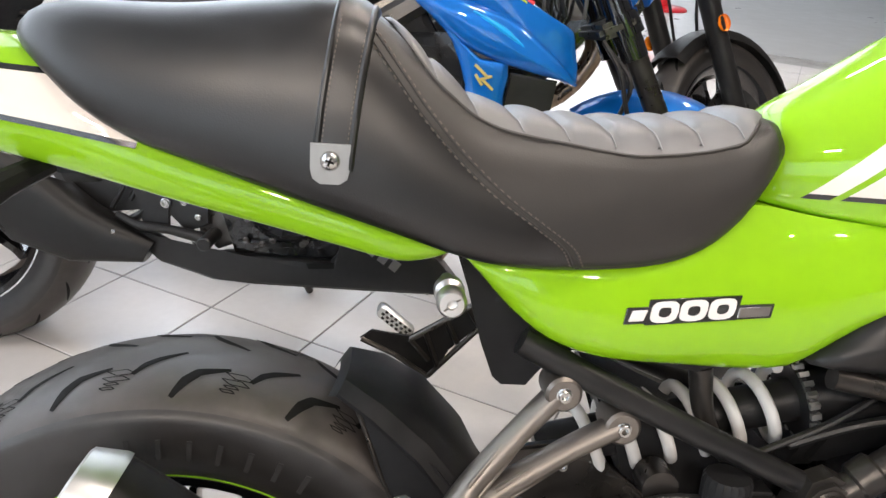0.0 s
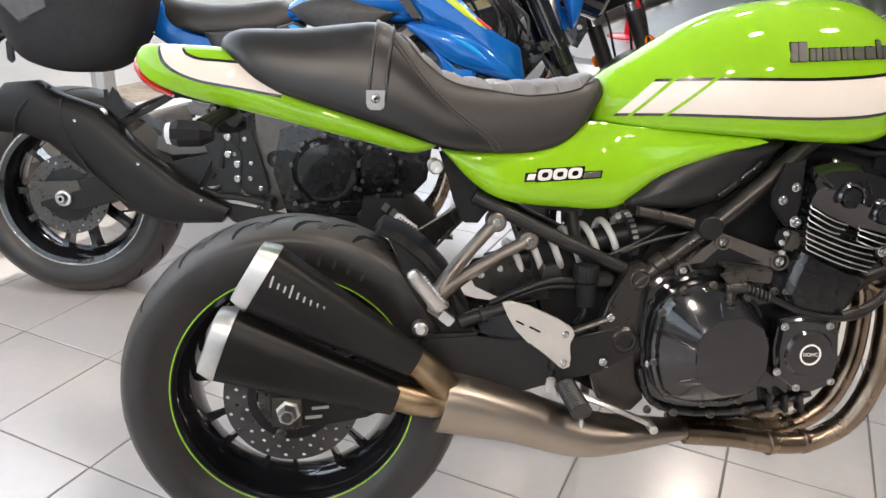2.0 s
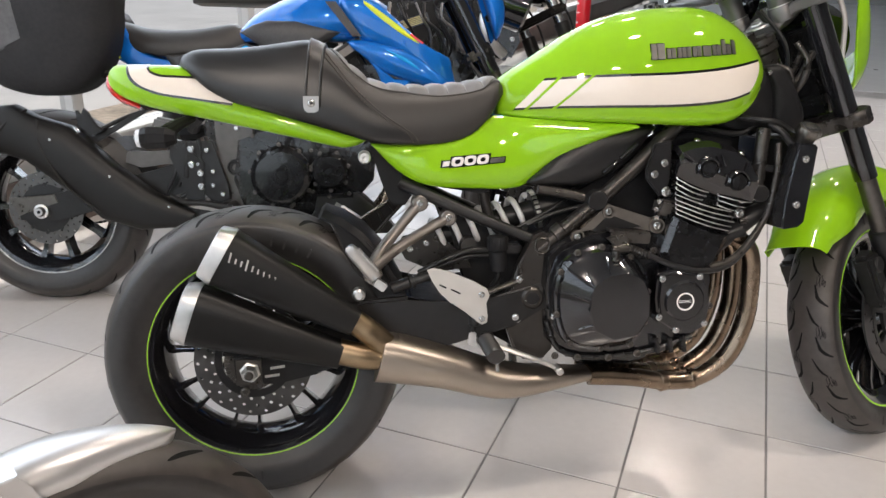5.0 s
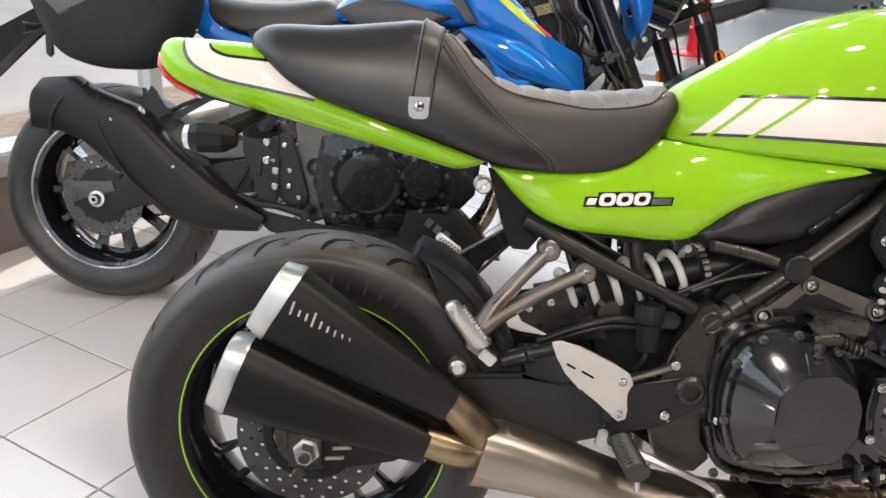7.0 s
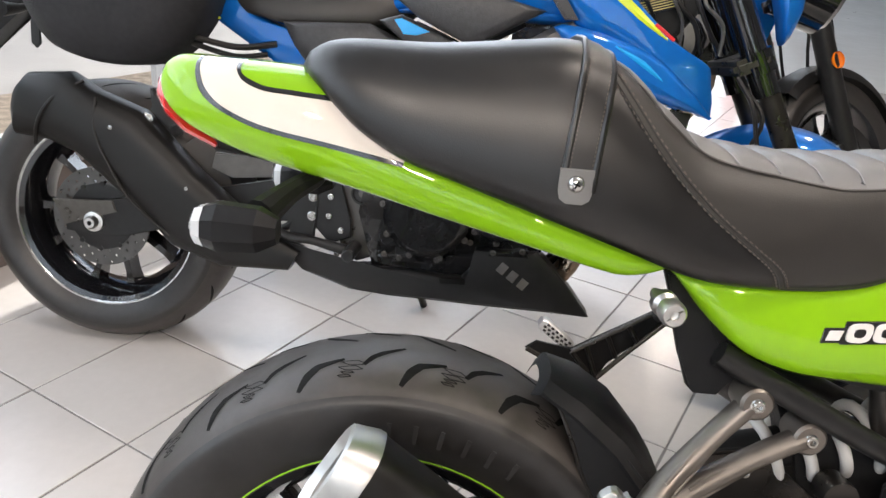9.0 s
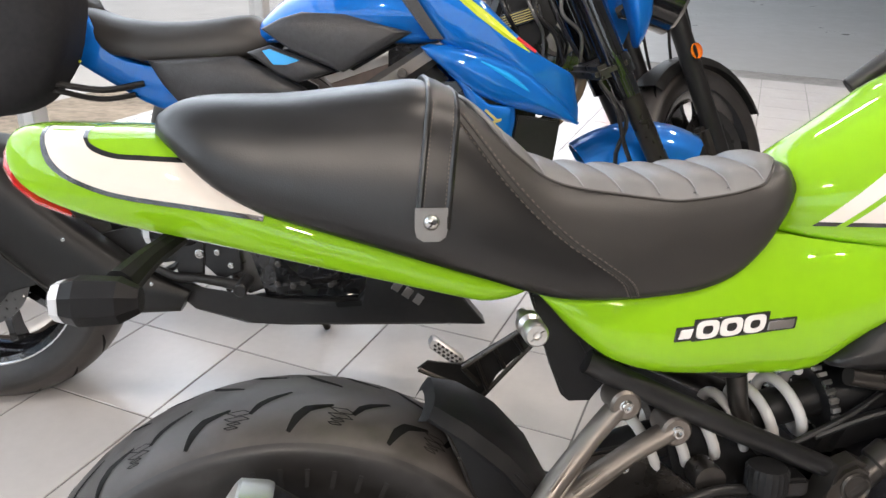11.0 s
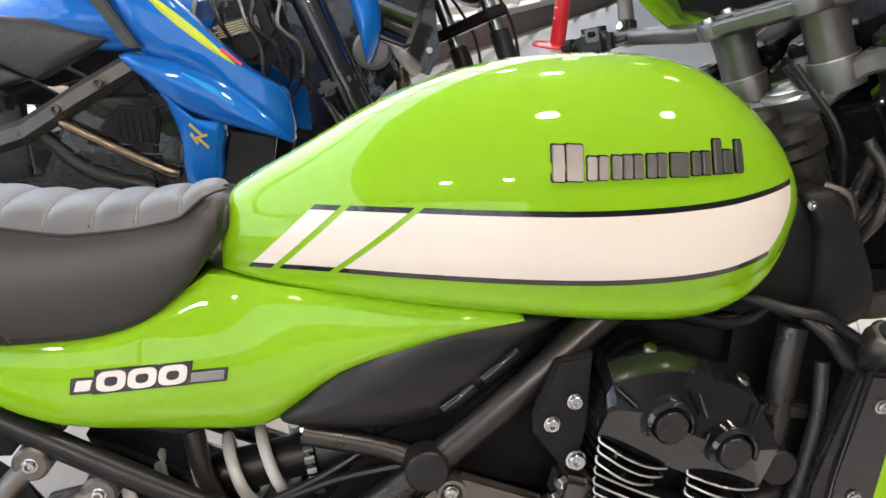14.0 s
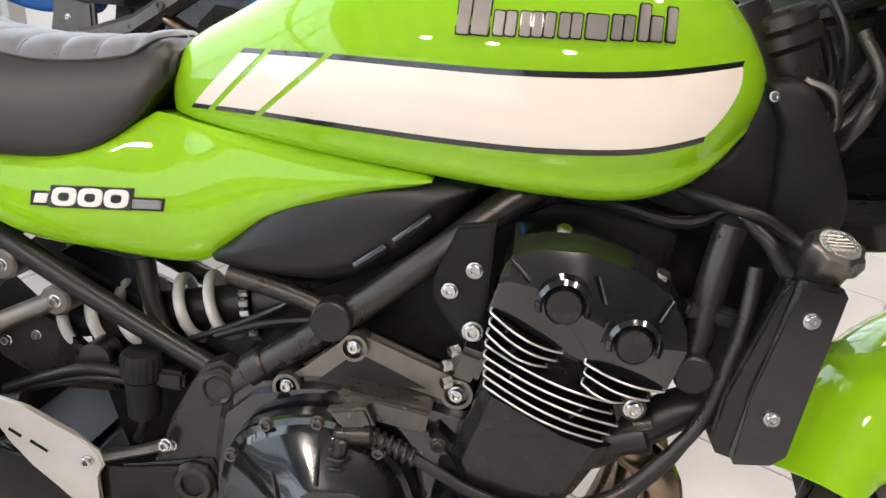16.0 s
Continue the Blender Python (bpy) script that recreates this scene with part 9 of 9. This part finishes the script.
    part("engine_cover", bm, SILVERDK, b)
    for k in range(3):
        bm = bm_new()
        tube(bm, [(-0.42 - 0.03 * k, -0.17, 0.98), (-0.40 - 0.02 * k, -0.19, 0.90 - 0.02 * (k % 3)), (-0.44 - 0.03 * k, -0.185, 0.82), (-0.40 - 0.04 * k, -0.17, 0.74)], 0.007 - 0.0008 * (k % 4), 8, 4)
        part("hose", bm, MATTE, b)
    bm = bm_new()
    cyl(bm, (-0.28, 0, 0.92), (-0.16, 0, 0.90), 0.085, 24, ch=0.01)
    moved(bm, turn)
    part("headlamp", bm, GLOSS, b)
    bm = bm_new()
    plate(bm, [(-0.42, 0.60), (-0.44, 0.90), (-0.75, 0.88), (-1.0, 0.80), (-1.0, 0.40), (-0.80, 0.30), (-0.60, 0.38)], -0.14, 0.14, 0.02)
    part("engine", bm, GLOSS2, b, "black engine block")
    for y in (-0.08, 0.08):
        bm = bm_new()
        tube(bm, [(-0.42, y, 0.62), (-0.42, y, 0.50), (-0.55, y, 0.36), (-0.90, y * 1.4, 0.26)], 0.02, 12, 4)
        part("header_pipe", bm, HEADER, b)
    bm = bm_new()
    loft(bm, [section(x, 0.86, z, w, TANK_F) for x, z, w in ((-0.95, 0.93, 0.05), (-0.85, 1.0, 0.11), (-0.65, 1.06, 0.15), (-0.50, 1.04, 0.13), (-0.42, 0.98, 0.06))])
    part("tank", bm, GLOSS, b, "black fuel tank", 50)
    bm = bm_new()
    loft(bm, [section(x, 0.80, z, w, SEAT_F) for x, z, w in ((-1.60, 0.92, 0.06), (-1.35, 0.90, 0.11), (-1.05, 0.88, 0.11), (-0.95, 0.90, 0.07))])
    part("seat", bm, LEATHER2, b)
    sport_wheel(b, "rear_wheel", pose(-1.45, 0, 0.315, 0, 8, 0), 0.315, 0.09, 0.078, 0.07, ((-0.08, 0.12),), False)
    for s in (-1, 1):
        bm = bm_new()
        plate(bm, [(-1.50, 0.29), (-1.50, 0.35), (-1.0, 0.48), (-0.85, 0.45), (-0.9, 0.36)], s * 0.10, s * 0.12, 0.005)
        part("swing_arm", bm, MATTE, b)
    bm = bm_new()
    tube(bm, [(-0.55, -0.36, 1.08), (-0.45, -0.2, 1.08), (-0.36, -0.08, 1.05), (-0.36, 0.08, 1.05), (-0.45, 0.2, 1.08), (-0.55, 0.36, 1.08)], 0.012, 10, 4)
    moved(bm, turn)
    part("handlebar", bm, SATIN, b)
    bm = bm_new()
    tube(bm, [(-0.80, 0.12, 0.32), (-0.77, 0.20, 0.17), (-0.74, 0.30, 0.055)], 0.011, 10, 3)
    part("side_stand", bm, SATIN, b)
    return b


far_bike(pose(0.885, 2.60, FLOOR, -10, 0, 0) @ Matrix.Scale(1.14, 4), "black retro motorcycle with orange fork reflector")

# ---- red round post far back ----
post = thing("post", pose(1.9, 8.9, FLOOR), "red round post on a round red base", "post")
bm = bm_new()
lathe(bm, [(0, 0), (0.29, 0), (0.29, 0.012), (0.27, 0.030), (0.12, 0.042), (0, 0.042)], (0, 0, 0), (0, 0, 1), 40)
part("base", bm, REDPAINT, post)
bm = bm_new()
lathe(bm, [(0, 0.042), (0.085, 0.042), (0.085, 1.25), (0.075, 1.27), (0, 1.27)], (0, 0, 0), (0, 0, 1), 32)
pole = part("pole", bm, REDPAINT, post)
for i, (z, h) in enumerate(((0.30, 0.05), (0.42, 0.03), (0.52, 0.07), (0.70, 0.05), (0.84, 0.09))):
    bm = bm_new()
    lathe(bm, [(0.0858, z), (0.0862, z), (0.0862, z + h * 0.35), (0.0858, z + h * 0.35)], (0, 0, 0), (0, 0, 1), 8, start=radians(120 + 12 * (i % 2)), sweep=0.9)
    part("lettering_bar", bm, WHITE_E, pole)

# ---- dark grey mat on the far floor ----
bm = bm_new()
vs = [V((0.26, 4.28, FLOOR + 0.001)), V((1.05, 7.17, FLOOR + 0.001)), V((-0.35, 7.55, FLOOR + 0.001)), V((-0.95, 4.60, FLOOR + 0.001))]
loft(bm, [vs, [v + V((0, 0, 0.005)) for v in vs]])
tagged(part("floor_mat", bm, BAGGREY), "dark grey ribbed floor mat", "mat")

# ---- floor tiles, last ----
bm = bm_new()
box(bm, (TU - 0.005, TV - 0.005, 0.010), pose(0, 0, -0.005), 0.0012, 1)
tile_mesh = mesh_of("tile", bm, TILE_M)
near = set()
for i in range(-4, 13):
    for j in range(-6, 12):
        x, y = tile_xy(i + 0.5, j + 0.5)
        if (x - 0.3) ** 2 / 1.6 + (y - 1.0) ** 2 / 2.4 < 2.3:
            near.add((i, j))
            shared("tile", tile_mesh, floor, pose(x, y, FLOOR, 0, 0, math.degrees(TA)))
verts, faces = [], []
for i in range(-12, 60):
    for j in range(-40, 42):
        x, y = tile_xy(i + 0.5, j + 0.5)
        if (i, j) in near or not -8.2 < (WALL.inverted() @ V((x, y, 0))).x < 5.9 or not -13.7 < (WALL.inverted() @ V((x, y, 0))).y < -0.16:
            continue
        k = len(verts)
        for a, b in ((0.008, 0.008), (0.992, 0.008), (0.992, 0.992), (0.008, 0.992)):
            px, py = tile_xy(i + a, j + b)
            verts.append((px, py, FLOOR))
        for a, b in ((0.008, 0.008), (0.992, 0.008), (0.992, 0.992), (0.008, 0.992)):
            px, py = tile_xy(i + a, j + b)
            verts.append((px, py, FLOOR - 0.004))
        faces.append((k, k + 1, k + 2, k + 3))
        for q in range(4):
            faces.append((k + q, k + 4 + q, k + 4 + (q + 1) % 4, k + (q + 1) % 4))
me = bpy.data.meshes.new("far_tiles")
me.from_pydata(verts, [], faces)
me.materials.append(TILE_M)
ft = new("far_tiles", me)
ft.parent = floor
tagged(ft, kind="stuff")
